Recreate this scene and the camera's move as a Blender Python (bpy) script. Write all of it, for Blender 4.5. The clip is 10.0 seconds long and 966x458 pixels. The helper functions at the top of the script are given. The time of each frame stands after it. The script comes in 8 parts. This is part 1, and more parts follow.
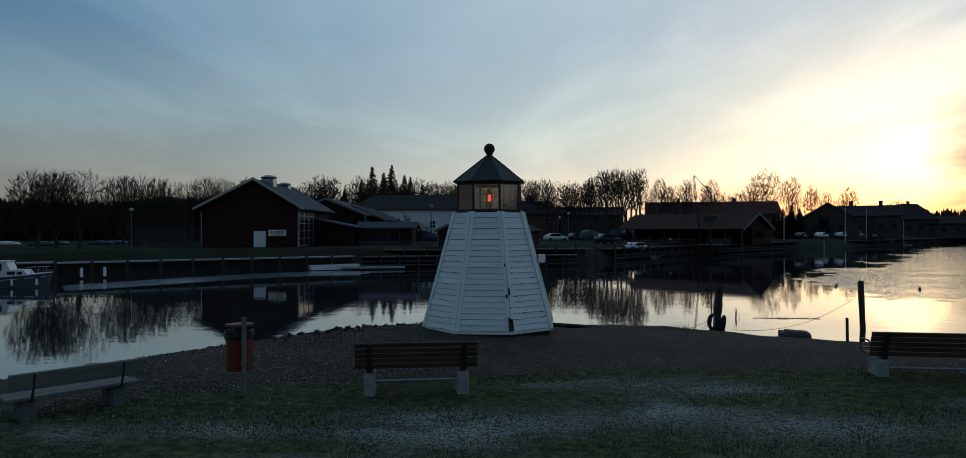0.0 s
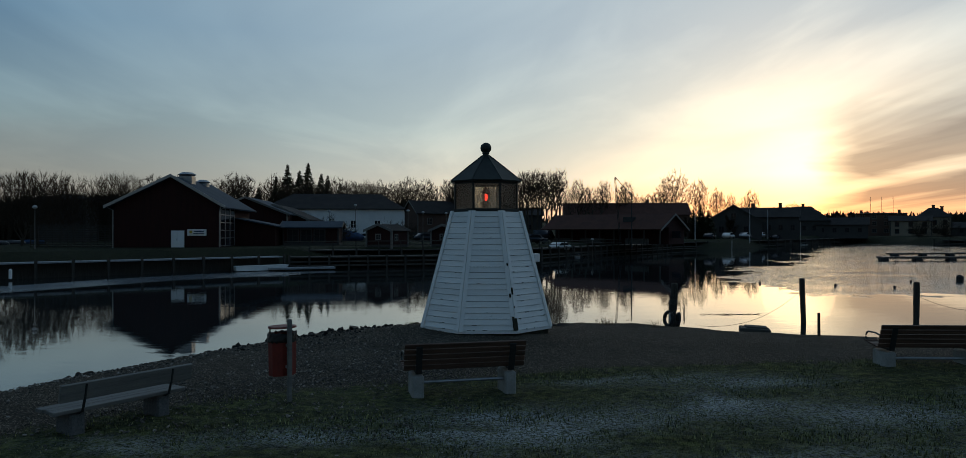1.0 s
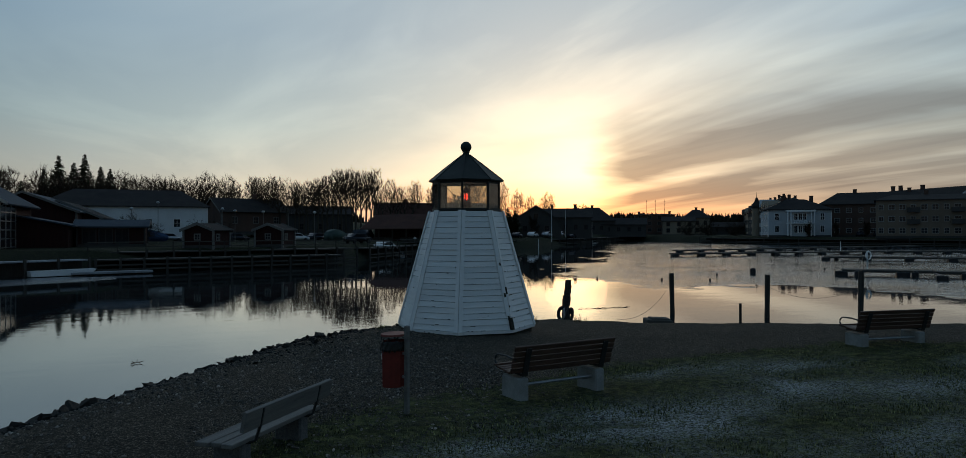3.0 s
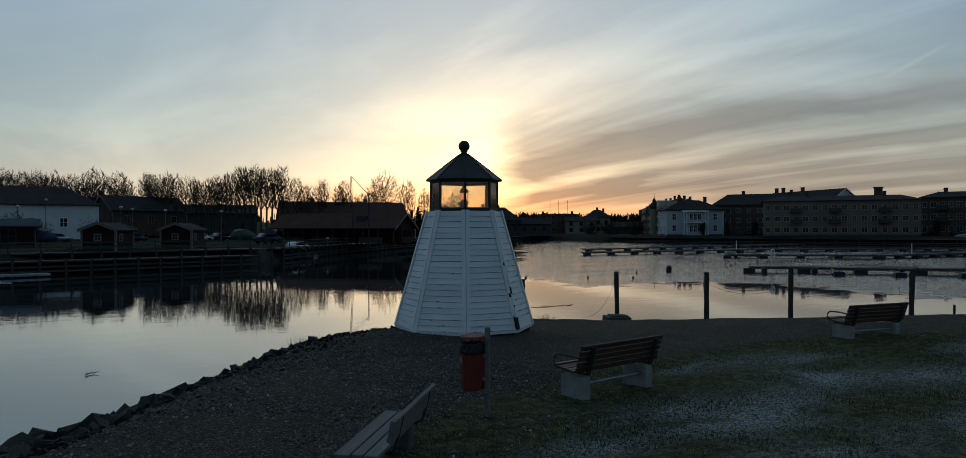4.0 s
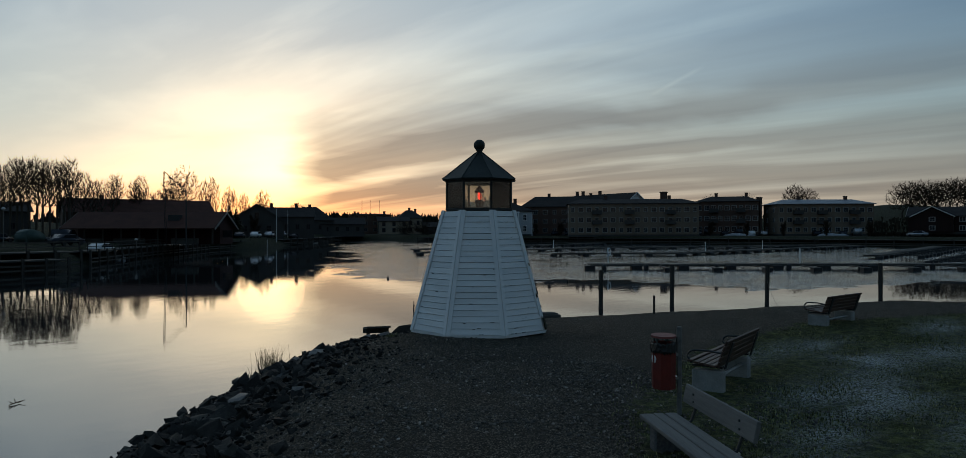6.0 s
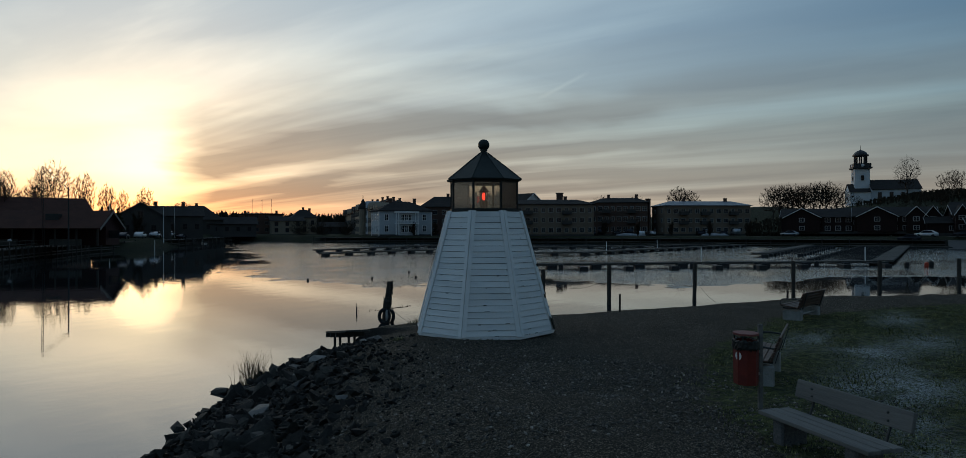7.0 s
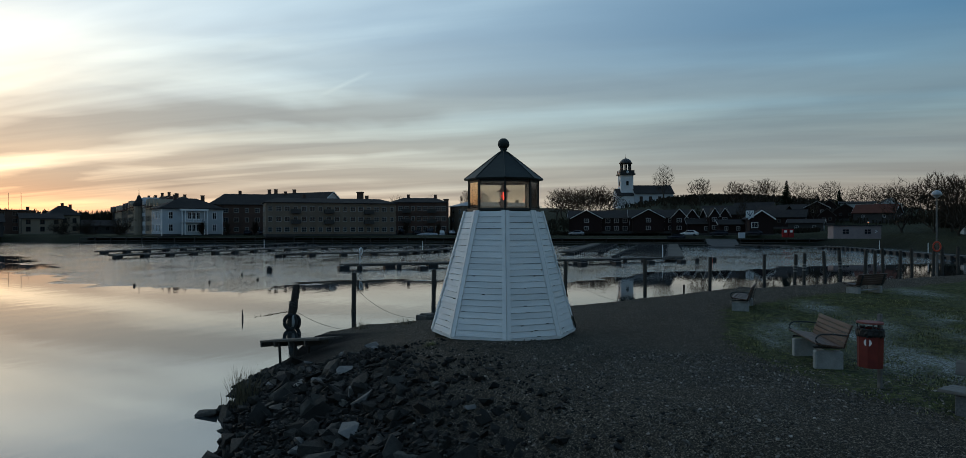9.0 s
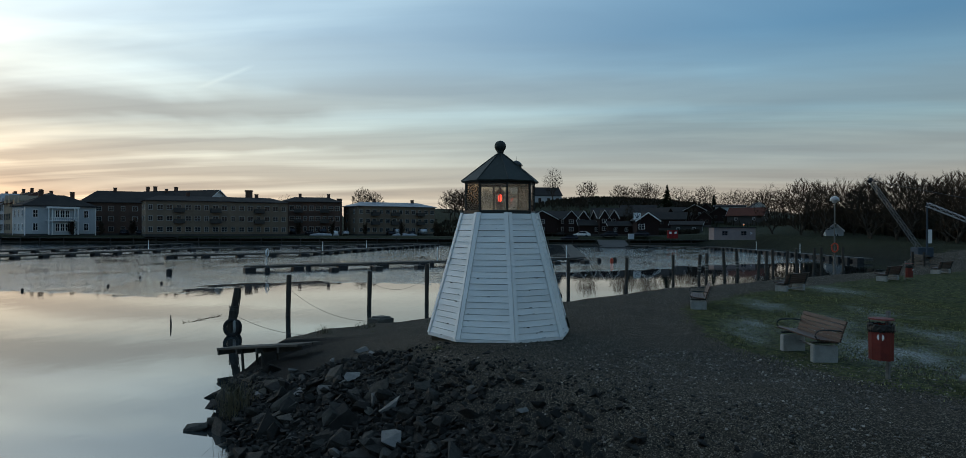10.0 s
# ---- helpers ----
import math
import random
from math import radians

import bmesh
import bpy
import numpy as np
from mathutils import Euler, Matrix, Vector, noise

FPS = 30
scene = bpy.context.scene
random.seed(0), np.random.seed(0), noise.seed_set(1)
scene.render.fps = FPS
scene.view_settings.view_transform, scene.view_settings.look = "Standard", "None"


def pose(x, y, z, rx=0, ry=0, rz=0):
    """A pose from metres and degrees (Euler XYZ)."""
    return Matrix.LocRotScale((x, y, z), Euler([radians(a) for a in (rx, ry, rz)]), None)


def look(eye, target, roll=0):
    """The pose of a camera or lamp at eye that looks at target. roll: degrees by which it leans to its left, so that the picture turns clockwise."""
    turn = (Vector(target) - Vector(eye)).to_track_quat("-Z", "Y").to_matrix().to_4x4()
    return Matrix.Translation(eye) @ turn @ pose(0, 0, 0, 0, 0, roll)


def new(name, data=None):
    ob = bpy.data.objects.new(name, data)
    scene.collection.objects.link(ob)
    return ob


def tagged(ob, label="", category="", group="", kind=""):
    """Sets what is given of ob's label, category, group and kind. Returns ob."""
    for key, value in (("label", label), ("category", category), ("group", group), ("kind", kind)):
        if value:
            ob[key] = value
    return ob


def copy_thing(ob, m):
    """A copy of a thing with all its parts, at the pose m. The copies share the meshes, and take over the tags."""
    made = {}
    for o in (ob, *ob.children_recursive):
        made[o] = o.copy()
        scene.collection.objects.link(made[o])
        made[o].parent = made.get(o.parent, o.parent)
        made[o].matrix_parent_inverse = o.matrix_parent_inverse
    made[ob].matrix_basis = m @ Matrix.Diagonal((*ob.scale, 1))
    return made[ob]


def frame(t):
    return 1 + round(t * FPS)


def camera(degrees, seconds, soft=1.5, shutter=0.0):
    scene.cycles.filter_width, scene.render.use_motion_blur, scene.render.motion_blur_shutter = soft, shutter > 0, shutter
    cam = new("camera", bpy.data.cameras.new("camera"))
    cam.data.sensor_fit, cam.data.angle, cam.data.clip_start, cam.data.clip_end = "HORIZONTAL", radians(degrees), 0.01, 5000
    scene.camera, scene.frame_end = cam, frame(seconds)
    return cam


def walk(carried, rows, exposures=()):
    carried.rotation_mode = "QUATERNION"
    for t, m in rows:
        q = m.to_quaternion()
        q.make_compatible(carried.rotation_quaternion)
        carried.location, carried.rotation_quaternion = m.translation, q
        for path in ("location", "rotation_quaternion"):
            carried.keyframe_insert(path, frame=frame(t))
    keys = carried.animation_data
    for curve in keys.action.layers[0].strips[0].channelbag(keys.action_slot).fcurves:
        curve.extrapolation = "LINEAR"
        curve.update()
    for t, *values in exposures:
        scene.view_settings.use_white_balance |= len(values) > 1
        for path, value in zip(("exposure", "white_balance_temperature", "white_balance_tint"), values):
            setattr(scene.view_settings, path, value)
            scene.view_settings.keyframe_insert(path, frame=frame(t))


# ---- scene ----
cam = camera(68.8, 10.0, soft=0.6)
PATH = [
    (0, (0.171, -16.933, 2.58), (0.133, -14.934, 2.587), -0.1),
    (0.5, (-0.808, -16.938, 2.593), (-0.724, -14.94, 2.598), -0.1),
    (1, (-1.825, -16.808, 2.563), (-1.617, -14.818, 2.57), -0.0),
    (1.5, (-2.849, -16.627, 2.546), (-2.515, -14.655, 2.554), 0.0),
    (2, (-3.916, -16.378, 2.558), (-3.439, -14.436, 2.563), -0.0),
    (2.5, (-5.002, -16.047, 2.567), (-4.377, -14.147, 2.572), -0.0),
    (4, (-8.078, -14.524, 2.587), (-7.061, -12.802, 2.59), -0.1),
    (4.5, (-9.09, -13.849, 2.579), (-7.961, -12.198, 2.582), -0.0),
    (5, (-10.054, -13.077, 2.598), (-8.815, -11.507, 2.6), -0.0),
    (5.5, (-10.969, -12.199, 2.595), (-9.622, -10.721, 2.598), -0.1),
    (7, (-13.368, -9.12, 2.621), (-11.719, -7.988, 2.623), -0.1),
    (7.5, (-13.994, -7.969, 2.616), (-12.268, -6.959, 2.619), -0.2),
    (8, (-14.575, -6.748, 2.626), (-12.778, -5.868, 2.627), -0.1),
    (8.5, (-15.077, -5.498, 2.635), (-13.219, -4.757, 2.635), -0.1),
    (9, (-15.454, -4.206, 2.635), (-13.542, -3.621, 2.635), 0.0),
    (9.5, (-15.762, -2.989, 2.65), (-13.809, -2.559, 2.65), 0.1),
    (10, (-15.954, -1.79, 2.667), (-13.973, -1.515, 2.669), 0.2),
]
walk(cam, [(t, look(eye, aim, roll)) for t, eye, aim, roll in PATH],
     exposures=((0, -0.44, 6750, 10), (1, -0.55, 6850, 10), (2.5, -0.65, 6900, 10), (4, -0.65, 6900, 10), (5.5, -0.65, 6900, 10), (7.5, -0.50, 6850, 10), (9, -0.06, 6900, 10), (10, 0.22, 7050, 10)))

# ---- world, sun ----
SUN_AZ, SUN_EL = radians(30.0), radians(4.6)
SUN_DIR = Vector((math.sin(SUN_AZ) * math.cos(SUN_EL), math.cos(SUN_AZ) * math.cos(SUN_EL), math.sin(SUN_EL)))
WATER_Z = -1.3


class Nodes:
    """Short calls for building a node tree."""

    def __init__(self, tree):
        self.tree = tree
        self.tree.nodes.clear()

    def add(self, kind):
        return self.tree.nodes.new(kind)

    def put(self, socket, v):
        if isinstance(v, bpy.types.NodeSocket):
            self.tree.links.new(v, socket)
        else:
            socket.default_value = v

    def math(self, op, a, b=0.0, clamp=False):
        n = self.add("ShaderNodeMath")
        n.operation, n.use_clamp = op, clamp
        self.put(n.inputs[0], a)
        self.put(n.inputs[1], b)
        return n.outputs[0]

    def vec(self, op, a, b=(0, 0, 0)):
        n = self.add("ShaderNodeVectorMath")
        n.operation = op
        self.put(n.inputs[0], a)
        if op == "SCALE":
            self.put(n.inputs[3], b)
        else:
            self.put(n.inputs[1], b)
        return n.outputs[1] if op in ("DOT_PRODUCT", "LENGTH") else n.outputs[0]

    def mix(self, f, a, b, kind="MIX"):
        n = self.add("ShaderNodeMix")
        n.data_type, n.blend_type = "RGBA", kind
        self.put(n.inputs[0], f)
        self.put(n.inputs[6], a)
        self.put(n.inputs[7], b)
        return n.outputs[2]

    def ramp(self, f, stops):
        n = self.add("ShaderNodeValToRGB")
        while len(n.color_ramp.elements) < len(stops):
            n.color_ramp.elements.new(0.5)
        for e, (p, c) in zip(n.color_ramp.elements, stops):
            e.position = p
            e.color = (*c, 1) if isinstance(c, tuple) else (c, c, c, 1)
        self.put(n.inputs[0], f)
        return n.outputs[0]

    def noise(self, vector, scale, detail=4.0, rough=0.55, distort=0.0):
        n = self.add("ShaderNodeTexNoise")
        self.put(n.inputs["Vector"], vector)
        self.put(n.inputs["Scale"], scale)
        n.inputs["Detail"].default_value = detail
        n.inputs["Roughness"].default_value = rough
        n.inputs["Distortion"].default_value = distort
        return n.outputs[0]

    def mapping(self, vector, scale=(1, 1, 1), rot=(0, 0, 0), loc=(0, 0, 0)):
        n = self.add("ShaderNodeMapping")
        self.put(n.inputs[0], vector)
        n.inputs[1].default_value, n.inputs[2].default_value, n.inputs[3].default_value = loc, rot, scale
        return n.outputs[0]


def make_world():
    w = bpy.data.worlds.new("evening_sky")
    w.use_nodes = True
    scene.world = w
    k = Nodes(w.node_tree)
    way = k.add("ShaderNodeTexCoord").outputs["Generated"]
    sep = k.add("ShaderNodeSeparateXYZ")
    k.put(sep.inputs[0], way)
    up = k.math("MAXIMUM", sep.outputs[2], 0.0)
    toward = k.math("MAXIMUM", k.vec("DOT_PRODUCT", way, tuple(SUN_DIR)), 0.0)
    # clear dusk sky by height
    base = k.ramp(up, [(0.0, (0.27, 0.25, 0.25)), (0.05, (0.28, 0.295, 0.32)), (0.14, (0.140, 0.262, 0.36)), (0.26, (0.046, 0.178, 0.35)), (0.45, (0.11, 0.24, 0.41)), (1.0, (0.13, 0.25, 0.42))])
    # the evening side fades towards the shadow of the earth
    behind = k.ramp(k.math("ADD", k.math("MULTIPLY", k.vec("DOT_PRODUCT", way, (math.sin(SUN_AZ), math.cos(SUN_AZ), 0.0)), 0.5), 0.5), [(0.0, 0.62), (0.45, 0.95), (0.6, 1.0)])
    base = k.mix(1.0, base, behind, "MULTIPLY")
    # forward scattering round the low sun, in three widths
    wide = k.math("POWER", toward, 2.7)
    near = k.math("POWER", toward, 40.0)
    core = k.math("POWER", toward, 600.0)
    sky = k.mix(1.0, base, k.vec("SCALE", (0.43, 0.475, 0.463), wide), "ADD")
    sky = k.mix(1.0, sky, k.vec("SCALE", (0.045, 0.043, 0.037), near), "ADD")
    sky = k.mix(1.0, sky, k.vec("SCALE", (0.85, 0.68, 0.34), core), "ADD")
    air = k.add("ShaderNodeTexSky")
    air.sky_type, air.sun_disc, air.sun_elevation, air.sun_rotation = "NISHITA", False, SUN_EL, SUN_AZ
    sky = k.mix(0.037, sky, air.outputs[0], "ADD")
    # reddening of the last degrees above the horizon
    low = k.ramp(up, [(0.0, 1.0), (0.03, 0.7), (0.075, 0.0)])
    warm = k.math("MULTIPLY", low, k.ramp(toward, [(0.6, 0.10), (0.93, 0.30), (1.0, 0.85)]))
    sky = k.mix(warm, sky, k.mix(1.0, sky, (0.95, 0.60, 0.36, 1), "MULTIPLY"))
    # thin streaked cloud on a flat layer overhead, drawn out along one heading
    lift = k.math("ADD", up, 0.07)
    comb = k.add("ShaderNodeCombineXYZ")
    for i in range(3):
        k.put(comb.inputs[i], lift)
    flat = k.vec("DIVIDE", way, comb.outputs[0])
    veil = k.noise(k.mapping(flat, scale=(0.55, 0.26, 0.0), loc=(3.1, 1.7, 0)), 1.1, 5.0, 0.55, 0.6)
    cloud = k.noise(k.mapping(flat, scale=(0.95, 0.17, 0.0), loc=(0.7, 0.2, 0)), 1.0, 4.0, 0.50, 0.7)
    across = k.add("ShaderNodeSeparateXYZ")
    k.put(across.inputs[0], flat)
    wave = k.noise(k.mapping(flat, scale=(0.25, 0.42, 0.0), loc=(5.2, 0.9, 0)), 1.0, 4.0, 0.55, 0.4)
    lane = k.math("ADD", across.outputs[0], k.math("MULTIPLY", k.math("SUBTRACT", wave, 0.5), 1.9))

    def band(middle, half, strength):
        d = k.math("DIVIDE", k.math("SUBTRACT", lane, middle), half)
        return k.math("MULTIPLY", k.math("EXPONENT", k.math("MULTIPLY", k.math("MULTIPLY", d, d), -1.0)), strength)

    bands = k.math("ADD", band(3.75, 0.38, 0.25), k.math("ADD", band(4.85, 0.28, 0.13), band(6.4, 0.5, 0.12)))
    heavy = k.math("ADD", k.math("MULTIPLY", k.math("SUBTRACT", cloud, 0.5), 0.95), k.math("ADD", bands, k.math("ADD", 0.44, k.ramp(up, [(0.0, 0.16), (0.10, 0.13), (0.17, 0.0)]))))
    side = k.vec("DOT_PRODUCT", way, (math.cos(SUN_AZ), -math.sin(SUN_AZ), 0.0))
    torn = k.math("ADD", side, k.math("MULTIPLY", k.math("SUBTRACT", wave, 0.5), 0.16))
    bank = k.ramp(torn, [(0.015, 0.0), (0.075, 1.0), (0.45, 0.95), (0.75, 0.62), (0.99, 0.45)])
    height = k.ramp(up, [(0.0, 0.75), (0.05, 1.0), (0.15, 0.85), (0.30, 0.18)])
    bright = k.math("MULTIPLY", k.ramp(veil, [(0.42, 0.0), (0.62, 0.9)]), k.ramp(up, [(0.02, 0.6), (0.3, 1.0), (0.7, 0.4)]))
    bright = k.math("MULTIPLY", bright, k.ramp(toward, [(0.1, 0.8), (0.8, 1.0)]))
    sky = k.mix(bright, sky, k.mix(1.0, sky, (1.34, 1.29, 1.22, 1), "MULTIPLY"))
    # soft wisps over the clearer half, brighter than the air behind them
    fine = k.noise(k.mapping(flat, scale=(1.5, 0.32, 0.0), rot=(0, 0, radians(-9)), loc=(1.9, 5.2, 0)), 1.0, 5.0, 0.55, 0.9)
    patch = k.ramp(k.noise(k.mapping(flat, scale=(0.5, 0.35, 0.0), loc=(6.0, 2.0, 0)), 1.0, 3.0, 0.5), [(0.42, 0.0), (0.60, 1.0)])
    wisp = k.math("MULTIPLY", k.ramp(fine, [(0.48, 0.0), (0.70, 1.0)]), k.math("MULTIPLY", patch, k.ramp(up, [(0.03, 0.0), (0.12, 0.8), (0.4, 1.0), (0.8, 0.3)])))
    sky = k.mix(wisp, sky, k.mix(1.0, sky, (1.20, 1.17, 1.12, 1), "MULTIPLY"))
    dark = k.math("MULTIPLY", k.ramp(heavy, [(0.40, 0.0), (0.70, 0.85)]), k.math("MULTIPLY", bank, height))
    sky = k.mix(dark, sky, k.mix(0.55, k.mix(1.0, sky, (0.47, 0.40, 0.38, 1), "MULTIPLY"), (0.215, 0.20, 0.20, 1)))
    thread = k.math("MULTIPLY", k.ramp(k.noise(k.mapping(flat, scale=(2.6, 0.22, 0.0), loc=(4.4, 0.6, 0)), 1.0, 4.0, 0.5, 0.6), [(0.50, 0.0), (0.70, 0.42)]), k.math("MULTIPLY", bank, height))
    sky = k.mix(thread, sky, k.mix(1.0, sky, (0.72, 0.69, 0.72, 1), "MULTIPLY"))
    # grey haze bank low over the western wood
    west = k.math("MULTIPLY", k.ramp(k.math("MULTIPLY", side, -1.0), [(0.60, 0.0), (0.92, 0.5)]), k.ramp(k.math("ADD", up, k.math("MULTIPLY", k.math("SUBTRACT", veil, 0.5), 0.12)), [(0.03, 1.0), (0.12, 0.75), (0.17, 0.0)]))
    sky = k.mix(west, sky, (0.165, 0.18, 0.185, 1))
    # one short contrail
    a, b = (Vector((math.sin(az) * math.cos(el), math.cos(az) * math.cos(el), math.sin(el))) for az, el in ((radians(59.5), radians(10.2)), (radians(64.2), radians(12.5))))
    n = a.cross(b).normalized()
    along = (b - a).normalized()
    off = k.math("ABSOLUTE", k.vec("DOT_PRODUCT", way, tuple(n)))
    run = k.vec("DOT_PRODUCT", way, tuple(along))
    r0, r1 = a.dot(along), b.dot(along)
    trail = k.math("MULTIPLY", k.ramp(off, [(0.0004, 1.0), (0.0016, 0.0)]), k.math("MULTIPLY", k.math("MULTIPLY", k.math("SUBTRACT", run, r0), 25.0, True), k.math("MULTIPLY", k.math("SUBTRACT", r1, run), 60.0, True)))
    sky = k.mix(k.math("MULTIPLY", trail, 0.4), sky, k.mix(1.0, sky, (1.35, 1.30, 1.22, 1), "MULTIPLY"))
    back = k.add("ShaderNodeBackground")
    k.put(back.inputs[0], sky)
    back.inputs[1].default_value = 1.0
    out = k.add("ShaderNodeOutputWorld")
    k.tree.links.new(back.outputs[0], out.inputs[0])


make_world()
sun = new("sun", bpy.data.lights.new("sun", "SUN"))
sun.data.energy, sun.data.angle, sun.data.color = 0.004, radians(5), (1.0, 0.62, 0.32)
sun.matrix_world = look(SUN_DIR * 50, (0, 0, 0))


# ---- materials ----
def material(name, a, b=None, rough=0.7, metal=0.0, scale=3.0, fine=40.0, bump=0.15, stretch=(1, 1, 1), spread=0.5, per_piece=0.0, depth=0.01, spec=0.25, third=None, third_at=0.62, island=0.0):
    """Two tones mixed at two scales, with fine relief. per_piece: how far each piece differs in value."""
    m = bpy.data.materials.new(name)
    m.use_nodes = True
    k = Nodes(m.node_tree)
    tc = k.add("ShaderNodeTexCoord")
    info = k.add("ShaderNodeObjectInfo")
    p = k.mapping(tc.outputs["Object"], scale=stretch)
    if per_piece:
        p = k.vec("ADD", p, k.vec("SCALE", (37.0, 21.0, 11.0), info.outputs["Random"]))
    big = k.noise(p, scale, 5.0, 0.6, 0.3)
    small = k.noise(p, fine, 3.0, 0.6)
    b = b or tuple(v * 0.7 for v in a)
    f = k.math("ADD", k.math("MULTIPLY", big, 0.65), k.math("MULTIPLY", small, 0.35))
    f = k.ramp(f, [(0.5 - spread * 0.28, 0.0), (0.5 + spread * 0.28, 1.0)])
    c = k.mix(f, (*a, 1), (*b, 1))
    if third:
        patch = k.noise(p, scale * 2.3, 6.0, 0.7, 0.8)
        c = k.mix(k.ramp(patch, [(third_at, 0.0), (third_at + 0.05, 1.0)]), c, (*third, 1))
    if per_piece:
        if island:
            tone = k.ramp(info.outputs["Random"], [(0.0, 0.5), (0.62, 1.0), (0.82, 1.6), (1.0, 3.4)])
        else:
            tone = k.math("ADD", 1.0 - per_piece, k.math("MULTIPLY", info.outputs["Random"], 2 * per_piece))
        c = k.vec("SCALE", c, tone)
    if island:
        tone = k.ramp(k.add("ShaderNodeNewGeometry").outputs["Random Per Island"], [(0.0, 1.0 - island), (0.8, 1.0), (1.0, 1.0 + 2.0 * island)])
        c = k.vec("SCALE", c, tone)
    s = k.add("ShaderNodeBsdfPrincipled")
    k.put(s.inputs["Base Color"], c)
    k.put(s.inputs["Roughness"], k.math("ADD", rough - 0.08, k.math("MULTIPLY", small, 0.16), True))
    s.inputs["Metallic"].default_value = metal
    s.inputs["Specular IOR Level"].default_value = spec
    if bump:
        h = k.add("ShaderNodeBump")
        h.inputs["Strength"].default_value = bump
        h.inputs["Distance"].default_value = depth
        k.put(h.inputs["Height"], k.math("ADD", small, big))
        k.put(s.inputs["Normal"], h.outputs[0])
    o = k.add("ShaderNodeOutputMaterial")
    k.tree.links.new(s.outputs[0], o.inputs[0])
    return m


def glass(name, tint=(0.9, 0.9, 0.9), rough=0.02, clear=0.85):
    m = bpy.data.materials.new(name)
    m.use_nodes = True
    k = Nodes(m.node_tree)
    t = k.add("ShaderNodeBsdfTransparent")
    t.inputs[0].default_value = (*tint, 1)
    g = k.add("ShaderNodeBsdfGlossy")
    g.inputs["Roughness"].default_value = rough
    d = k.add("ShaderNodeBsdfDiffuse")
    d.inputs[0].default_value = (0.55, 0.5, 0.42, 1)
    tr = k.add("ShaderNodeBsdfTranslucent")
    tr.inputs[0].default_value = (0.8, 0.74, 0.62, 1)
    grime = k.noise(k.add("ShaderNodeTexCoord").outputs["Object"], 2.2, 5.0, 0.6)
    half = k.add("ShaderNodeMixShader")
    k.put(half.inputs[0], 0.7)
    k.tree.links.new(d.outputs[0], half.inputs[1])
    k.tree.links.new(tr.outputs[0], half.inputs[2])
    one = k.add("ShaderNodeMixShader")
    k.put(one.inputs[0], k.math("MULTIPLY", grime, 2 * (1 - clear)))
    k.tree.links.new(t.outputs[0], one.inputs[1])
    k.tree.links.new(half.outputs[0], one.inputs[2])
    fr = k.add("ShaderNodeFresnel")
    two = k.add("ShaderNodeMixShader")
    k.tree.links.new(fr.outputs[0], two.inputs[0])
    k.tree.links.new(one.outputs[0], two.inputs[1])
    k.tree.links.new(g.outputs[0], two.inputs[2])
    o = k.add("ShaderNodeOutputMaterial")
    k.tree.links.new(two.outputs[0], o.inputs[0])
    return m


def glow(name, color, strength):
    m = bpy.data.materials.new(name)
    m.use_nodes = True
    k = Nodes(m.node_tree)
    e = k.add("ShaderNodeEmission")
    e.inputs[0].default_value, e.inputs[1].default_value = (*color, 1), strength
    o = k.add("ShaderNodeOutputMaterial")
    k.tree.links.new(e.outputs[0], o.inputs[0])
    return m


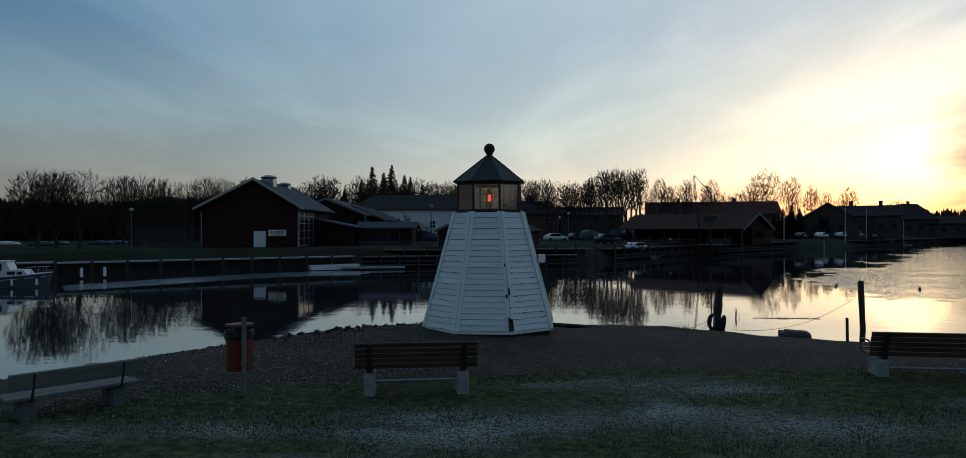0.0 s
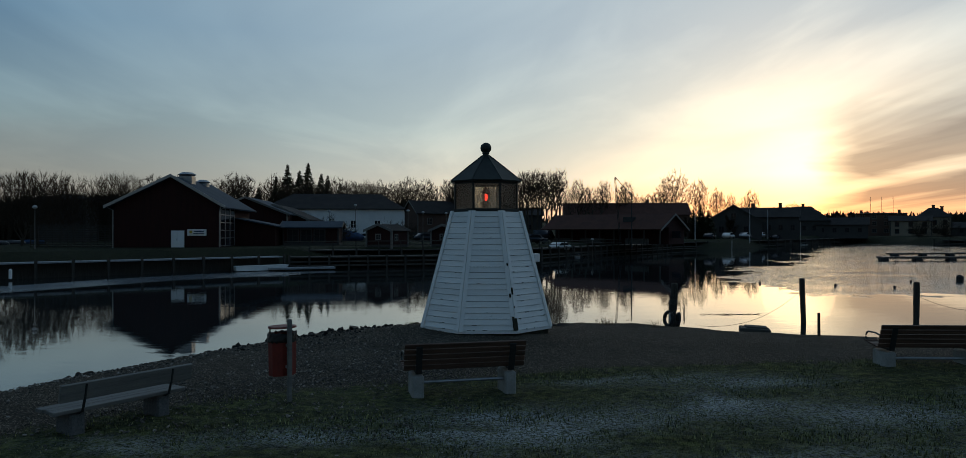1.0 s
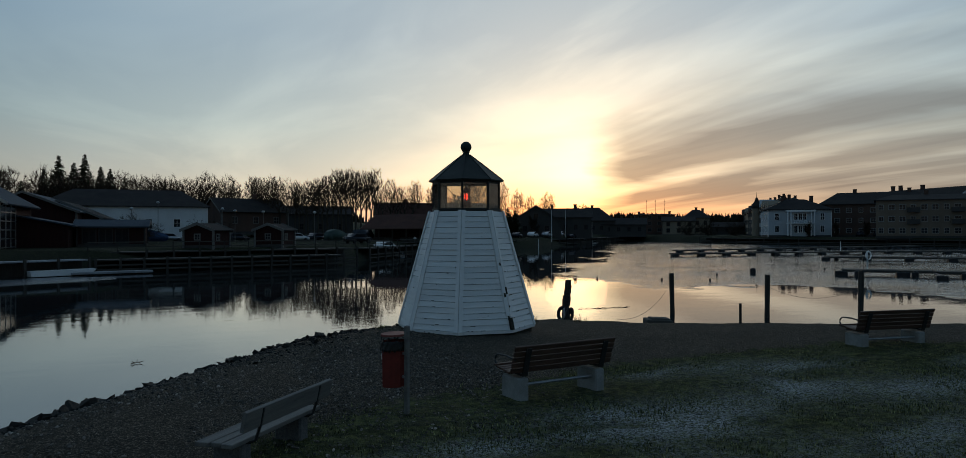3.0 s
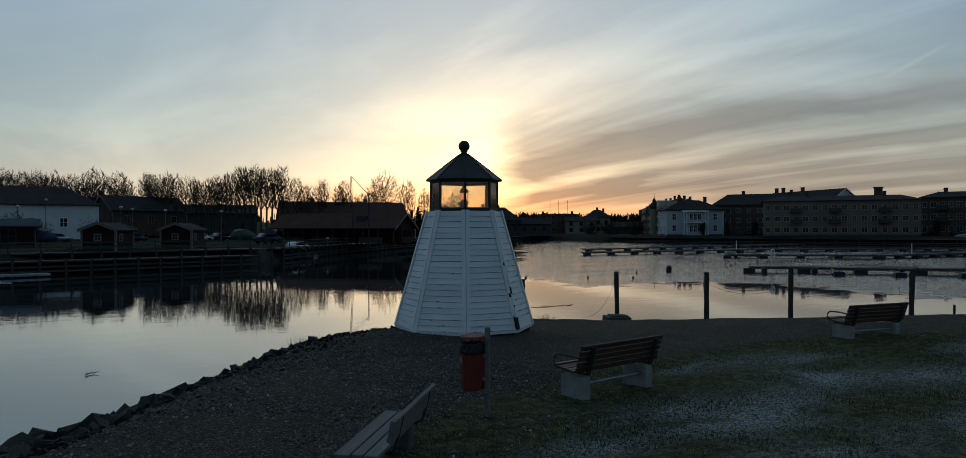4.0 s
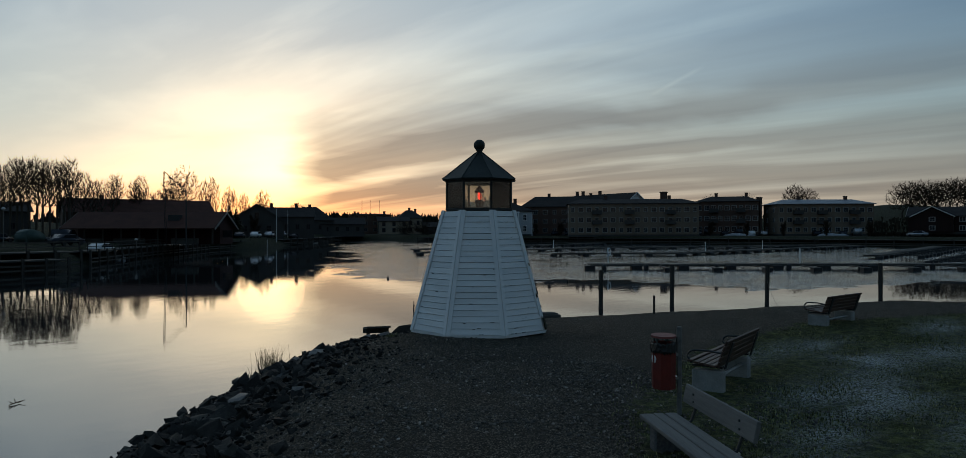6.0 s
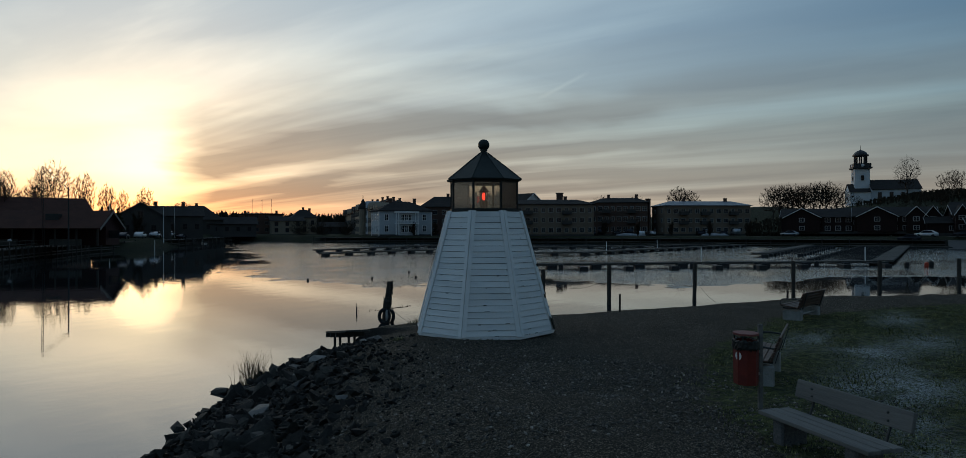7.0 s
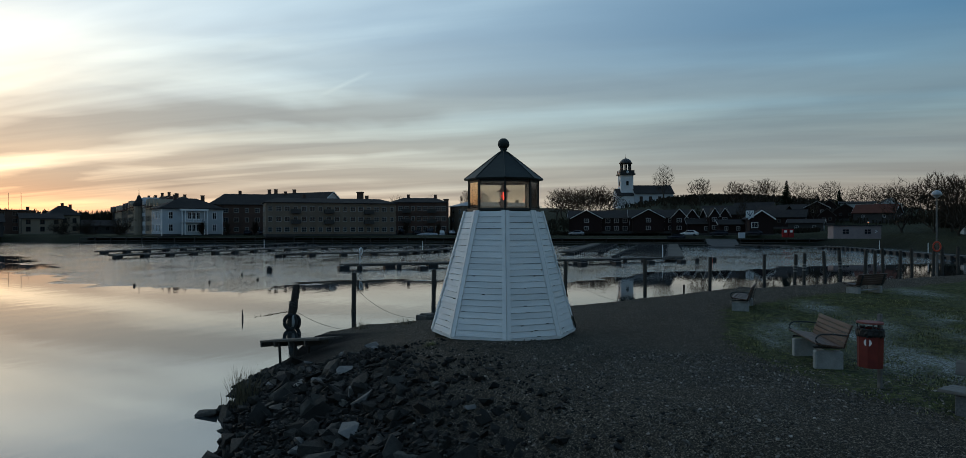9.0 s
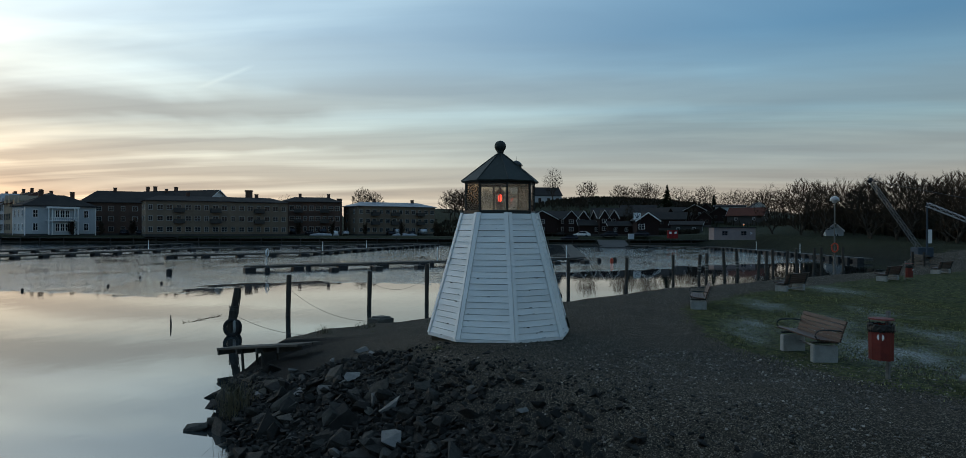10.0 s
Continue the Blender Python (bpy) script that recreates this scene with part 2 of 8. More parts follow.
def water_material():
    """Still harbour water: a mirror with faint swell, ruffled and skinned with thin ice inside the marina."""
    m = bpy.data.materials.new("harbour_water")
    m.use_nodes = True
    k = Nodes(m.node_tree)
    p = k.add("ShaderNodeTexCoord").outputs["Object"]
    sep = k.add("ShaderNodeSeparateXYZ")
    k.put(sep.inputs[0], p)
    big = k.noise(k.mapping(p, scale=(0.05, 0.05, 1)), 1.0, 4.0, 0.6, 0.7)
    # ruffled water out in the marina, beyond the calm round the point and east of the channel
    wide = k.vec("LENGTH", k.vec("MULTIPLY", k.vec("SUBTRACT", p, (-12.0, -7.0, 0.0)), (1.0, 1.0, 0.0)))
    out = k.math("SUBTRACT", wide, k.math("ADD", 50.0, k.math("MULTIPLY", k.math("MAXIMUM", k.math("SUBTRACT", 8.0, sep.outputs[1]), 0.0), 1.2)))
    east = k.math("SUBTRACT", k.math("MULTIPLY", k.math("ADD", sep.outputs[0], 12.0), 0.81), k.math("MULTIPLY", k.math("ADD", sep.outputs[1], 7.0), 0.59))
    shift = k.math("MULTIPLY", k.math("SUBTRACT", big, 0.5), 30.0)
    zone = k.math("MINIMUM", k.math("ADD", out, shift), k.math("ADD", k.math("SUBTRACT", east, 2.0), shift))
    zone = k.math("ADD", zone, k.math("MULTIPLY", k.math("SUBTRACT", k.noise(k.mapping(p, scale=(0.5, 0.5, 1)), 1.0, 4.0, 0.6), 0.5), 9.0))
    ice = k.ramp(k.math("ADD", k.math("MULTIPLY", zone, 0.1), 0.5), [(0.44, 0.0), (0.56, 1.0)])
    ice = k.math("MULTIPLY", ice, k.ramp(k.noise(k.mapping(p, scale=(0.10, 0.16, 1), loc=(7, 3, 0)), 1.0, 4.0, 0.62), [(0.42, 0.45), (0.53, 1.0)]))
    swell = k.noise(k.mapping(p, scale=(0.35, 0.9, 1), rot=(0, 0, 0.5)), 1.0, 3.0, 0.5)
    ripple = k.noise(k.mapping(p, scale=(2.4, 4.6, 1), rot=(0, 0, 0.5)), 1.0, 3.0, 0.6, 0.3)
    h = k.math("ADD", k.math("MULTIPLY", swell, 0.0036), k.math("MULTIPLY", ripple, k.math("ADD", 0.0009, k.math("MULTIPLY", ice, k.math("MULTIPLY", k.noise(k.mapping(p, scale=(0.12, 0.2, 1)), 1.0, 3.0, 0.6), 0.10)))))
    b = k.add("ShaderNodeBump")
    b.inputs["Strength"].default_value, b.inputs["Distance"].default_value = 1.0, 1.0
    k.put(b.inputs["Height"], h)
    s = k.add("ShaderNodeBsdfPrincipled")
    k.put(s.inputs["Base Color"], k.mix(ice, (0.018, 0.024, 0.026, 1), (0.085, 0.098, 0.11, 1)))
    k.put(s.inputs["Roughness"], k.math("ADD", 0.015, k.math("MULTIPLY", ice, 0.05)))
    s.inputs["IOR"].default_value = 1.42
    k.put(s.inputs["Normal"], b.outputs[0])
    skin = k.add("ShaderNodeBsdfGlossy")
    skin.inputs["Color"].default_value = (0.92, 0.95, 0.97, 1)
    k.put(skin.inputs["Roughness"], k.math("ADD", 0.015, k.math("MULTIPLY", ice, 0.05)))
    k.put(skin.inputs["Normal"], b.outputs[0])
    film = k.add("ShaderNodeMixShader")
    film.inputs[0].default_value = 0.16
    k.tree.links.new(s.outputs[0], film.inputs[1])
    k.tree.links.new(skin.outputs[0], film.inputs[2])
    o = k.add("ShaderNodeOutputMaterial")
    k.tree.links.new(film.outputs[0], o.inputs[0])
    return m


def ground_material():
    """Gravel, frosted winter grass, stony bank and darkened far ground on one sheet, by the masks 'grass', 'bank' and
    one for distance.
    """
    m = bpy.data.materials.new("ground_cover")
    m.use_nodes = True
    k = Nodes(m.node_tree)
    p = k.add("ShaderNodeTexCoord").outputs["Object"]
    att = {}
    for n in ("grass", "bank", "far_dark", "frost"):
        a = k.add("ShaderNodeAttribute")
        a.attribute_name = n
        att[n] = a.outputs["Fac"]
    g1, g2 = k.noise(p, 1.1, 5.0, 0.65), k.noise(p, 26.0, 4.0, 0.7)
    v = k.add("ShaderNodeTexVoronoi")
    k.put(v.inputs["Vector"], p)
    v.inputs["Scale"].default_value = 60.0
    pebble = v.outputs["Color"]
    stone = k.mix(k.math("MULTIPLY", g2, 0.8), (0.054, 0.046, 0.037, 1), (0.155, 0.131, 0.102, 1))
    grain = k.add("ShaderNodeTexVoronoi")
    k.put(grain.inputs["Vector"], p)
    grain.inputs["Scale"].default_value = 125.0
    pick = k.add("ShaderNodeSeparateXYZ")
    k.put(pick.inputs[0], pebble)
    pick2 = k.add("ShaderNodeSeparateXYZ")
    k.put(pick2.inputs[0], grain.outputs["Color"])
    tone = k.math("MULTIPLY", k.ramp(pick.outputs[0], [(0.0, 0.35), (0.7, 0.9), (0.95, 2.8)]), k.ramp(pick2.outputs[1], [(0.0, 0.5), (0.8, 1.1), (1.0, 2.0)]))
    stone = k.vec("SCALE", stone, tone)
    stone = k.mix(k.ramp(g1, [(0.4, 0.0), (0.7, 0.5)]), stone, (0.048, 0.040, 0.031, 1))
    blade = k.noise(k.mapping(p, scale=(1, 1, 1)), 38.0, 4.0, 0.75)
    turf = k.mix(blade, (0.026, 0.032, 0.010, 1), (0.070, 0.077, 0.026, 1))
    turf = k.mix(k.ramp(k.noise(p, 2.6, 5.0, 0.7), [(0.48, 0.0), (0.72, 0.5)]), turf, (0.050, 0.038, 0.024, 1))
    turf = k.vec("SCALE", turf, k.ramp(k.noise(p, 6.5, 5.0, 0.7, 0.4), [(0.36, 0.4), (0.5, 1.1), (0.63, 2.5)]))
    rime = k.math("MULTIPLY", k.ramp(k.noise(k.mapping(p, scale=(0.55, 0.95, 1), loc=(1.3, 0.4, 0)), 0.75, 5.0, 0.62, 0.5), [(0.34, 0.0), (0.54, 1.0)]), k.ramp(k.noise(p, 24.0, 5.0, 0.85), [(0.45, 0.0), (0.55, 1.0)]))
    turf = k.mix(k.math("MULTIPLY", rime, att["frost"]), turf, (0.56, 0.60, 0.62, 1))
    edge = k.math("ADD", att["grass"], k.math("MULTIPLY", k.math("SUBTRACT", k.noise(p, 2.2, 6.0, 0.7), 0.5), 0.9))
    col = k.mix(k.ramp(edge, [(0.44, 0.0), (0.56, 1.0)]), stone, turf)
    col = k.mix(att["bank"], col, k.mix(g2, (0.012, 0.012, 0.012, 1), (0.04, 0.038, 0.035, 1)))
    # the far shore's deep contrast is put into the ground colour
    col = k.mix(att["far_dark"], col, k.mix(g1, (0.013, 0.015, 0.011, 1), (0.027, 0.028, 0.021, 1)))
    b = k.add("ShaderNodeBump")
    b.inputs["Strength"].default_value, b.inputs["Distance"].default_value = 0.85, 0.035
    k.put(b.inputs["Height"], k.math("ADD", v.outputs["Distance"], k.math("ADD", g2, blade)))
    s = k.add("ShaderNodeBsdfPrincipled")
    k.put(s.inputs["Base Color"], col)
    s.inputs["Roughness"].default_value = 0.95
    s.inputs["Specular IOR Level"].default_value = 0.08
    k.put(s.inputs["Normal"], b.outputs[0])
    o = k.add("ShaderNodeOutputMaterial")
    k.tree.links.new(s.outputs[0], o.inputs[0])
    return m


M = {
    "ground": ground_material(),
    "water": water_material(),
    "white_board": material("white_painted_board", (0.80, 0.80, 0.79), (0.66, 0.66, 0.65), 0.55, scale=1.2, fine=30, bump=0.25, stretch=(1, 1, 6), per_piece=0.05, third=(0.30, 0.29, 0.27), third_at=0.665),
    "white_trim": material("white_painted_trim", (0.82, 0.82, 0.81), (0.70, 0.70, 0.69), 0.5, scale=1.5, fine=30, stretch=(5, 5, 0.6), third=(0.33, 0.31, 0.28), third_at=0.72),
    "flaked": material("bare_rotten_wood", (0.05, 0.045, 0.03), (0.02, 0.02, 0.014), 0.9, scale=8, bump=0.6),
    "roof_sheet": material("dark_roof_sheet", (0.012, 0.017, 0.016), (0.024, 0.033, 0.030), 0.6, metal=0.0, scale=3, fine=25, bump=0.12, third=(0.05, 0.075, 0.065), third_at=0.66),
    "lantern_frame": material("lantern_frame_paint", (0.015, 0.018, 0.018), (0.03, 0.032, 0.03), 0.5, scale=8),
    "lantern_floor": material("lantern_floor_board", (0.30, 0.27, 0.22), (0.2, 0.18, 0.15), 0.8),
    "pane": glass("lantern_pane", (0.95, 0.93, 0.88), 0.05, 0.86),
    "window_glass": material("dark_window_glass", (0.012, 0.014, 0.018), (0.02, 0.022, 0.026), 0.06, scale=0.4, fine=2.0, bump=0.02),
    "red_glow": glow("red_lantern_light", (1.0, 0.05, 0.03), 3.0),
    "lamp_red": material("dull_red_lamp_body", (0.16, 0.03, 0.025), (0.08, 0.02, 0.02), 0.5, scale=8),
    "slat": material("brown_stained_slat", (0.112, 0.063, 0.046), (0.058, 0.032, 0.024), 0.5, scale=1.6, fine=26, stretch=(0.7, 8, 8), bump=0.3, per_piece=0.16),
    "grey_plank": material("weathered_grey_plank", (0.20, 0.19, 0.175), (0.11, 0.105, 0.10), 0.8, scale=1.3, fine=22, stretch=(0.5, 9, 9), bump=0.4, per_piece=0.08),
    "concrete": material("pale_concrete", (0.34, 0.34, 0.33), (0.22, 0.22, 0.21), 0.85, scale=4, fine=60, bump=0.35, third=(0.20, 0.20, 0.18), third_at=0.64),
    "granite": material("speckled_granite", (0.15, 0.15, 0.15), (0.07, 0.07, 0.075), 0.8, scale=35, fine=120, bump=0.5),
    "bench_iron": material("bench_iron", (0.06, 0.065, 0.065), (0.035, 0.035, 0.035), 0.45, metal=0.6, scale=10),
    "steel": material("galvanised_steel", (0.36, 0.37, 0.38), (0.25, 0.26, 0.27), 0.42, metal=0.8, scale=6, fine=30, bump=0.06),
    "bin_red": material("red_bin_enamel", (0.19, 0.028, 0.020), (0.12, 0.021, 0.017), 0.5, scale=3, fine=20, bump=0.06, third=(0.12, 0.03, 0.025), third_at=0.7),
    "lid_red": material("faded_lid_enamel", (0.22, 0.060, 0.050), (0.15, 0.038, 0.032), 0.6, scale=4, fine=22, bump=0.05, third=(0.28, 0.15, 0.13), third_at=0.66),
    "bag": material("black_plastic_bag", (0.012, 0.012, 0.012), (0.02, 0.02, 0.02), 0.3, scale=14, bump=0.6),
    "sticker": material("white_sticker", (0.75, 0.75, 0.74), (0.65, 0.65, 0.65), 0.5),
    "rock": material("slate_rock", (0.017, 0.0155, 0.0135), (0.045, 0.041, 0.035), 0.78, scale=2.4, fine=28, bump=0.55, per_piece=0.55, depth=0.03, third=(0.20, 0.20, 0.195), third_at=0.66, island=0.7),
    "pale_rock": material("pale_slate_slab", (0.13, 0.128, 0.122), (0.085, 0.083, 0.080), 0.55, scale=3, fine=30, bump=0.4, per_piece=0.35, depth=0.02),
    "pebble": material("gravel_stones", (0.060, 0.053, 0.046), (0.22, 0.195, 0.17), 0.85, scale=7, fine=50, island=0.6),
    "post": material("tarred_timber", (0.030, 0.026, 0.022), (0.060, 0.052, 0.044), 0.8, scale=3, fine=30, stretch=(5, 5, 0.5), bump=0.5),
    "old_wood": material("old_jetty_timber", (0.085, 0.078, 0.068), (0.045, 0.040, 0.035), 0.85, scale=1.2, fine=24, stretch=(1, 6, 6), bump=0.4, per_piece=0.2),
    "snow_plank": material("frosted_deck", (0.34, 0.36, 0.38), (0.18, 0.18, 0.19), 0.9, scale=2, fine=20, bump=0.3),
    "thin_ice": material("thin_frosted_ice", (0.10, 0.12, 0.14), (0.035, 0.045, 0.055), 0.22, scale=0.35, fine=3.0, bump=0.05, stretch=(0.5, 1.4, 1)),
    "tyre": material("old_tyre", (0.012, 0.012, 0.012), (0.03, 0.03, 0.03), 0.75, scale=8, fine=50, bump=0.4),
    "rope": material("wet_rope", (0.10, 0.095, 0.085), (0.05, 0.05, 0.045), 0.9, scale=20),
    "straw": material("withered_grass", (0.15, 0.125, 0.075), (0.075, 0.065, 0.04), 0.9, scale=4),
    "turf": material("winter_turf", (0.115, 0.125, 0.048), (0.20, 0.195, 0.09), 0.9, scale=0.9, fine=9.0, bump=0, third=(0.30, 0.32, 0.32), third_at=0.66, island=0.8),
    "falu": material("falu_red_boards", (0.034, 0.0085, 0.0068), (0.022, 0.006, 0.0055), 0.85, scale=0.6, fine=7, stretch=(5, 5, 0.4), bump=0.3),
    "dark_boards": material("dark_brown_boards", (0.026, 0.011, 0.009), (0.017, 0.008, 0.007), 0.85, scale=0.6, fine=7, stretch=(5, 5, 0.4), bump=0.3),
    "dull_trim": material("dull_white_trim", (0.40, 0.40, 0.40), (0.32, 0.32, 0.32), 0.6, scale=1),
    "white_wall": material("white_render_wall", (0.70, 0.71, 0.72), (0.58, 0.59, 0.60), 0.8, scale=0.4, fine=6, bump=0.1),
    "white_paint": material("white_gloss_paint", (0.78, 0.78, 0.78), (0.66, 0.66, 0.66), 0.5, scale=1),
    "blue_wall": material("pale_blue_boards_and_shaded_nave", (0.44, 0.47, 0.50), (0.37, 0.40, 0.43), 0.75, scale=0.5, fine=8, bump=0.1),
    "brick": material("yellow_brown_brick", (0.20, 0.152, 0.112), (0.145, 0.11, 0.082), 0.85, scale=0.3, fine=9, bump=0.2),
    "brick_dark": material("dark_red_brick", (0.11, 0.065, 0.05), (0.075, 0.046, 0.036), 0.85, scale=0.3, fine=9, bump=0.2),
    "plaster": material("ochre_plaster", (0.30, 0.24, 0.18), (0.24, 0.19, 0.14), 0.85, scale=0.3, fine=6, bump=0.1),
    "pink_wall": material("pale_pink_render", (0.30, 0.235, 0.225), (0.235, 0.185, 0.18), 0.85, scale=0.6, fine=8, bump=0.1),
    "tile_bright": material("orange_roof_tile", (0.11, 0.042, 0.030), (0.08, 0.032, 0.025), 0.9, scale=0.5, fine=8, bump=0.3, spec=0.1),
    "grey_wall": material("grey_rendered_wall", (0.065, 0.060, 0.056), (0.045, 0.042, 0.040), 0.85, scale=0.3, fine=6, bump=0.1),
    "tile_red": material("red_roof_tile", (0.085, 0.038, 0.029), (0.055, 0.027, 0.022), 0.9, scale=0.5, fine=8, bump=0.3, spec=0.1),
    "tile_dark": material("dark_roof_tile", (0.028, 0.026, 0.026), (0.045, 0.040, 0.038), 0.9, scale=0.5, fine=8, bump=0.3, spec=0.1),
    "roof_frost": material("frosted_metal_roof", (0.22, 0.25, 0.28), (0.12, 0.13, 0.15), 0.5, scale=0.4, fine=5, bump=0.1),
    "metal_blue": material("blue_grey_sheet_roof", (0.060, 0.078, 0.098), (0.040, 0.052, 0.068), 0.75, scale=0.5, fine=5, bump=0.1, spec=0.06),
    "dark_metal": material("dark_painted_metal", (0.03, 0.032, 0.034), (0.05, 0.05, 0.05), 0.5, metal=0.4, scale=4),
    "bark": material("winter_bark", (0.040, 0.033, 0.026), (0.070, 0.058, 0.045), 0.9, scale=2, fine=14, stretch=(3, 3, 0.5), bump=0.5),
    "twig": material("winter_twigs", (0.038, 0.028, 0.021), (0.058, 0.043, 0.030), 0.9, scale=1, bump=0, spec=0.05),
    "needle": material("spruce_needles", (0.022, 0.034, 0.018), (0.038, 0.052, 0.026), 0.9, scale=2, bump=0),
    "hedge": material("bare_hedge_twigs", (0.026, 0.023, 0.016), (0.042, 0.034, 0.024), 0.95, scale=2, bump=0, spec=0.05),
    "tarp": material("blue_tarpaulin", (0.03, 0.07, 0.16), (0.02, 0.05, 0.11), 0.5, scale=1.5, bump=0.4),
    "tarp_green": material("green_tarpaulin", (0.05, 0.08, 0.07), (0.035, 0.06, 0.05), 0.6, scale=1.5, bump=0.4),
    "hull": material("white_boat_hull", (0.70, 0.70, 0.70), (0.55, 0.55, 0.56), 0.35, scale=0.8),
    "hull_dark": material("dark_boat_hull", (0.05, 0.055, 0.065), (0.08, 0.085, 0.095), 0.4, scale=0.8),
    "car_silver": material("silver_car_paint", (0.40, 0.41, 0.43), (0.36, 0.37, 0.39), 0.25, metal=0.6, scale=1, bump=0),
    "car_dark": material("dark_car_paint", (0.03, 0.032, 0.04), (0.02, 0.022, 0.03), 0.22, metal=0.3, scale=1, bump=0),
    "car_white": material("white_car_paint", (0.68, 0.68, 0.68), (0.62, 0.62, 0.62), 0.28, scale=1, bump=0),
    "car_red": material("red_car_paint", (0.25, 0.02, 0.02), (0.2, 0.02, 0.02), 0.25, scale=1, bump=0),
    "plastic_black": material("black_plastic_float", (0.014, 0.014, 0.015), (0.03, 0.03, 0.03), 0.55, scale=4),
    "orange": material("orange_buoy_plastic", (0.50, 0.07, 0.035), (0.36, 0.05, 0.03), 0.5, scale=4),
    "lamp_dome": material("frosted_lamp_dome", (0.36, 0.37, 0.38), (0.30, 0.31, 0.32), 0.3, scale=3, bump=0.03),
    "amber": glow("amber_lamp_light", (1.0, 0.30, 0.06), 2.2),
    "sign_ink": material("dark_sign_print", (0.05, 0.07, 0.10), (0.04, 0.05, 0.08), 0.6),
    "sign_yellow": material("yellow_sign_print", (0.55, 0.38, 0.05), (0.45, 0.3, 0.05), 0.6),
    "asphalt": material("old_asphalt", (0.05, 0.05, 0.05), (0.07, 0.068, 0.066), 0.9, scale=0.6, fine=40, bump=0.3),
}


# ---- mesh helpers ----
def box(bm, c, s, rz=0.0, bevel=0.0, m=None):
    """A box of size s round the centre c, turned by rz degrees."""
    r = bmesh.ops.create_cube(bm, size=1.0)
    t = Matrix.Translation(c) @ Matrix.Rotation(radians(rz), 4, "Z") @ Matrix.Diagonal((*s, 1))
    bmesh.ops.transform(bm, matrix=(m @ t) if m else t, verts=r["verts"])
    if bevel:
        edges = list({e for v in r["verts"] for e in v.link_edges})
        bmesh.ops.bevel(bm, geom=edges, offset=bevel, segments=1, affect="EDGES")
    return r["verts"]


def rod(bm, a, b, r0, r1=None, n=8, caps=True):
    """A tapered round bar from a to b."""
    a, b = Vector(a), Vector(b)
    r1 = r0 if r1 is None else r1
    d = b - a
    r = bmesh.ops.create_cone(bm, cap_ends=caps, cap_tris=False, segments=n, radius1=r0, radius2=max(r1, 1e-4), depth=d.length)
    m = Matrix.Translation((a + b) / 2) @ d.to_track_quat("Z", "Y").to_matrix().to_4x4()
    bmesh.ops.transform(bm, matrix=m, verts=r["verts"])
    return r["verts"]


def ball(bm, c, r, u=14, v=10, scale=(1, 1, 1)):
    s = bmesh.ops.create_uvsphere(bm, u_segments=u, v_segments=v, radius=r)
    bmesh.ops.transform(bm, matrix=Matrix.Translation(c) @ Matrix.Diagonal((*scale, 1)), verts=s["verts"])
    return s["verts"]


def prism(bm, outline, y0, y1):
    """The outline of (x, z) points drawn out from y0 to y1."""
    a = [bm.verts.new((x, y0, z)) for x, z in outline]
    b = [bm.verts.new((x, y1, z)) for x, z in outline]
    n = len(outline)
    bm.faces.new(a)
    bm.faces.new(b[::-1])
    for i in range(n):
        bm.faces.new((a[i], b[i], b[(i + 1) % n], a[(i + 1) % n]))


def plate(bm, outline, z0, z1):
    """The outline of (x, y) points raised from z0 to z1."""
    a = [bm.verts.new((x, y, z0)) for x, y in outline]
    b = [bm.verts.new((x, y, z1)) for x, y in outline]
    n = len(outline)
    bm.faces.new(a[::-1])
    bm.faces.new(b)
    for i in range(n):
        bm.faces.new((a[i], a[(i + 1) % n], b[(i + 1) % n], b[i]))


def slab(bm, a, b, c, d, thick):
    """A flat slab on the four corners a, b, c, d, of that thickness along its normal."""
    a, b, c, d = (Vector(p) for p in (a, b, c, d))
    n = (b - a).cross(d - a).normalized() * thick
    lo = [bm.verts.new(p) for p in (a, b, c, d)]
    hi = [bm.verts.new(p + n) for p in (a, b, c, d)]
    bm.faces.new(lo[::-1])
    bm.faces.new(hi)
    for i in range(4):
        bm.faces.new((lo[i], lo[(i + 1) % 4], hi[(i + 1) % 4], hi[i]))


def tube(bm, pts, r, n=6):
    """A round bar bent along pts."""
    pts = [Vector(p) for p in pts]
    rings = []
    for i, p in enumerate(pts):
        d = (pts[min(i + 1, len(pts) - 1)] - pts[max(i - 1, 0)]).normalized()
        q = d.to_track_quat("Z", "Y")
        rings.append([bm.verts.new(p + q @ Vector((r * math.cos(2 * math.pi * j / n), r * math.sin(2 * math.pi * j / n), 0))) for j in range(n)])
    for u, v in zip(rings, rings[1:]):
        for j in range(n):
            bm.faces.new((u[j], u[(j + 1) % n], v[(j + 1) % n], v[j]))
    bm.faces.new(rings[0][::-1])
    bm.faces.new(rings[-1])


def mesh_of(name, bm, mat, smooth=False):
    bmesh.ops.recalc_face_normals(bm, faces=bm.faces)
    me = bpy.data.meshes.new(name)
    bm.to_mesh(me)
    bm.free()
    for m in mat if isinstance(mat, (list, tuple)) else (mat,):
        me.materials.append(m)
    if smooth:
        me.polygons.foreach_set("use_smooth", [True] * len(me.polygons))
    return me


def part(name, bm, mat, parent, label="", smooth=False, m=None):
    """Links a bmesh, or a mesh, as one mesh object under a thing or a part."""
    me = bm if isinstance(bm, bpy.types.Mesh) else mesh_of(name, bm, mat, smooth)
    ob = new(name, me)
    ob.parent = parent
    if m is not None:
        ob.matrix_basis = m
    return tagged(ob, label)


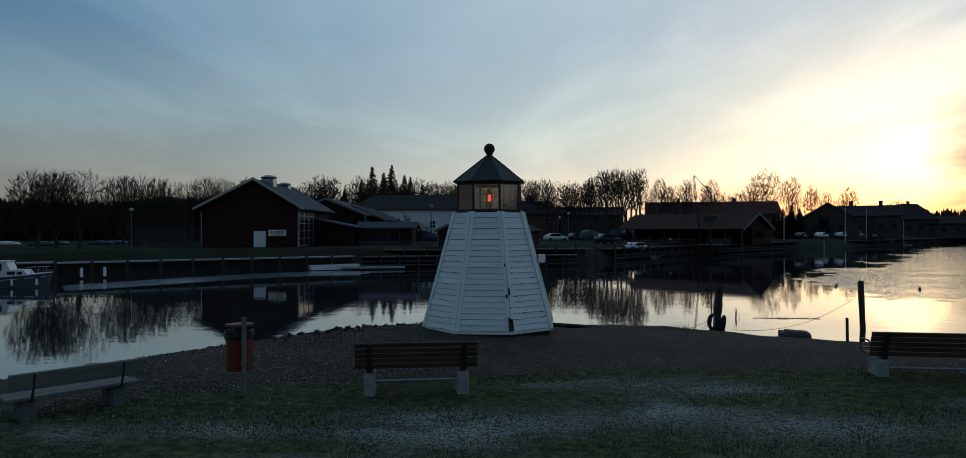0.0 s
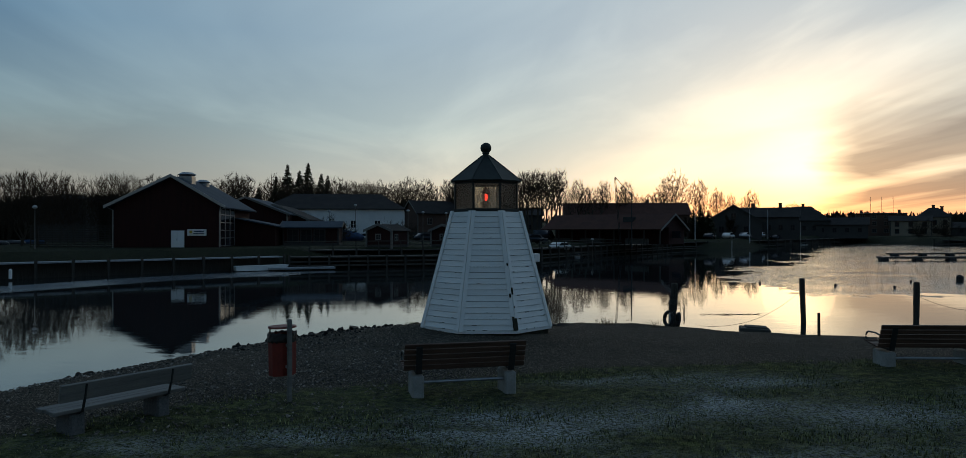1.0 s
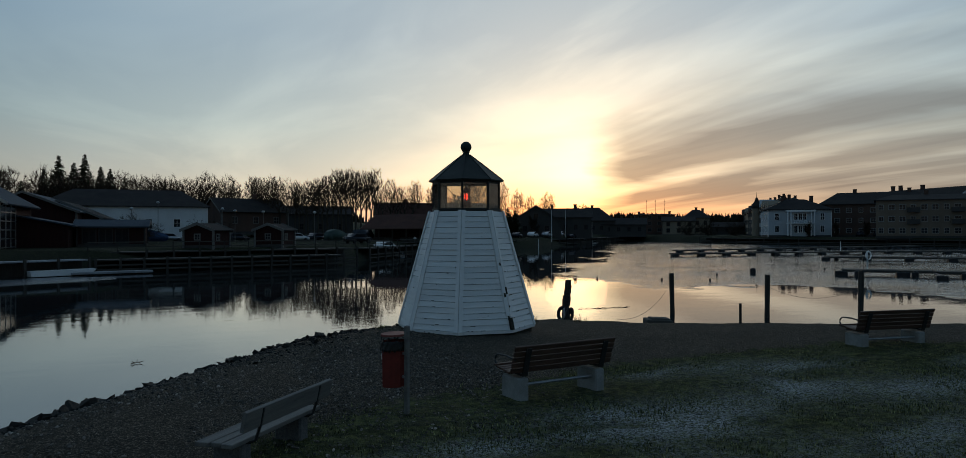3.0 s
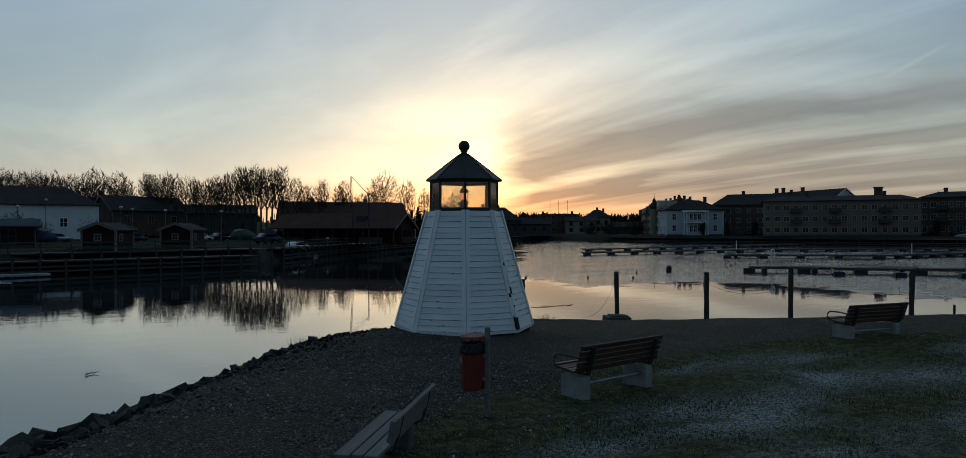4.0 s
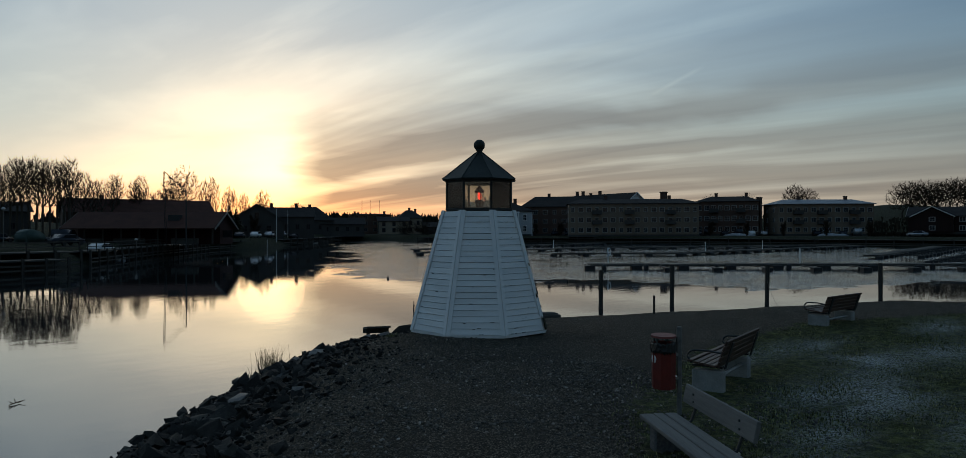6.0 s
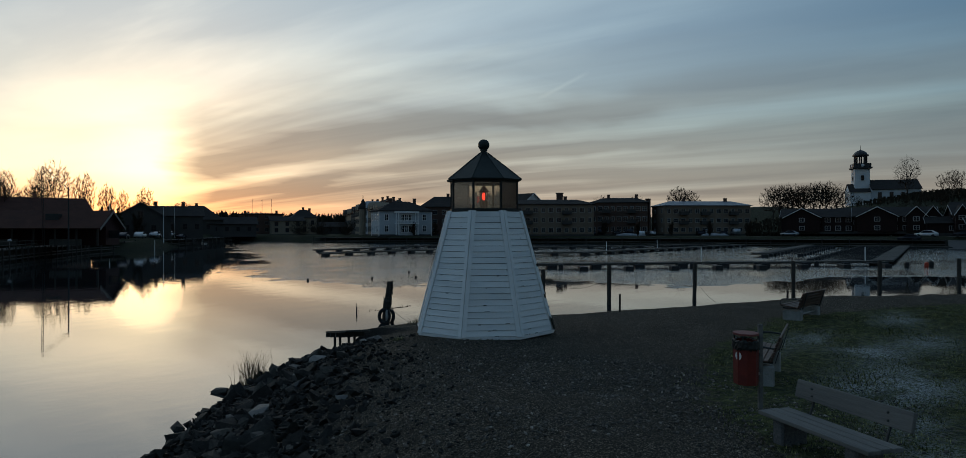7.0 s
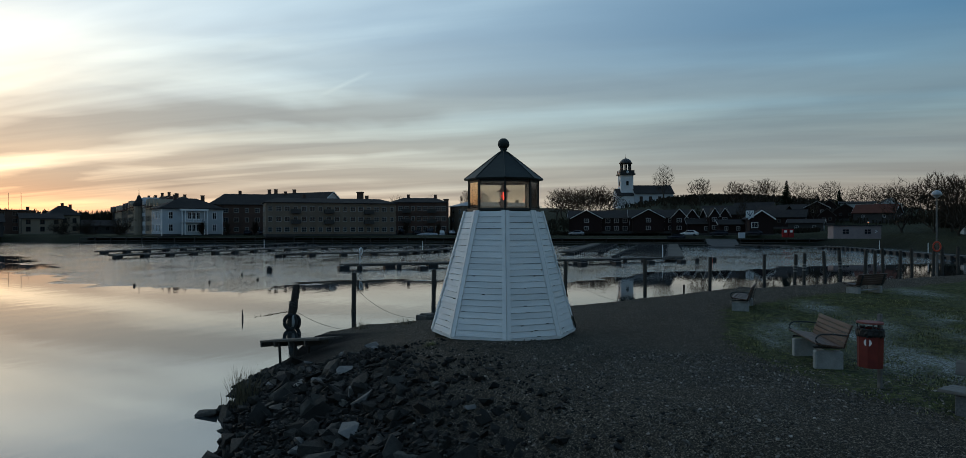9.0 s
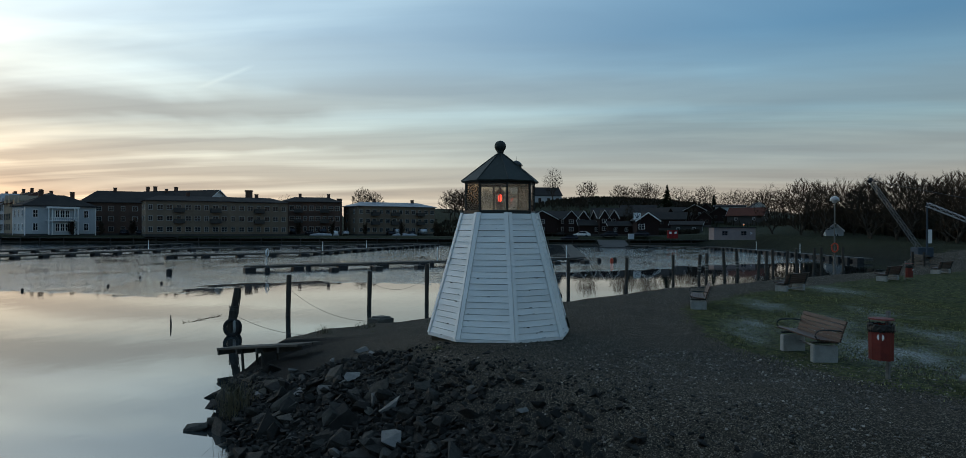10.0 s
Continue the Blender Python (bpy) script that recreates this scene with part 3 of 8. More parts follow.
def thing(name, m, label, category, group="", kind=""):
    ob = new(name)
    ob.empty_display_size = 0.2
    ob.matrix_basis = m
    return tagged(ob, label, category, group, kind)


def solid(name, bm, mat, label, category, group="", kind="", m=None, smooth=False):
    """A thing that is one mesh."""
    ob = new(name, mesh_of(name, bm, mat, smooth))
    if m is not None:
        ob.matrix_basis = m
    return tagged(ob, label, category, group, kind)


def raw(name, verts, faces, mat, smooth=False):
    me = bpy.data.meshes.new(name)
    me.from_pydata(verts, [], faces)
    me.materials.append(mat)
    if smooth:
        me.polygons.foreach_set("use_smooth", [True] * len(me.polygons))
    me.update()
    return me


# ---- the ground and the water ----
# the harbour's shoreline, clockwise from the point that the lighthouse stands on
SHORE = [(-400, -120), (-120, -55), (-60, -36), (-30, -18), (-19, -9.5), (-14.2, -4.8), (-10.9, -1.6), (-8.3, 0.7), (-6.1, 2.7), (-4.4, 4.2), (-2.7, 5.4), (-0.5, 6.5), (1.7, 7.4), (4.0, 7.8),
         (6.3, 7.2), (8.2, 5.9), (9.8, 4.3), (10.9, 2.4), (12.0, 0.2), (13.3, -2.0), (15.8, -4.6), (20, -8.2), (25, -12.6), (33, -20.2), (40, -25.5), (47, -29), (58, -31.5), (66, -37), (75, -43), (84, -46.5), (110, -44), (143, -43),
         (166, -34), (160.5, -13), (158.5, 12), (160, 45), (158, 75), (150, 105), (141, 130), (140, 160), (147, 190), (138, 203), (118, 186), (95, 160), (70, 131), (50, 122), (36, 107), (24, 92), (16, 76), (8, 65),
         (-10, 59), (-22, 54.5), (-36, 44), (-44, 38), (-70, 40), (-120, 60), (-400, 160)]
# where the grass begins, from the far lawn round to the west
LAWN = [(70, -70), (45, -37), (30, -24.6), (22, -16.6), (16.6, -11.8), (12.5, -8.6), (8.8, -6.4), (6.6, -4.9), (3.6, -4.9), (1.2, -4.8), (-1.6, -5.5), (-3.6, -6.2), (-5.2, -7.3), (-6.7, -9.0), (-8.6, -11.4), (-12, -16), (-20, -26), (-60, -50), (-60, -300), (70, -300)]


def inside(px, py, poly):
    hit = np.zeros(px.shape, bool)
    for (x0, y0), (x1, y1) in zip(poly, poly[1:] + poly[:1]):
        if y0 != y1:
            hit ^= ((y0 > py) != (y1 > py)) & (px < (x1 - x0) * (py - y0) / (y1 - y0) + x0)
    return hit


def signed(px, py, poly):
    """Distance to the outline, negative inside it."""
    d = np.full(px.shape, 1e9)
    for (x0, y0), (x1, y1) in zip(poly, poly[1:] + poly[:1]):
        ex, ey = x1 - x0, y1 - y0
        t = np.clip(((px - x0) * ex + (py - y0) * ey) / (ex * ex + ey * ey), 0, 1)
        d = np.minimum(d, np.hypot(px - x0 - t * ex, py - y0 - t * ey))
    return np.where(inside(px, py, poly), -d, d)


def land_height(x, y):
    """The ground's height: a gentle point with stony banks, low quays across the water, hills behind the town."""
    x, y = np.asarray(x, float), np.asarray(y, float)
    d = signed(x, y, SHORE)
    near = (y < 9) & (x < 60)
    bank = WATER_Z + np.where(near & (x < 3), np.interp(x, (-8.5, -3.5, 0, 3), (0.30, 0.46, 0.42, 0.36)), 0.9) * d
    top = np.where(near, 0.27 + 0.05 * np.sin(x * 0.31 + 1) * np.sin(y * 0.27) , 0.75)
    # the point falls off gently on its lee side
    lee = np.clip((x - 3) * 0.3 + (y + 2) * 1.0, 0, 8)
    top = top - np.where(near, 0.10 * lee, 0)
    top = top - np.where(near, 0.11 * np.exp(-((x + 1) ** 2 + (y + 7.5) ** 2) / 12), 0)
    k = np.interp(x, (-8.5, -3.5), (0.20, 0.11))
    h = -k * np.log(np.exp(-np.clip(bank, -9, 9) / k) + np.exp(-top / k))
    h = np.where(bank > top + 2, top, h)
    h = h + 0.20 * np.exp(-((x + 0.6) ** 2 + (y - 0.6) ** 2) / 2.6)
    h = h + 1.7 * np.maximum(14.0 * np.exp(-(((x - 375) / 130) ** 2 + (y / 170) ** 2)) - 3.0, 0)
    h = h - 6.5 * np.exp(-(((x - 366) / 55) ** 2 + ((y - 42) / 24) ** 2))
    h = h + 9.0 * np.exp(-(((x + 30) / 110) ** 2 + ((y - 260) / 60) ** 2))
    h = h + 5.0 * np.exp(-(((x - 200) / 60) ** 2 + ((y + 95) / 50) ** 2))
    return np.where(d < -6, -4.0, h)


def steps(*runs):
    out = []
    for a, b, s in runs:
        out += list(np.arange(a, b, s))
    return np.array(out + [runs[-1][1]])


def rime_patches(px, py):
    """Where frost still lies on the lawn."""
    f = np.where(np.hypot(px - 4, py + 9) < 45, 0.05, 0.0)
    for x, y, rx, ry, a in ((-0.4, -8.2, 1.5, 0.75, 1.0), (-1.3, -7.5, 0.7, 0.4, 0.6), (1.6, -5.75, 1.3, 0.35, 0.7), (2.4, -7.5, 1.0, 0.55, 0.8), (3.6, -6.4, 1.2, 0.4, 0.6), (4.2, -8.4, 1.3, 0.6, 0.6), (-3.0, -8.5, 0.8, 0.35, 0.6), (-4.9, -8.9, 0.8, 0.35, 0.6), (7.6, -7.6, 1.3, 0.5, 0.8), (-1.0, -9.8, 1.6, 0.4, 0.5), (2.0, -10.2, 2.0, 0.6, 0.5), (14.0, -12.0, 2.5, 0.7, 0.6), (6.0, -10.5, 1.8, 0.6, 0.5)):
        f = f + a * np.exp(-(((px - x) / rx) ** 2 + ((py - y) / ry) ** 2))
    return np.clip(f, 0, 1)


def make_ground():
    xs = steps((-3000, -600, 300), (-600, -120, 40), (-120, -30, 5), (-30, -14, 0.8), (-14, 14, 0.22), (14, 40, 0.9), (40, 260, 5), (260, 600, 20), (600, 3000, 300))
    ys = steps((-3000, -600, 300), (-600, -100, 40), (-100, -30, 5), (-30, -12, 0.9), (-12, 9, 0.22), (9, 30, 1.5), (30, 260, 5), (260, 600, 20), (600, 3000, 300))
    gx, gy = np.meshgrid(xs, ys)
    px, py = gx.ravel(), gy.ravel()
    z = land_height(px, py)
    fine = (np.abs(px) < 40) & (np.abs(py + 5) < 35)
    bumps = np.array([noise.noise((a * 0.7, b * 0.7, 0)) * 0.035 + noise.noise((a * 2.9, b * 2.9, 5)) * 0.018 + (noise.noise((a * 1.9, b * 1.9, 9)) * 0.030 if b < -6.5 else 0.0) if f else 0.0 for a, b, f in zip(px, py, fine)])
    z = z + bumps
    nx, ny = len(xs), len(ys)
    i = np.arange(nx * ny).reshape(ny, nx)
    quads = np.stack([i[:-1, :-1], i[:-1, 1:], i[1:, 1:], i[1:, :-1]], -1).reshape(-1, 4)
    me = raw("ground", np.stack([px, py, z], -1).tolist(), quads.tolist(), M["ground"], True)
    lawn = signed(px, py, LAWN)
    shore = signed(px, py, SHORE)
    far = (np.hypot(px, py) > 75) | ((np.hypot(px, py) > 40) & (py > 20))
    masks = {
        "grass": np.where(far, 0.75, np.clip(0.5 - lawn / 1.6, 0, 1)) + np.where(~far & (px > 3) & (py > -30), 0.42 * np.exp(-((shore - 3.1) / 0.8) ** 2), 0),
        "bank": np.where(~far & (px < 3.5), np.clip((3.7 - shore) / 2.0, 0, 1), np.clip((1.0 - shore) / 1.0, 0, 1)),
        "far_dark": np.where(far, 0.8, 0.0),
        "frost": rime_patches(px, py),
    }
    for key, values in masks.items():
        a = me.attributes.new(key, "FLOAT", "POINT")
        a.data.foreach_set("value", np.clip(values, 0, 1).astype(np.float32))
    tagged(new("ground", me), "dark gravel point with frosted winter grass and stony bank", "ground", kind="structure")


make_ground()


def ground_at(x, y):
    return float(land_height(np.array([x]), np.array([y]))[0])


bm = bmesh.new()
bmesh.ops.create_grid(bm, x_segments=1, y_segments=1, size=3000, matrix=Matrix.Translation((0, 0, WATER_Z)))
solid("water", bm, M["water"], "still dark harbour water mirroring the evening sky", "water", kind="structure")


# ---- the lighthouse ----
BASE_Z, TOP_Z, BASE_R, TOP_R, TURN = 0.37, 3.04, 1.618, 0.875, 17.7
ROWS = 21


def octagon(r, z, n=8, turn=TURN):
    return [Vector((r * math.cos(radians(turn + 45 * i)), r * math.sin(radians(turn + 45 * i)), z)) for i in range(n)]


def ring_solid(bm, levels):
    """A closed body through octagons of (radius, height)."""
    rings = [[bm.verts.new(p) for p in octagon(r, z)] for r, z in levels]
    for a, b in zip(rings, rings[1:]):
        for i in range(8):
            bm.faces.new((a[i], a[(i + 1) % 8], b[(i + 1) % 8], b[i]))
    bm.faces.new(rings[0][::-1])
    bm.faces.new(rings[-1])


def make_lighthouse():
    t = thing("lighthouse", pose(0.005, 0.035, 0), "small white octagonal wooden lighthouse with dark roof", "lighthouse")

    def radius(z):
        return BASE_R + (TOP_R - BASE_R) * (z - BASE_Z) / (TOP_Z - BASE_Z)

    bm = bmesh.new()
    ring_solid(bm, [(BASE_R - 0.05, BASE_Z - 0.02), (TOP_R - 0.05, TOP_Z - 0.01)])
    part("inner_wall", bm, M["flaked"], t)
    # boards: one mesh a row, shared by the eight faces
    pitch = (TOP_Z - BASE_Z - 0.03) / ROWS
    slant = math.atan2((BASE_R - TOP_R) * math.cos(radians(22.5)), TOP_Z - BASE_Z)
    for row in range(ROWS):
        z0, z1 = BASE_Z + 0.02 + row * pitch, BASE_Z + 0.02 + (row + 1) * pitch - 0.008
        w0, w1 = radius(z0) * math.sin(radians(22.5)) - 0.045, radius(z1) * math.sin(radians(22.5)) - 0.045
        a0, a1 = radius(z0) * math.cos(radians(22.5)), radius(z1) * math.cos(radians(22.5))
        bm = bmesh.new()
        out0, out1 = 0.013, 0.001
        lo = [(a0 - 0.03, -w0, z0), (a0 - 0.03, w0, z0), (a1 - 0.03, w1, z1), (a1 - 0.03, -w1, z1)]
        hi = [(a0 + out0, -w0, z0), (a0 + out0, w0, z0), (a1 + out1, w1, z1), (a1 + out1, -w1, z1)]
        va, vb = [bm.verts.new(p) for p in lo], [bm.verts.new(p) for p in hi]
        bm.faces.new(va[::-1])
        bm.faces.new(vb)
        for i in range(4):
            bm.faces.new((va[i], va[(i + 1) % 4], vb[(i + 1) % 4], vb[i]))
        me = mesh_of("board", bm, M["white_board"])
        for face in range(8):
            wob = Matrix.Translation((random.uniform(-0.003, 0.004), 0, random.uniform(-0.002, 0.002)))
            part("board", me, None, t, m=Matrix.Rotation(radians(TURN + 22.5 + 45 * face), 4, "Z") @ wob @ Matrix.Rotation(radians(random.uniform(-0.18, 0.18)), 4, "X"))
    # corner boards, two planks meeting on each arris
    for i in range(8):
        bm = bmesh.new()
        a = radians(TURN + 45 * i)
        for side in (-1, 1):
            n = Vector((math.cos(a + side * radians(22.5)), math.sin(a + side * radians(22.5)), 0))
            along = Vector((-n.y, n.x, 0)) * side
            b0 = octagon(radius(BASE_Z) + 0.012, BASE_Z - 0.005)[i]
            b1 = octagon(radius(TOP_Z) + 0.012, TOP_Z)[i]
            w = 0.085
            quad = [b0, b1, b1 + along * w, b0 + along * w] if side > 0 else [b0, b0 + along * w, b1 + along * w, b1]
            if i == 6 and side < 0:
                cut0, cut1 = b0 + (b1 - b0) * 0.12, b1
                quad = [cut0, cut0 + along * w, cut1 + along * w, cut1]
            slab(bm, *quad, -0.026)
        part("corner_board", bm, M["white_trim"], t)
    # where the paint and wood have gone on one arris
    a = radians(TURN + 45 * 6)
    for at, high, wide, off in ((0.02, 0.27, 0.10, 0.0), (0.79, 0.16, 0.045, 0.01), (0.73, 0.09, 0.04, -0.05), (1.42, 0.07, 0.03, -0.03), (0.50, 0.05, 0.025, 0.02)):
        bm = bmesh.new()
        p0 = octagon(radius(BASE_Z + at) + 0.033, BASE_Z + at)[6]
        p1 = octagon(radius(BASE_Z + at + high) + 0.033, BASE_Z + at + high)[6]
        mid, d = (p0 + p1) / 2, p1 - p0
        side = Vector((-math.sin(a), math.cos(a), 0))
        q = Matrix((side, d.normalized(), side.cross(d.normalized()))).transposed().to_4x4()
        box(bm, (0, 0, 0), (wide, high, 0.03), m=Matrix.Translation(mid + side * off) @ q, bevel=0.008)
        part("bare_wood_patch", bm, M["flaked"], t, "dark rotten wood where paint is gone")
    # small flakes of paint gone from the lowest boards
    for i in range(70):
        face, z = random.randrange(8), BASE_Z + 0.02 + pitch * int(ROWS * 0.55 * random.random() ** 1.7) + random.choice((0.006, 0.112))
        n = radius(z) * math.cos(radians(22.5)) + 0.011
        w = radius(z) * math.sin(radians(22.5)) - 0.10
        bm = bmesh.new()
        box(bm, (n, random.uniform(-w, w), z), (0.012, random.uniform(0.02, 0.13), random.uniform(0.006, 0.018)), bevel=0.002)
        part("paint_flake", bm, M["flaked"], t, m=Matrix.Rotation(radians(TURN + 22.5 + 45 * face), 4, "Z"))
    bm = bmesh.new()
    ring_solid(bm, [(BASE_R + 0.010, BASE_Z - 0.05), (BASE_R + 0.014, BASE_Z + 0.014)])
    part("plinth_board", bm, M["white_trim"], t)
    bm = bmesh.new()
    ring_solid(bm, [(BASE_R - 0.08, BASE_Z - 0.30), (BASE_R - 0.06, BASE_Z - 0.05)])
    part("foundation", bm, M["flaked"], t, "dark rotten sill under the boards")
    # lantern room
    lz0, lz1, lr = TOP_Z, 3.74, 0.79
    bm = bmesh.new()
    ring_solid(bm, [(lr + 0.03, lz0), (lr + 0.03, lz0 + 0.055)])
    part("lantern_sill", bm, M["lantern_frame"], t, "dark painted lantern sill")
    bm = bmesh.new()
    ring_solid(bm, [(lr - 0.06, lz0 + 0.056), (lr - 0.06, lz0 + 0.066)])
    part("lantern_floor", bm, M["lantern_floor"], t)
    for i in range(8):
        bm = bmesh.new()
        p = octagon(lr, lz0 + 0.05)[i]
        box(bm, (0, 0, 0), (0.035, 0.045, lz1 - lz0 - 0.04), m=Matrix.Translation((p.x, p.y, (lz0 + lz1) / 2 + 0.01)) @ Matrix.Rotation(radians(TURN + 45 * i), 4, "Z"))
        part("glazing_bar", bm, M["lantern_frame"], t)
    for i in range(8):
        a, b = octagon(lr - 0.01, lz0 + 0.06)[i], octagon(lr - 0.01, lz0 + 0.06)[(i + 1) % 8]
        h = Vector((0, 0, lz1 - lz0 - 0.07))
        bm = bmesh.new()
        slab(bm, a, b, b + h, a + h, 0.005)
        ob = part("pane", bm, M["pane"], t)
        ob.visible_shadow = False
        bm = bmesh.new()
        d = (b - a).normalized()
        rz = math.degrees(math.atan2(d.y, d.x))
        box(bm, (*((a + b) / 2).xy, lz1 - 0.035), ((b - a).length, 0.03, 0.06), rz=rz)
        part("head_rail", bm, M["lantern_frame"], t)
    # lamp inside
    lamp = part("signal_lamp", _signal_lamp(lz0 + 0.066), None, t, "red signal lamp behind the panes")
    bm = bmesh.new()
    ball(bm, (0.0, 0.0, lz0 + 0.345), 0.045, 12, 8, (1, 1, 2.0))
    part("lit_lens", bm, M["red_glow"], lamp, "glowing red lens", True)
    # roof, neck, ball
    bm = bmesh.new()
    ring_solid(bm, [(0.885, lz1 - 0.01), (0.90, lz1 + 0.018), (0.42, 4.13), (0.085, 4.385), (0.06, 4.40)])
    part("roof", bm, M["roof_sheet"], t, "dark green-grey sheet-metal roof")
    for i in range(8):
        bm = bmesh.new()
        tube(bm, [octagon(0.90, lz1 + 0.02)[i], octagon(0.42, 4.135)[i], octagon(0.085, 4.39)[i]], 0.011, 5)
        part("roof_seam", bm, M["roof_sheet"], t)
    bm = bmesh.new()
    rod(bm, (0, 0, 4.37), (0, 0, 4.44), 0.085, 0.06, 16)
    rod(bm, (0, 0, 4.43), (0, 0, 4.47), 0.085, 0.085, 16)
    part("neck", bm, M["roof_sheet"], t)
    bm = bmesh.new()
    ball(bm, (0, 0, 4.565), 0.132, 24, 16)
    part("ball_finial", bm, M["roof_sheet"], t, "dark ball finial", True)
    bm = bmesh.new()
    for i in range(10):
        a = 2 * math.pi * i / 10
        rod(bm, (0.07 * math.cos(a), 0.07 * math.sin(a), 4.462), (0.095 * math.cos(a), 0.095 * math.sin(a), 4.49), 0.012, 0.012, 5)
    part("finial_collar", bm, M["roof_sheet"], t)
    # junction box on the weather side
    bm = bmesh.new()
    c = (math.cos(radians(12)) * 1.30, math.sin(radians(12)) * 1.30, 1.92)
    box(bm, c, (0.14, 0.16, 0.20), rz=12, bevel=0.012)
    part("junction_box", bm, M["white_paint"], t)
    return t


def _signal_lamp(z):
    bm = bmesh.new()
    for a, b, r0, r1 in ((0, 0.02, 0.15, 0.15), (0.02, 0.12, 0.08, 0.10), (0.12, 0.15, 0.12, 0.12), (0.15, 0.19, 0.08, 0.08), (0.36, 0.40, 0.10, 0.11), (0.40, 0.46, 0.11, 0.07), (0.46, 0.54, 0.06, 0.008)):
        rod(bm, (0, 0, z + a), (0, 0, z + b), r0, r1, 16)
    for i in range(6):
        a = math.pi * i / 3
        rod(bm, (0.085 * math.cos(a), 0.085 * math.sin(a), z + 0.19), (0.085 * math.cos(a), 0.085 * math.sin(a), z + 0.37), 0.009, 0.009, 6)
    for side in (-1, 1):
        box(bm, (0.0, side * 0.125, z + 0.385), (0.03, 0.03, 0.03))
    return mesh_of("signal_lamp", bm, M["lamp_red"])


make_lighthouse()


# ---- benches ----
def slatted_bench(m):
    """Park bench: brown slats on iron brackets and concrete feet; sits facing +y."""
    t = thing("park_bench", m, "brown slatted park bench on pale concrete feet", "bench", "benches by the gravel path")
    L = 1.80
    slat = bmesh.new()
    box(slat, (0, 0, 0), (L, 0.077, 0.032), bevel=0.006)
    slat = mesh_of("seat_slat", slat, M["slat"])
    for i in range(5):
        part("seat_slat", slat, None, t, m=pose(0, 0.03 + 0.086 * i, 0.355 + 0.010 * i + 0.012 * (i == 4), 4 - 8 * (i == 4), 0, random.uniform(-0.3, 0.3)))
    tilt = 15
    for i in range(5):
        h = 0.01 + 0.083 * i
        lean = tilt + 2 * i
        part("back_slat", slat, None, t, m=pose(0, -0.05 - math.sin(radians(tilt + i)) * h, 0.375 + math.cos(radians(tilt)) * h, 90 + lean, 0, 0))
    for x in (-0.69, 0.69):
        bm = bmesh.new()
        box(bm, (x, 0.16, 0.045), (0.17, 0.47, 0.44), bevel=0.022)
        part("foot", bm, M["concrete"], t, "pale concrete foot")
        bm = bmesh.new()
        box(bm, (x, 0.17, 0.318), (0.08, 0.46, 0.03))
        lo, hi = Vector((x, -0.082, 0.30)), Vector((x, -0.082 - 0.42 * math.sin(radians(tilt + 2)), 0.30 + 0.42 * math.cos(radians(tilt))))
        slab(bm, lo + Vector((-0.045, 0, 0)), lo + Vector((0.045, 0, 0)), hi + Vector((0.045, 0, 0)), hi + Vector((-0.045, 0, 0)), 0.012)
        part("bracket", bm, M["dark_metal"], t, "dark steel bracket")
    for x in (-0.87, 0.87):
        bm = bmesh.new()
        arc = [(x, 0.36, 0.37), (x, 0.40, 0.44)] + [(x, 0.31 + 0.11 * math.cos(a), 0.46 + 0.11 * math.sin(a)) for a in (0.0, 0.4, 0.8, 1.2, 1.57)] + [(x, 0.10, 0.575), (x, -0.12, 0.55)]
        tube(bm, arc, 0.015, 8)
        part("armrest", bm, M["bench_iron"], t, "bent iron armrest")
    bm = bmesh.new()
    rod(bm, (-0.62, 0.04, 0.15), (0.62, 0.04, 0.15), 0.024, 0.024, 8)
    part("stretcher", bm, M["steel"], t)
    return t


def plank_bench(m):
    """Old bench: grey planks on two granite feet, one wide back plank on iron straps; faces +y."""
    t = thing("plank_bench", m, "weathered grey plank bench on two granite feet", "bench")
    L = 1.58
    for i, (w, dx) in enumerate(((0.13, 0.0), (0.11, 0.012), (0.15, -0.008))):
        bm = bmesh.new()
        box(bm, (dx, (0.07, 0.205, 0.35)[i], 0.40), (L, w, 0.045), bevel=0.006)
        part("seat_plank", bm, M["grey_plank"], t)
    bm = bmesh.new()
    box(bm, (0, 0, 0), (L, 0.045, 0.20), bevel=0.006)
    part("back_plank", bm, M["grey_plank"], t, m=pose(0, -0.115, 0.64, 12, 0, 0))
    for x in (-0.52, 0.52):
        bm = bmesh.new()
        box(bm, (x, 0.21, 0.105), (0.17, 0.33, 0.54), bevel=0.02)
        part("foot", bm, M["granite"], t, "rough granite foot")
        bm = bmesh.new()
        tube(bm, [(x, 0.16, 0.372), (x, 0.0, 0.372), (x, -0.06, 0.40), (x, -0.110, 0.54), (x, -0.150, 0.72)], 0.016, 6)
        part("strap", bm, M["bench_iron"], t, "dark iron back strap")
        bm = bmesh.new()
        for z in (0.60, 0.68):
            rod(bm, (x, -0.085, z), (x, -0.072, z), 0.012, 0.012, 8)
        part("bolt", bm, M["bench_iron"], t)
    return t


b2 = slatted_bench(pose(-1.02, -6.46, 0.22, 0, 0, 7.7))
for x, y, rz in ((7.02, -5.62, -8), (13.35, -10.15, -42), (27.1, -22.1, -45)):
    copy_thing(b2, pose(x, y, ground_at(x, y) - 0.03, 0, 0, rz))
plank_bench(pose(-5.18, -8.03, 0.15, 0, 0, 50))
copy_thing(b2, pose(19.9, -16.4, ground_at(19.9, -16.4) - 0.03, 0, 0, -42))


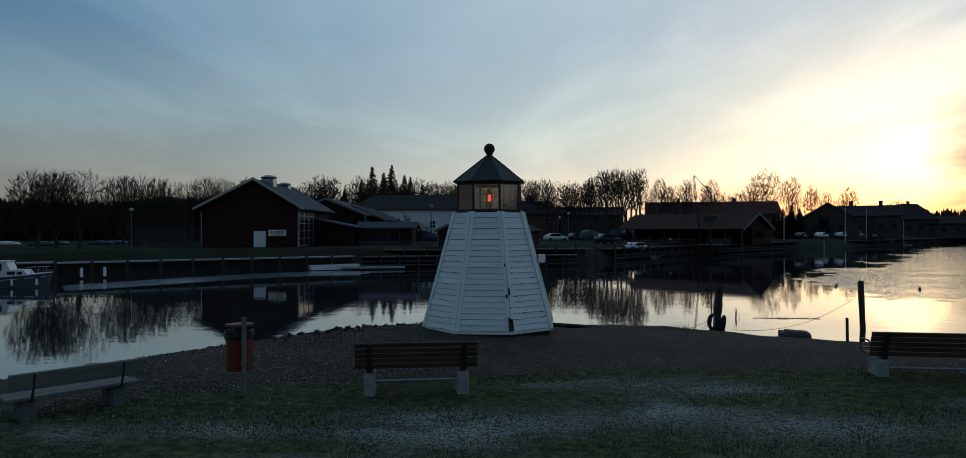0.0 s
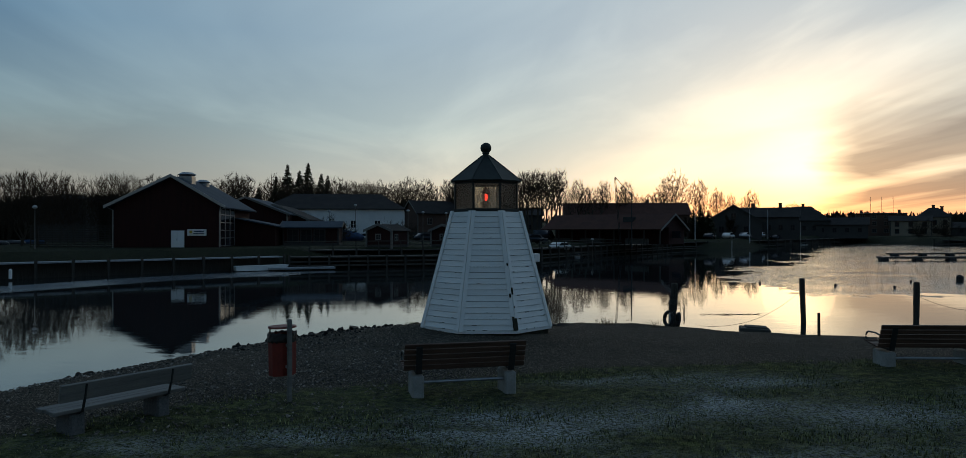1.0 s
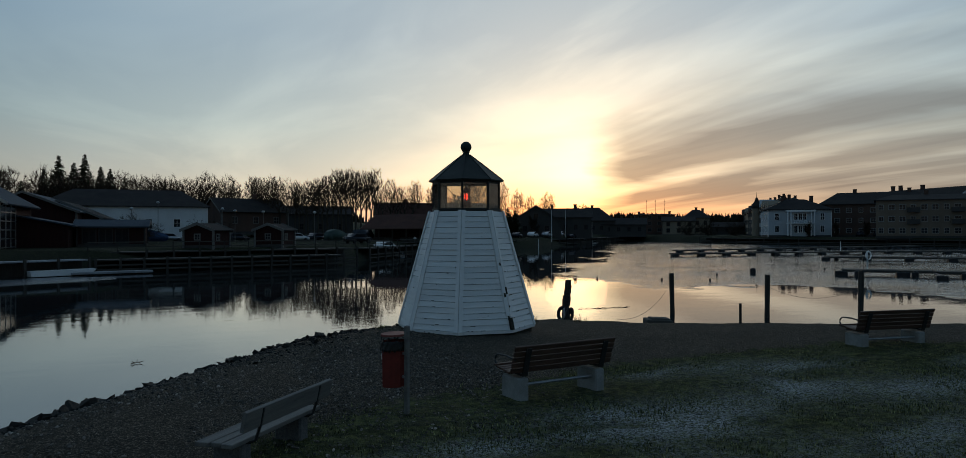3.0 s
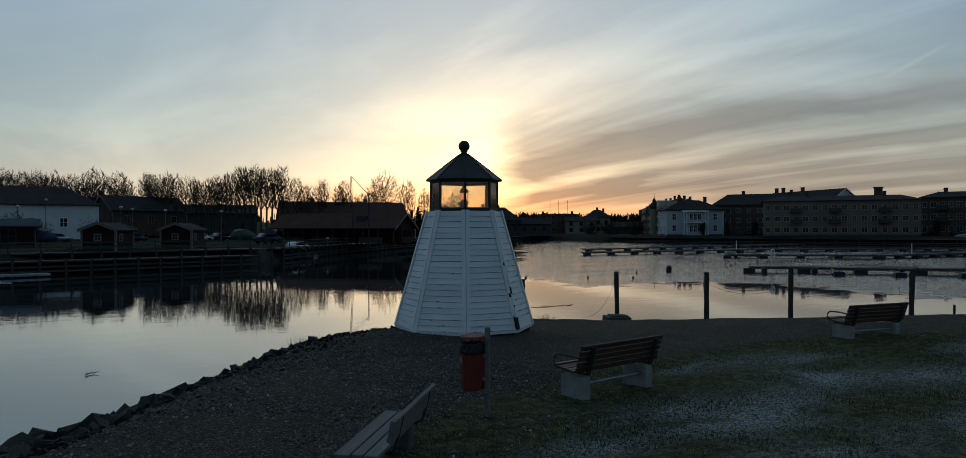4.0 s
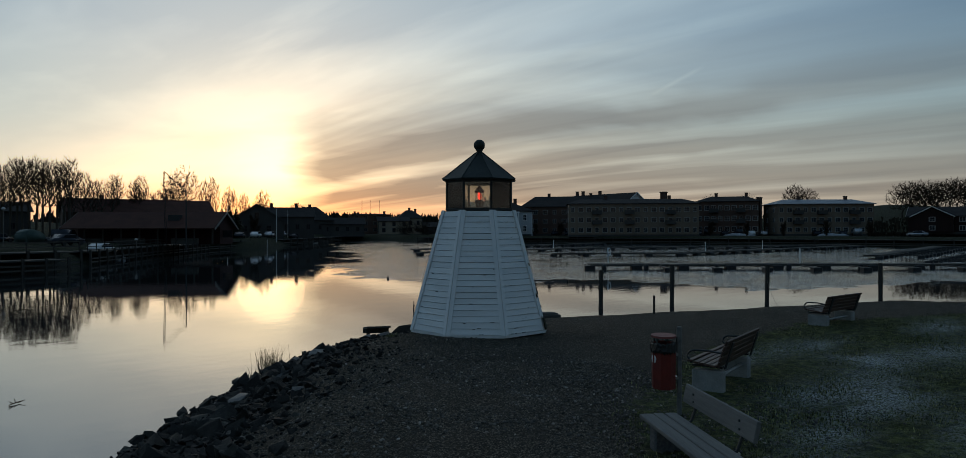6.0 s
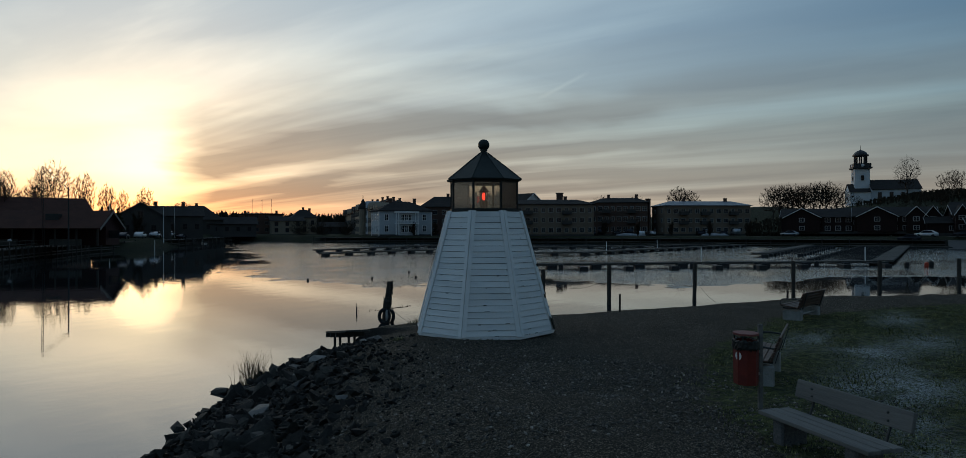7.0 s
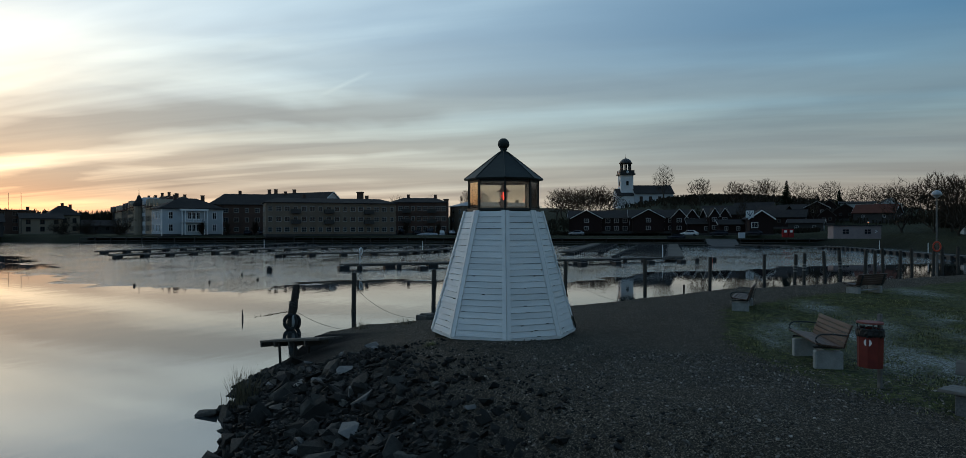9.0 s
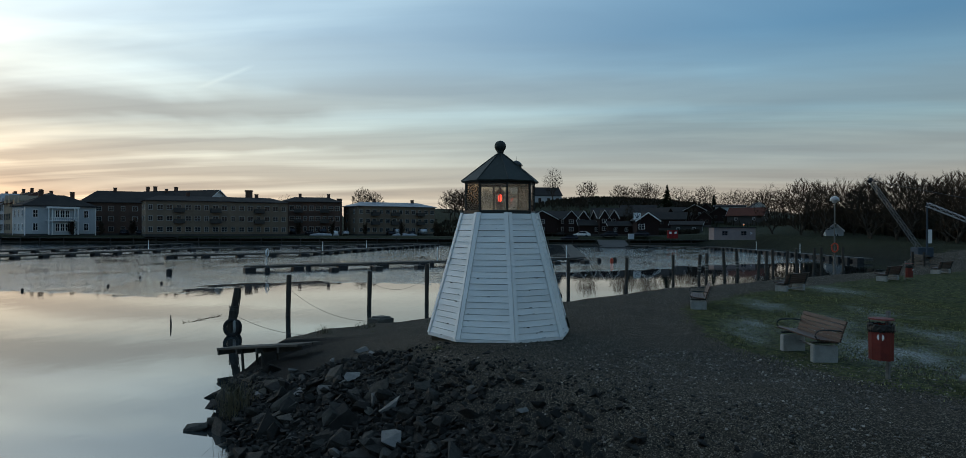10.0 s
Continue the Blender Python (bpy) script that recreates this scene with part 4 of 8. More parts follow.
# ---- litter bins ----
def litter_bin(m):
    t = thing("litter_bin", m, "red metal litter bin hung on a grey post", "litter bin", "red litter bins")
    bm = bmesh.new()
    box(bm, (0, 0, 0.34), (0.06, 0.06, 1.14), bevel=0.01)
    part("post", bm, M["grey_plank"], t, "weathered grey post")
    c = Vector((0, 0.20, 0))

    def shell(z0, z1, r0, r1, n=8):
        bm = bmesh.new()
        rings = [[bm.verts.new(c + Vector((r * math.cos(2 * math.pi * (i + 0.5) / n), r * math.sin(2 * math.pi * (i + 0.5) / n), z))) for i in range(n)] for r, z in ((r0, z0), (r1, z1), (r1 - 0.012, z1), (r0 - 0.012, z0 + 0.02))]
        for a, b in zip(rings, rings[1:]):
            for i in range(n):
                bm.faces.new((a[i], a[(i + 1) % n], b[(i + 1) % n], b[i]))
        bm.faces.new(rings[0][::-1])
        bm.faces.new(rings[-1])
        return bm

    oval = Matrix.Translation(c) @ Matrix.Diagonal((1.02, 0.80, 1, 1)) @ Matrix.Translation(-c)
    part("bin_body", shell(0.12, 0.70, 0.188, 0.196), M["bin_red"], t, m=oval)
    bm = bmesh.new()
    n = 48
    rows = []
    for z, spread in ((0.585, 0.004), (0.62, 0.014), (0.66, 0.010), (0.70, 0.006), (0.715, -0.006), (0.69, -0.03)):
        rows.append([bm.verts.new(c + Vector(((0.196 + spread + random.uniform(-0.006, 0.010)) * math.cos(2 * math.pi * i / n), (0.196 + spread + random.uniform(-0.006, 0.010)) * math.sin(2 * math.pi * i / n), z + random.uniform(-0.018, 0.012)))) for i in range(n)])
    for a, b in zip(rows, rows[1:]):
        for i in range(n):
            bm.faces.new((a[i], a[(i + 1) % n], b[(i + 1) % n], b[i]))
    part("bag_edge", bm, M["bag"], t, "black plastic bag folded over the rim", m=oval)
    bm = bmesh.new()
    rod(bm, c + Vector((0, 0, 0.775)), c + Vector((0, 0, 0.80)), 0.200, 0.196, 24)
    part("lid", bm, M["lid_red"], t, "faded pinkish red lid", m=oval)
    bm = bmesh.new()
    for a in (0.6, 2.5, 4.7):
        rod(bm, c + Vector((0.17 * math.cos(a), 0.17 * math.sin(a), 0.66)), c + Vector((0.17 * math.cos(a), 0.17 * math.sin(a), 0.78)), 0.01, 0.01, 6)
    part("lid_stay", bm, M["bench_iron"], t)
    bm = bmesh.new()
    a = radians(112.5)
    d = Vector((math.cos(a), math.sin(a), 0))
    rod(bm, c + d * 0.172 + Vector((0, 0, 0.50)), c + d * 0.184 + Vector((0, 0, 0.50)), 0.056, 0.056, 20)
    sticker = part("sticker", bm, M["sticker"], t, "round white sticker with a small dark figure", m=oval)
    bm = bmesh.new()
    side = Vector((-d.y, d.x, 0))
    for u, z, w, h in ((0.0, 0.505, 0.022, 0.034), (0.0, 0.478, 0.034, 0.012), (0.012, 0.525, 0.012, 0.014)):
        box(bm, (0, 0, 0), (w, 0.004, h), m=Matrix.Translation(c + d * 0.1855 + side * u + Vector((0, 0, z))) @ Matrix.Rotation(a - math.pi / 2, 4, "Z"))
    part("print_mark", bm, M["sign_ink"], sticker)
    bm = bmesh.new()
    for z in (0.25, 0.55):
        box(bm, (0, 0.04, z), (0.06, 0.05, 0.035))
    part("hanger", bm, M["steel"], t)
    return t


first_bin = litter_bin(pose(-3.47, -6.83, 0.44, 0, 0, 38))
copy_thing(first_bin, pose(20.8, -17.4, ground_at(20.8, -17.4), 0, 0, 120))


# ---- mooring posts, the old pile, jetty planks ----
def mooring_post(x, y, top, r=0.13, lean=(0, 0), rings=False):
    t = thing("mooring_post", pose(x, y, WATER_Z, lean[0], lean[1], 0), "dark tarred timber mooring post standing in water", "post", "mooring posts along the shore")
    bm = bmesh.new()
    h = top - WATER_Z
    zs = [-1.2, -0.1, 0.4, h * 0.6, h - 0.04, h]
    rs = [r, r, r * 0.92, r * 1.02, r * 0.98, r * 0.82]
    for (z0, r0), (z1, r1) in zip(zip(zs, rs), zip(zs[1:], rs[1:])):
        rod(bm, (0, 0, z0), (0, 0, z1), r0, r1, 10)
    part("timber", bm, M["post"], t)
    if rings:
        bm = bmesh.new()
        for z in (h * 0.35, h * 0.45, h * 0.55):
            rod(bm, (0, 0, z), (0, 0, z + 0.13), r + 0.012, r + 0.012, 12)
        part("pale_band", bm, M["grey_plank"], t, "worn pale painted band")
    return t


for x, y, top, lean in ((14.75, 11.45, 0.60, (3, -4)), (17.6, 8.5, 0.62, (1, 0)), (20.7, 6.3, 0.84, (0, 1)), (25.0, 3.2, 0.78, (1, 1)), (29.5, -1.0, 0.82, (0, 0)), (33.5, -4.9, 0.80, (1, 0)), (38.8, -8.7, 0.81, (0, 1))):
    mooring_post(x, y, top, 0.115, lean)
# the row goes on along the shore, closer together
for i in range(13):
    f = i / 12
    x, y = 41.5 + 17 * f, -10.9 - 16.5 * f
    mooring_post(x + random.uniform(-0.6, 0.6), y + random.uniform(-0.5, 0.5), 0.8 + 0.25 * f + random.uniform(-0.1, 0.15), 0.13, (random.uniform(-3, 3), random.uniform(-3, 3)), i in (0, 1, 3))


def stake(x, y, top):
    bm = bmesh.new()
    z = ground_at(x, y)
    rod(bm, (0, 0, -0.6), (0, 0, top - z), 0.04, 0.036, 8)
    solid("stake", bm, M["post"], "thin dark wooden stake by the water", "stake", "stakes by the water", m=pose(x, y, z, 1, -1, 0))


for x, y, top in ((8.75, 0.5, 0.45), (14.6, -3.6, 0.35), (21.5, -9.6, 0.40)):
    stake(x, y, top)


def tyre_pile(x, y):
    """A leaning old pile with worn head, two tyres hung on it."""
    t = thing("tyre_pile", pose(x, y, WATER_Z), "old leaning timber pile hung with worn tyres", "pile")
    bm = bmesh.new()
    rng = random.Random(4)
    lev = [(-1.5, 0.0, 0.17), (0.0, 0.0, 0.165), (0.5, -0.02, 0.16), (0.9, -0.09, 0.17), (1.15, -0.13, 0.14), (1.45, -0.19, 0.145), (1.76, -0.25, 0.12)]
    rings = [[bm.verts.new((r * rng.uniform(0.86, 1.1) * math.cos(2 * math.pi * j / 12), dy + r * rng.uniform(0.86, 1.1) * math.sin(2 * math.pi * j / 12), z)) for j in range(12)] for z, dy, r in lev]
    for a, b in zip(rings, rings[1:]):
        for j in range(12):
            bm.faces.new((a[j], a[(j + 1) % 12], b[(j + 1) % 12], b[j]))
    bm.faces.new(rings[-1])
    for i in range(14):
        a, z = rng.uniform(0, 6.28), rng.uniform(0.7, 1.7)
        box(bm, (0.13 * math.cos(a), 0.13 * math.sin(a) - 0.14 * z, z), (0.05, 0.06, 0.12), rz=math.degrees(a), bevel=0.01)
    part("timber", bm, M["post"], t)
    for ang, z, lean in ((115, 0.30, 6), (-100, 0.22, -8)):
        bm = bmesh.new()
        ring = [(0.22 * math.cos(2 * math.pi * i / 24), 0, 0.27 * math.sin(2 * math.pi * i / 24)) for i in range(25)]
        tube(bm, ring, 0.075, 10)
        part("tyre", bm, M["tyre"], t, "worn black tyre", True, m=Matrix.Rotation(radians(ang), 4, "Z") @ pose(0, 0.22, z, lean, 0, 0))
    bm = bmesh.new()
    rod(bm, (-0.16, -0.22, 0.12), (-0.16, -0.20, 0.52), 0.075, 0.06, 10)
    ball(bm, (-0.16, -0.20, 0.52), 0.06, 10, 6)
    part("fender", bm, M["concrete"], t, "scuffed pale fender", True)
    bm = bmesh.new()
    for i in range(4):
        ring = [(0.17 * math.cos(2 * math.pi * j / 16), -0.10 + 0.17 * math.sin(2 * math.pi * j / 16), 0.92 + 0.05 * i + 0.02 * math.sin(j + i)) for j in range(17)]
        tube(bm, ring, 0.013, 5)
    tube(bm, [(0.0, -0.36, 1.62), (0.03, -0.34, 1.4), (-0.02, -0.33, 1.2), (0.02, -0.28, 0.98)], 0.014, 5)
    part("rope_lashing", bm, M["rope"], t)
    return t


tyre_pile(8.9, 11.15)


def plank_jetty():
    t = thing("plank_jetty", pose(2.15, 6.65, -0.50, 0, -8, 234.5), "sloping plank jetty on short posts over rocks", "jetty")
    for i, w in enumerate((0.22, 0.20, 0.22)):
        bm = bmesh.new()
        box(bm, (random.uniform(-0.06, 0.06), -0.23 + 0.23 * i, 0), (4.3, w, 0.06), bevel=0.006)
        part("plank", bm, M["old_wood"], t)
    for x, y in ((-0.9, -0.22), (-0.9, 0.22), (0.2, -0.22), (0.2, 0.22)):
        bm = bmesh.new()
        rod(bm, (x, y, -0.7), (x, y, -0.02), 0.04, 0.04, 8)
        part("leg", bm, M["post"], t)
    for x in (-2.08, -1.0, 0.1, 1.2):
        bm = bmesh.new()
        box(bm, (x, 0, -0.10), (0.09, 0.68, 0.14))
        part("bearer", bm, M["old_wood"], t)
    return t


plank_jetty()


def floating_plank(x, y, rz, L, name="floating_log", z=WATER_Z + 0.02):
    bm = bmesh.new()
    rod(bm, (-L / 2, 0, 0), (L / 2, 0.05, 0.01), 0.10, 0.08, 8)
    box(bm, (0, 0.22, 0.02), (L * 0.92, 0.2, 0.08), rz=1.0, bevel=0.01)
    solid(name, bm, M["post"], "dark half-sunk timber lying at the water's edge", "log", m=pose(x, y, z, 0, 0, rz))


floating_plank(11.0, 4.6, -50, 1.7, z=-1.22)
floating_plank(13.4, -0.8, -50, 1.6, z=-1.22)
bm = bmesh.new()
box(bm, (0, 0, 0), (0.95, 0.55, 0.22), bevel=0.03)
box(bm, (0.05, 0.02, 0.12), (0.7, 0.42, 0.08), rz=4, bevel=0.02)
solid("timber_block", bm, M["old_wood"], "worn grey timber block at the shore", "block", m=pose(9.6, 5.6, -0.74, 2, 3, -20))
bm = bmesh.new()
for i, (w, dy) in enumerate(((0.20, -0.24), (0.22, 0.0), (0.18, 0.22))):
    box(bm, (0.04 * i, dy, 0.0), (1.35 - 0.1 * i, w, 0.12), rz=1.5 * i, bevel=0.02)
solid("timber_sill", bm, M["old_wood"], "weathered grey planks lying along the shore edge", "timber", m=pose(9.3, 4.5, ground_at(9.3, 4.5) + 0.10, 0, 0, -20))


def rope(name, a, b, sag, mat="rope", r=0.007):
    pts = []
    for i in range(15):
        f = i / 14
        p = Vector(a).lerp(Vector(b), f)
        p.z -= sag * 4 * f * (1 - f)
        pts.append(p)
    bm = bmesh.new()
    tube(bm, pts, r, 5)
    solid(name, bm, M[mat], "slack mooring rope between post and shore", "rope", "mooring ropes")


rope("mooring_rope", (14.45, 11.3, 0.0), (7.4, 4.9, -0.45), 0.45)
rope("mooring_rope", (9.0, 11.0, -0.6), (5.6, 6.3, -0.7), 0.22)
rope("mooring_rope", (25.0, 3.2, 0.0), (12.4, -2.6, -0.2), 0.5)
rope("mooring_rope", (17.6, 8.5, 0.1), (20.7, 6.3, 0.1), 0.5)


bm = bmesh.new()
for a, b in (((-0.3, 0, 0), (0.25, 0.05, 0.03)), ((0.0, 0.02, 0.01), (0.12, 0.2, 0.14)), ((-0.1, 0, 0.0), (-0.22, 0.1, 0.12)), ((0.1, 0.03, 0), (0.3, -0.12, 0.08))):
    rod(bm, a, b, 0.022, 0.008, 6)
solid("floating_branch", bm, M["twig"], "small dark branch drifting on still water", "branch", m=pose(-7.5, 7.3, WATER_Z + 0.02, 0, 0, 30) @ Matrix.Scale(0.6, 4))


def ring_float():
    t = thing("ring_float", pose(10.85, 14.8, WATER_Z, 0, 0, 20), "thin dark mooring ring standing on a float", "float")
    bm = bmesh.new()
    ring = [(0.05 * math.cos(2 * math.pi * i / 14), 0, 0.34 + 0.08 * math.sin(2 * math.pi * i / 14)) for i in range(15)]
    tube(bm, ring, 0.012, 5)
    part("ring", bm, M["dark_metal"], t)
    bm = bmesh.new()
    rod(bm, (0, 0, -0.2), (0.02, 0, 0.27), 0.035, 0.03, 8)
    part("stem", bm, M["dark_metal"], t)
    bm = bmesh.new()
    tube(bm, [(0.03, 0, 0.30), (0.22, 0, 0.06), (0.10, 0, -0.1)], 0.007, 4)
    part("line", bm, M["rope"], t)
    bm = bmesh.new()
    for i in range(16):
        a = random.uniform(-0.5, 0.5)
        x, y = 0.6 + 0.16 * i, -0.4 - 0.07 * i
        rod(bm, (x, y, 0.0), (x + 0.5 * math.cos(a), y + 0.5 * math.sin(a), random.uniform(0.0, 0.07)), 0.014, 0.006, 4)
    part("drifted_twigs", bm, M["twig"], t)


ring_float()


bm = bmesh.new()
ICE_EDGE = [(-28.4, 29.2), (-26.4, 31.3), (-24.8, 34.1), (-22.6, 37.4), (-20.5, 41.0), (-16.3, 44.3), (-11.5, 48.0), (-12.1, 51.0), (-17.1, 52.0), (-21.0, 48.8), (-23.4, 46.0), (-26.3, 42.5), (-28.5, 38.6), (-30.4, 35.9), (-31.2, 33.4)]
plate(bm, ICE_EDGE, WATER_Z - 0.02, WATER_Z + 0.012)
solid("ice_sheet", bm, M["thin_ice"], "thin frosted ice sheet along the timber quay", "ice")


def tuft(x, y, n, h, spread, mat="straw", name="grass_tuft", label="tuft of withered grass at the water's edge"):
    rng = random.Random(int(x * 100 + y * 7))
    vs, fs = [], []
    for i in range(n):
        a, s = rng.uniform(0, 6.28), rng.uniform(0.2, 1) * spread
        bx, by = rng.gauss(0, spread * 0.35), rng.gauss(0, spread * 0.35)
        L, w = h * rng.uniform(0.5, 1.1), 0.006
        p = [(bx, by, -0.05), (bx + 0.4 * s * math.cos(a), by + 0.4 * s * math.sin(a), L * 0.6), (bx + s * math.cos(a), by + s * math.sin(a), L)]
        k = len(vs)
        nx, ny = -math.sin(a) * w, math.cos(a) * w
        for j, (q, f) in enumerate(zip(p, (1, 0.7, 0.1))):
            vs += [(q[0] - nx * f, q[1] - ny * f, q[2]), (q[0] + nx * f, q[1] + ny * f, q[2])]
        fs += [(k, k + 1, k + 3, k + 2), (k + 2, k + 3, k + 5, k + 4)]
    tagged(new(name, raw(name, vs, fs, M[mat])), label, "grass", "withered tufts", "stuff").matrix_basis = pose(x, y, max(ground_at(x, y), WATER_Z))


tuft(-2.4, 5.2, 150, 0.8, 0.45)
tuft(4.6, 5.9, 60, 0.28, 0.4)
tuft(6.0, 5.0, 60, 0.25, 0.5)
tuft(-1.75, 1.1, 60, 0.07, 0.2, "turf", "moss_tuft", "low green tuft beside the lighthouse")
tuft(24, -11.0, 120, 0.5, 0.5)


# ---- quays and jetties across the water ----
def deck_run(name, a, b, width, top, label, group, posts=True, rail=False, mat="old_wood", skirt=True, step=2.6, low=True):
    """A timber quay from a to b: deck, frosted edge, posts and rails between them."""
    a, b = Vector((*a, 0)), Vector((*b, 0))
    d = b - a
    L = d.length
    m = Matrix.Translation((a.x, a.y, 0)) @ Matrix.Rotation(math.atan2(d.y, d.x), 4, "Z")
    t = thing(name, m, label, "quay", group, "structure")
    bm = bmesh.new()
    box(bm, (L / 2, width / 2, top - 0.06), (L, width, 0.12))
    part("deck", bm, M[mat], t)
    if skirt:
        bm = bmesh.new()
        box(bm, (L / 2, width - 0.3, (top + WATER_Z) / 2 - 0.5), (L, 0.3, top - WATER_Z + 0.7))
        part("quay_wall", bm, M["post"], t, "dark timber quay wall")
    n = max(2, int(L / step))
    post = bmesh.new()
    box(post, (0, 0, 0), (0.2, 0.2, top - WATER_Z + 0.9))
    post = mesh_of("pile", post, M["post"])
    if posts:
        for i in range(n + 1):
            part("pile", post, None, t, m=pose(i * L / n, -0.1, (top + WATER_Z) / 2 - 0.25))
    if low:
        for z in (0.35, 0.75):
            bm = bmesh.new()
            box(bm, (L / 2, -0.05, WATER_Z + z), (L, 0.08, 0.16))
            part("waling", bm, M["old_wood"], t)
    if rail:
        post = bmesh.new()
        box(post, (0, 0, 0.5), (0.09, 0.09, 1.0))
        post = mesh_of("rail_post", post, M["post"])
        for i in range(n + 1):
            part("rail_post", post, None, t, m=pose(i * L / n, 0.2, top))
        for z in (0.5, 0.95):
            bm = bmesh.new()
            box(bm, (L / 2, 0.2, top + z), (L, 0.05, 0.09))
            part("rail", bm, M["old_wood"], t)
    return t


deck_run("west_quay", (-41, 37.5), (-36.5, 41), 2.2, 0.10, "dark timber quay with frosted deck", "harbour quays", mat="snow_plank")
deck_run("west_quay", (-36.5, 41.0), (-14.5, 56.6), 1.6, 0.05, "long dark timber quay with frosted deck", "harbour quays", mat="snow_plank", low=False)
deck_run("north_quay", (-14.0, 56.8), (9.5, 62.0), 3.0, -0.05, "dark timber quay below the huts", "harbour quays", rail=False, step=2.0)
deck_run("upper_quay", (-15.0, 60.2), (12.0, 66.8), 4.0, 0.55, "railed upper timber quay before the huts", "harbour quays", rail=True, step=2.4)
deck_run("hall_quay", (15.5, 75.2), (33, 98.5), 3.0, 0.30, "dark timber quay before the long hall", "harbour quays", rail=True)
deck_run("hall_quay", (33, 98.5), (50, 119), 4.0, 0.20, "dark timber terrace quay by the hall", "harbour quays", rail=True)
deck_run("far_quay", (50, 119.5), (95, 157), 3.0, 0.35, "long dark quay edge towards the town", "harbour quays", step=5)
deck_run("far_quay", (95, 157), (140, 201), 3.0, 0.35, "long dark quay edge towards the town", "harbour quays", step=6)
for a, b in (((140, 161), (141, 130)), ((141, 130), (150, 105)), ((150, 105), (158, 75)), ((158, 75), (160, 45)), ((160, 45), (158.5, 12)), ((158.5, 12), (159.9, -5.5)), ((160.5, -13.5), (166, -34))):
    deck_run("town_quay", a, b, 3.0, 0.30, "dark quay wall before the town flats", "harbour quays", step=5)


# ---- pontoons ----
def pontoon(a, b, gap, fingers=0.0, float_size=(1.0, 0.9, 0.6), every=1, label="low grey floating pontoon on black floats", side=-1):
    a, b = Vector((*a, 0)), Vector((*b, 0))
    d = b - a
    L = d.length
    m = Matrix.Translation((a.x, a.y, WATER_Z)) @ Matrix.Rotation(math.atan2(d.y, d.x), 4, "Z")
    t = thing("pontoon", m, label, "pontoon", "marina pontoons")
    n = int(L / 6)
    bm = bmesh.new()
    box(bm, (0, 0, 0), (L / n - 0.15, 2.0, 0.22), bevel=0.02)
    seg = mesh_of("deck_section", bm, M["old_wood"])
    for i in range(n):
        part("deck_section", seg, None, t, m=pose((i + 0.5) * L / n, 0, 0.42 + random.uniform(-0.02, 0.02)))
    bm = bmesh.new()
    box(bm, (0, 0, 0), float_size, bevel=0.06)
    fl = mesh_of("float", bm, M["plastic_black"])
    k = int(L / gap)
    for i in range(k + 1):
        part("float", fl, None, t, m=pose(i * L / k, side * 0.9, 0.12))
    if fingers:
        bm = bmesh.new()
        box(bm, (0, side * fingers / 2, 0.36), (0.2, fingers, 0.09))
        box(bm, (0, side * fingers, 0.1), (0.8, 0.8, 0.55), bevel=0.05)
        fg = mesh_of("boom", bm, M["plastic_black"])
        for i in range(1, k, every):
            part("boom", fg, None, t, m=pose(i * L / k + gap / 2, side * 0.8, 0, 0, 0, random.uniform(-1, 1)))
    return t


pontoon((60, 70.5), (100, 67), 4.2)
pontoon((100, 66.5), (157, 37.6), 4.4)
pontoon((72, 85), (142, 92), 5.0)
pontoon((84, 39.5), (150, 33), 3.6)
pontoon((70, 52), (84, 39.5), 4.5, label="pontoon corner arm on black floats")
pontoon((46, 29), (74, -1), 4.4, fingers=3.6)
pontoon((75, -1.5), (155, 1.5), 3.1, fingers=7.0, side=1, label="gangway pontoon with frosted booms leading to the town quay")
pontoon((141.7, -30.0), (79.2, -37.5), 2.5, float_size=(1.2, 0.9, 0.9), side=-1)
pontoon((152.0, 11.6), (150.9, -6.4), 5.0, label="low dark pontoon along the town quay", side=-1)
pontoon((149.8, -13.0), (132.7, -31.3), 5.0, label="low dark pontoon along the town quay", side=-1)
pontoon((90, 15), (154, 19.3), 3.6, fingers=4.0)


def float_thing(x, y, kind="plastic_black", s=0.5):
    bm = bmesh.new()
    rod(bm, (0, 0, -0.3 * s), (0, 0, 0.9 * s), 0.5 * s, 0.5 * s, 12)
    rod(bm, (0, 0, 0.9 * s), (0, 0, 1.15 * s), 0.42 * s, 0.2 * s, 12)
    solid("mooring_float", bm, M[kind], "black mooring float on the water" if kind != "orange" else "small orange buoy on the water", "buoy", "mooring floats", m=pose(x, y, WATER_Z, 3, -2, 0))


for x, y in ((40, 33), (72, 52), (76, 51.5), (45, 26.5), (48.5, 24), (53, 19), (58, 14), (63, 9), (68, 4), (71, -4), (74, -6)):
    float_thing(x, y)
float_thing(73.5, -5.6, "orange", 0.4)
for x, y in ((28, 30), (31, 28), (36, 33), (24, 33), (52, 36)):
    float_thing(x, y, s=0.16)


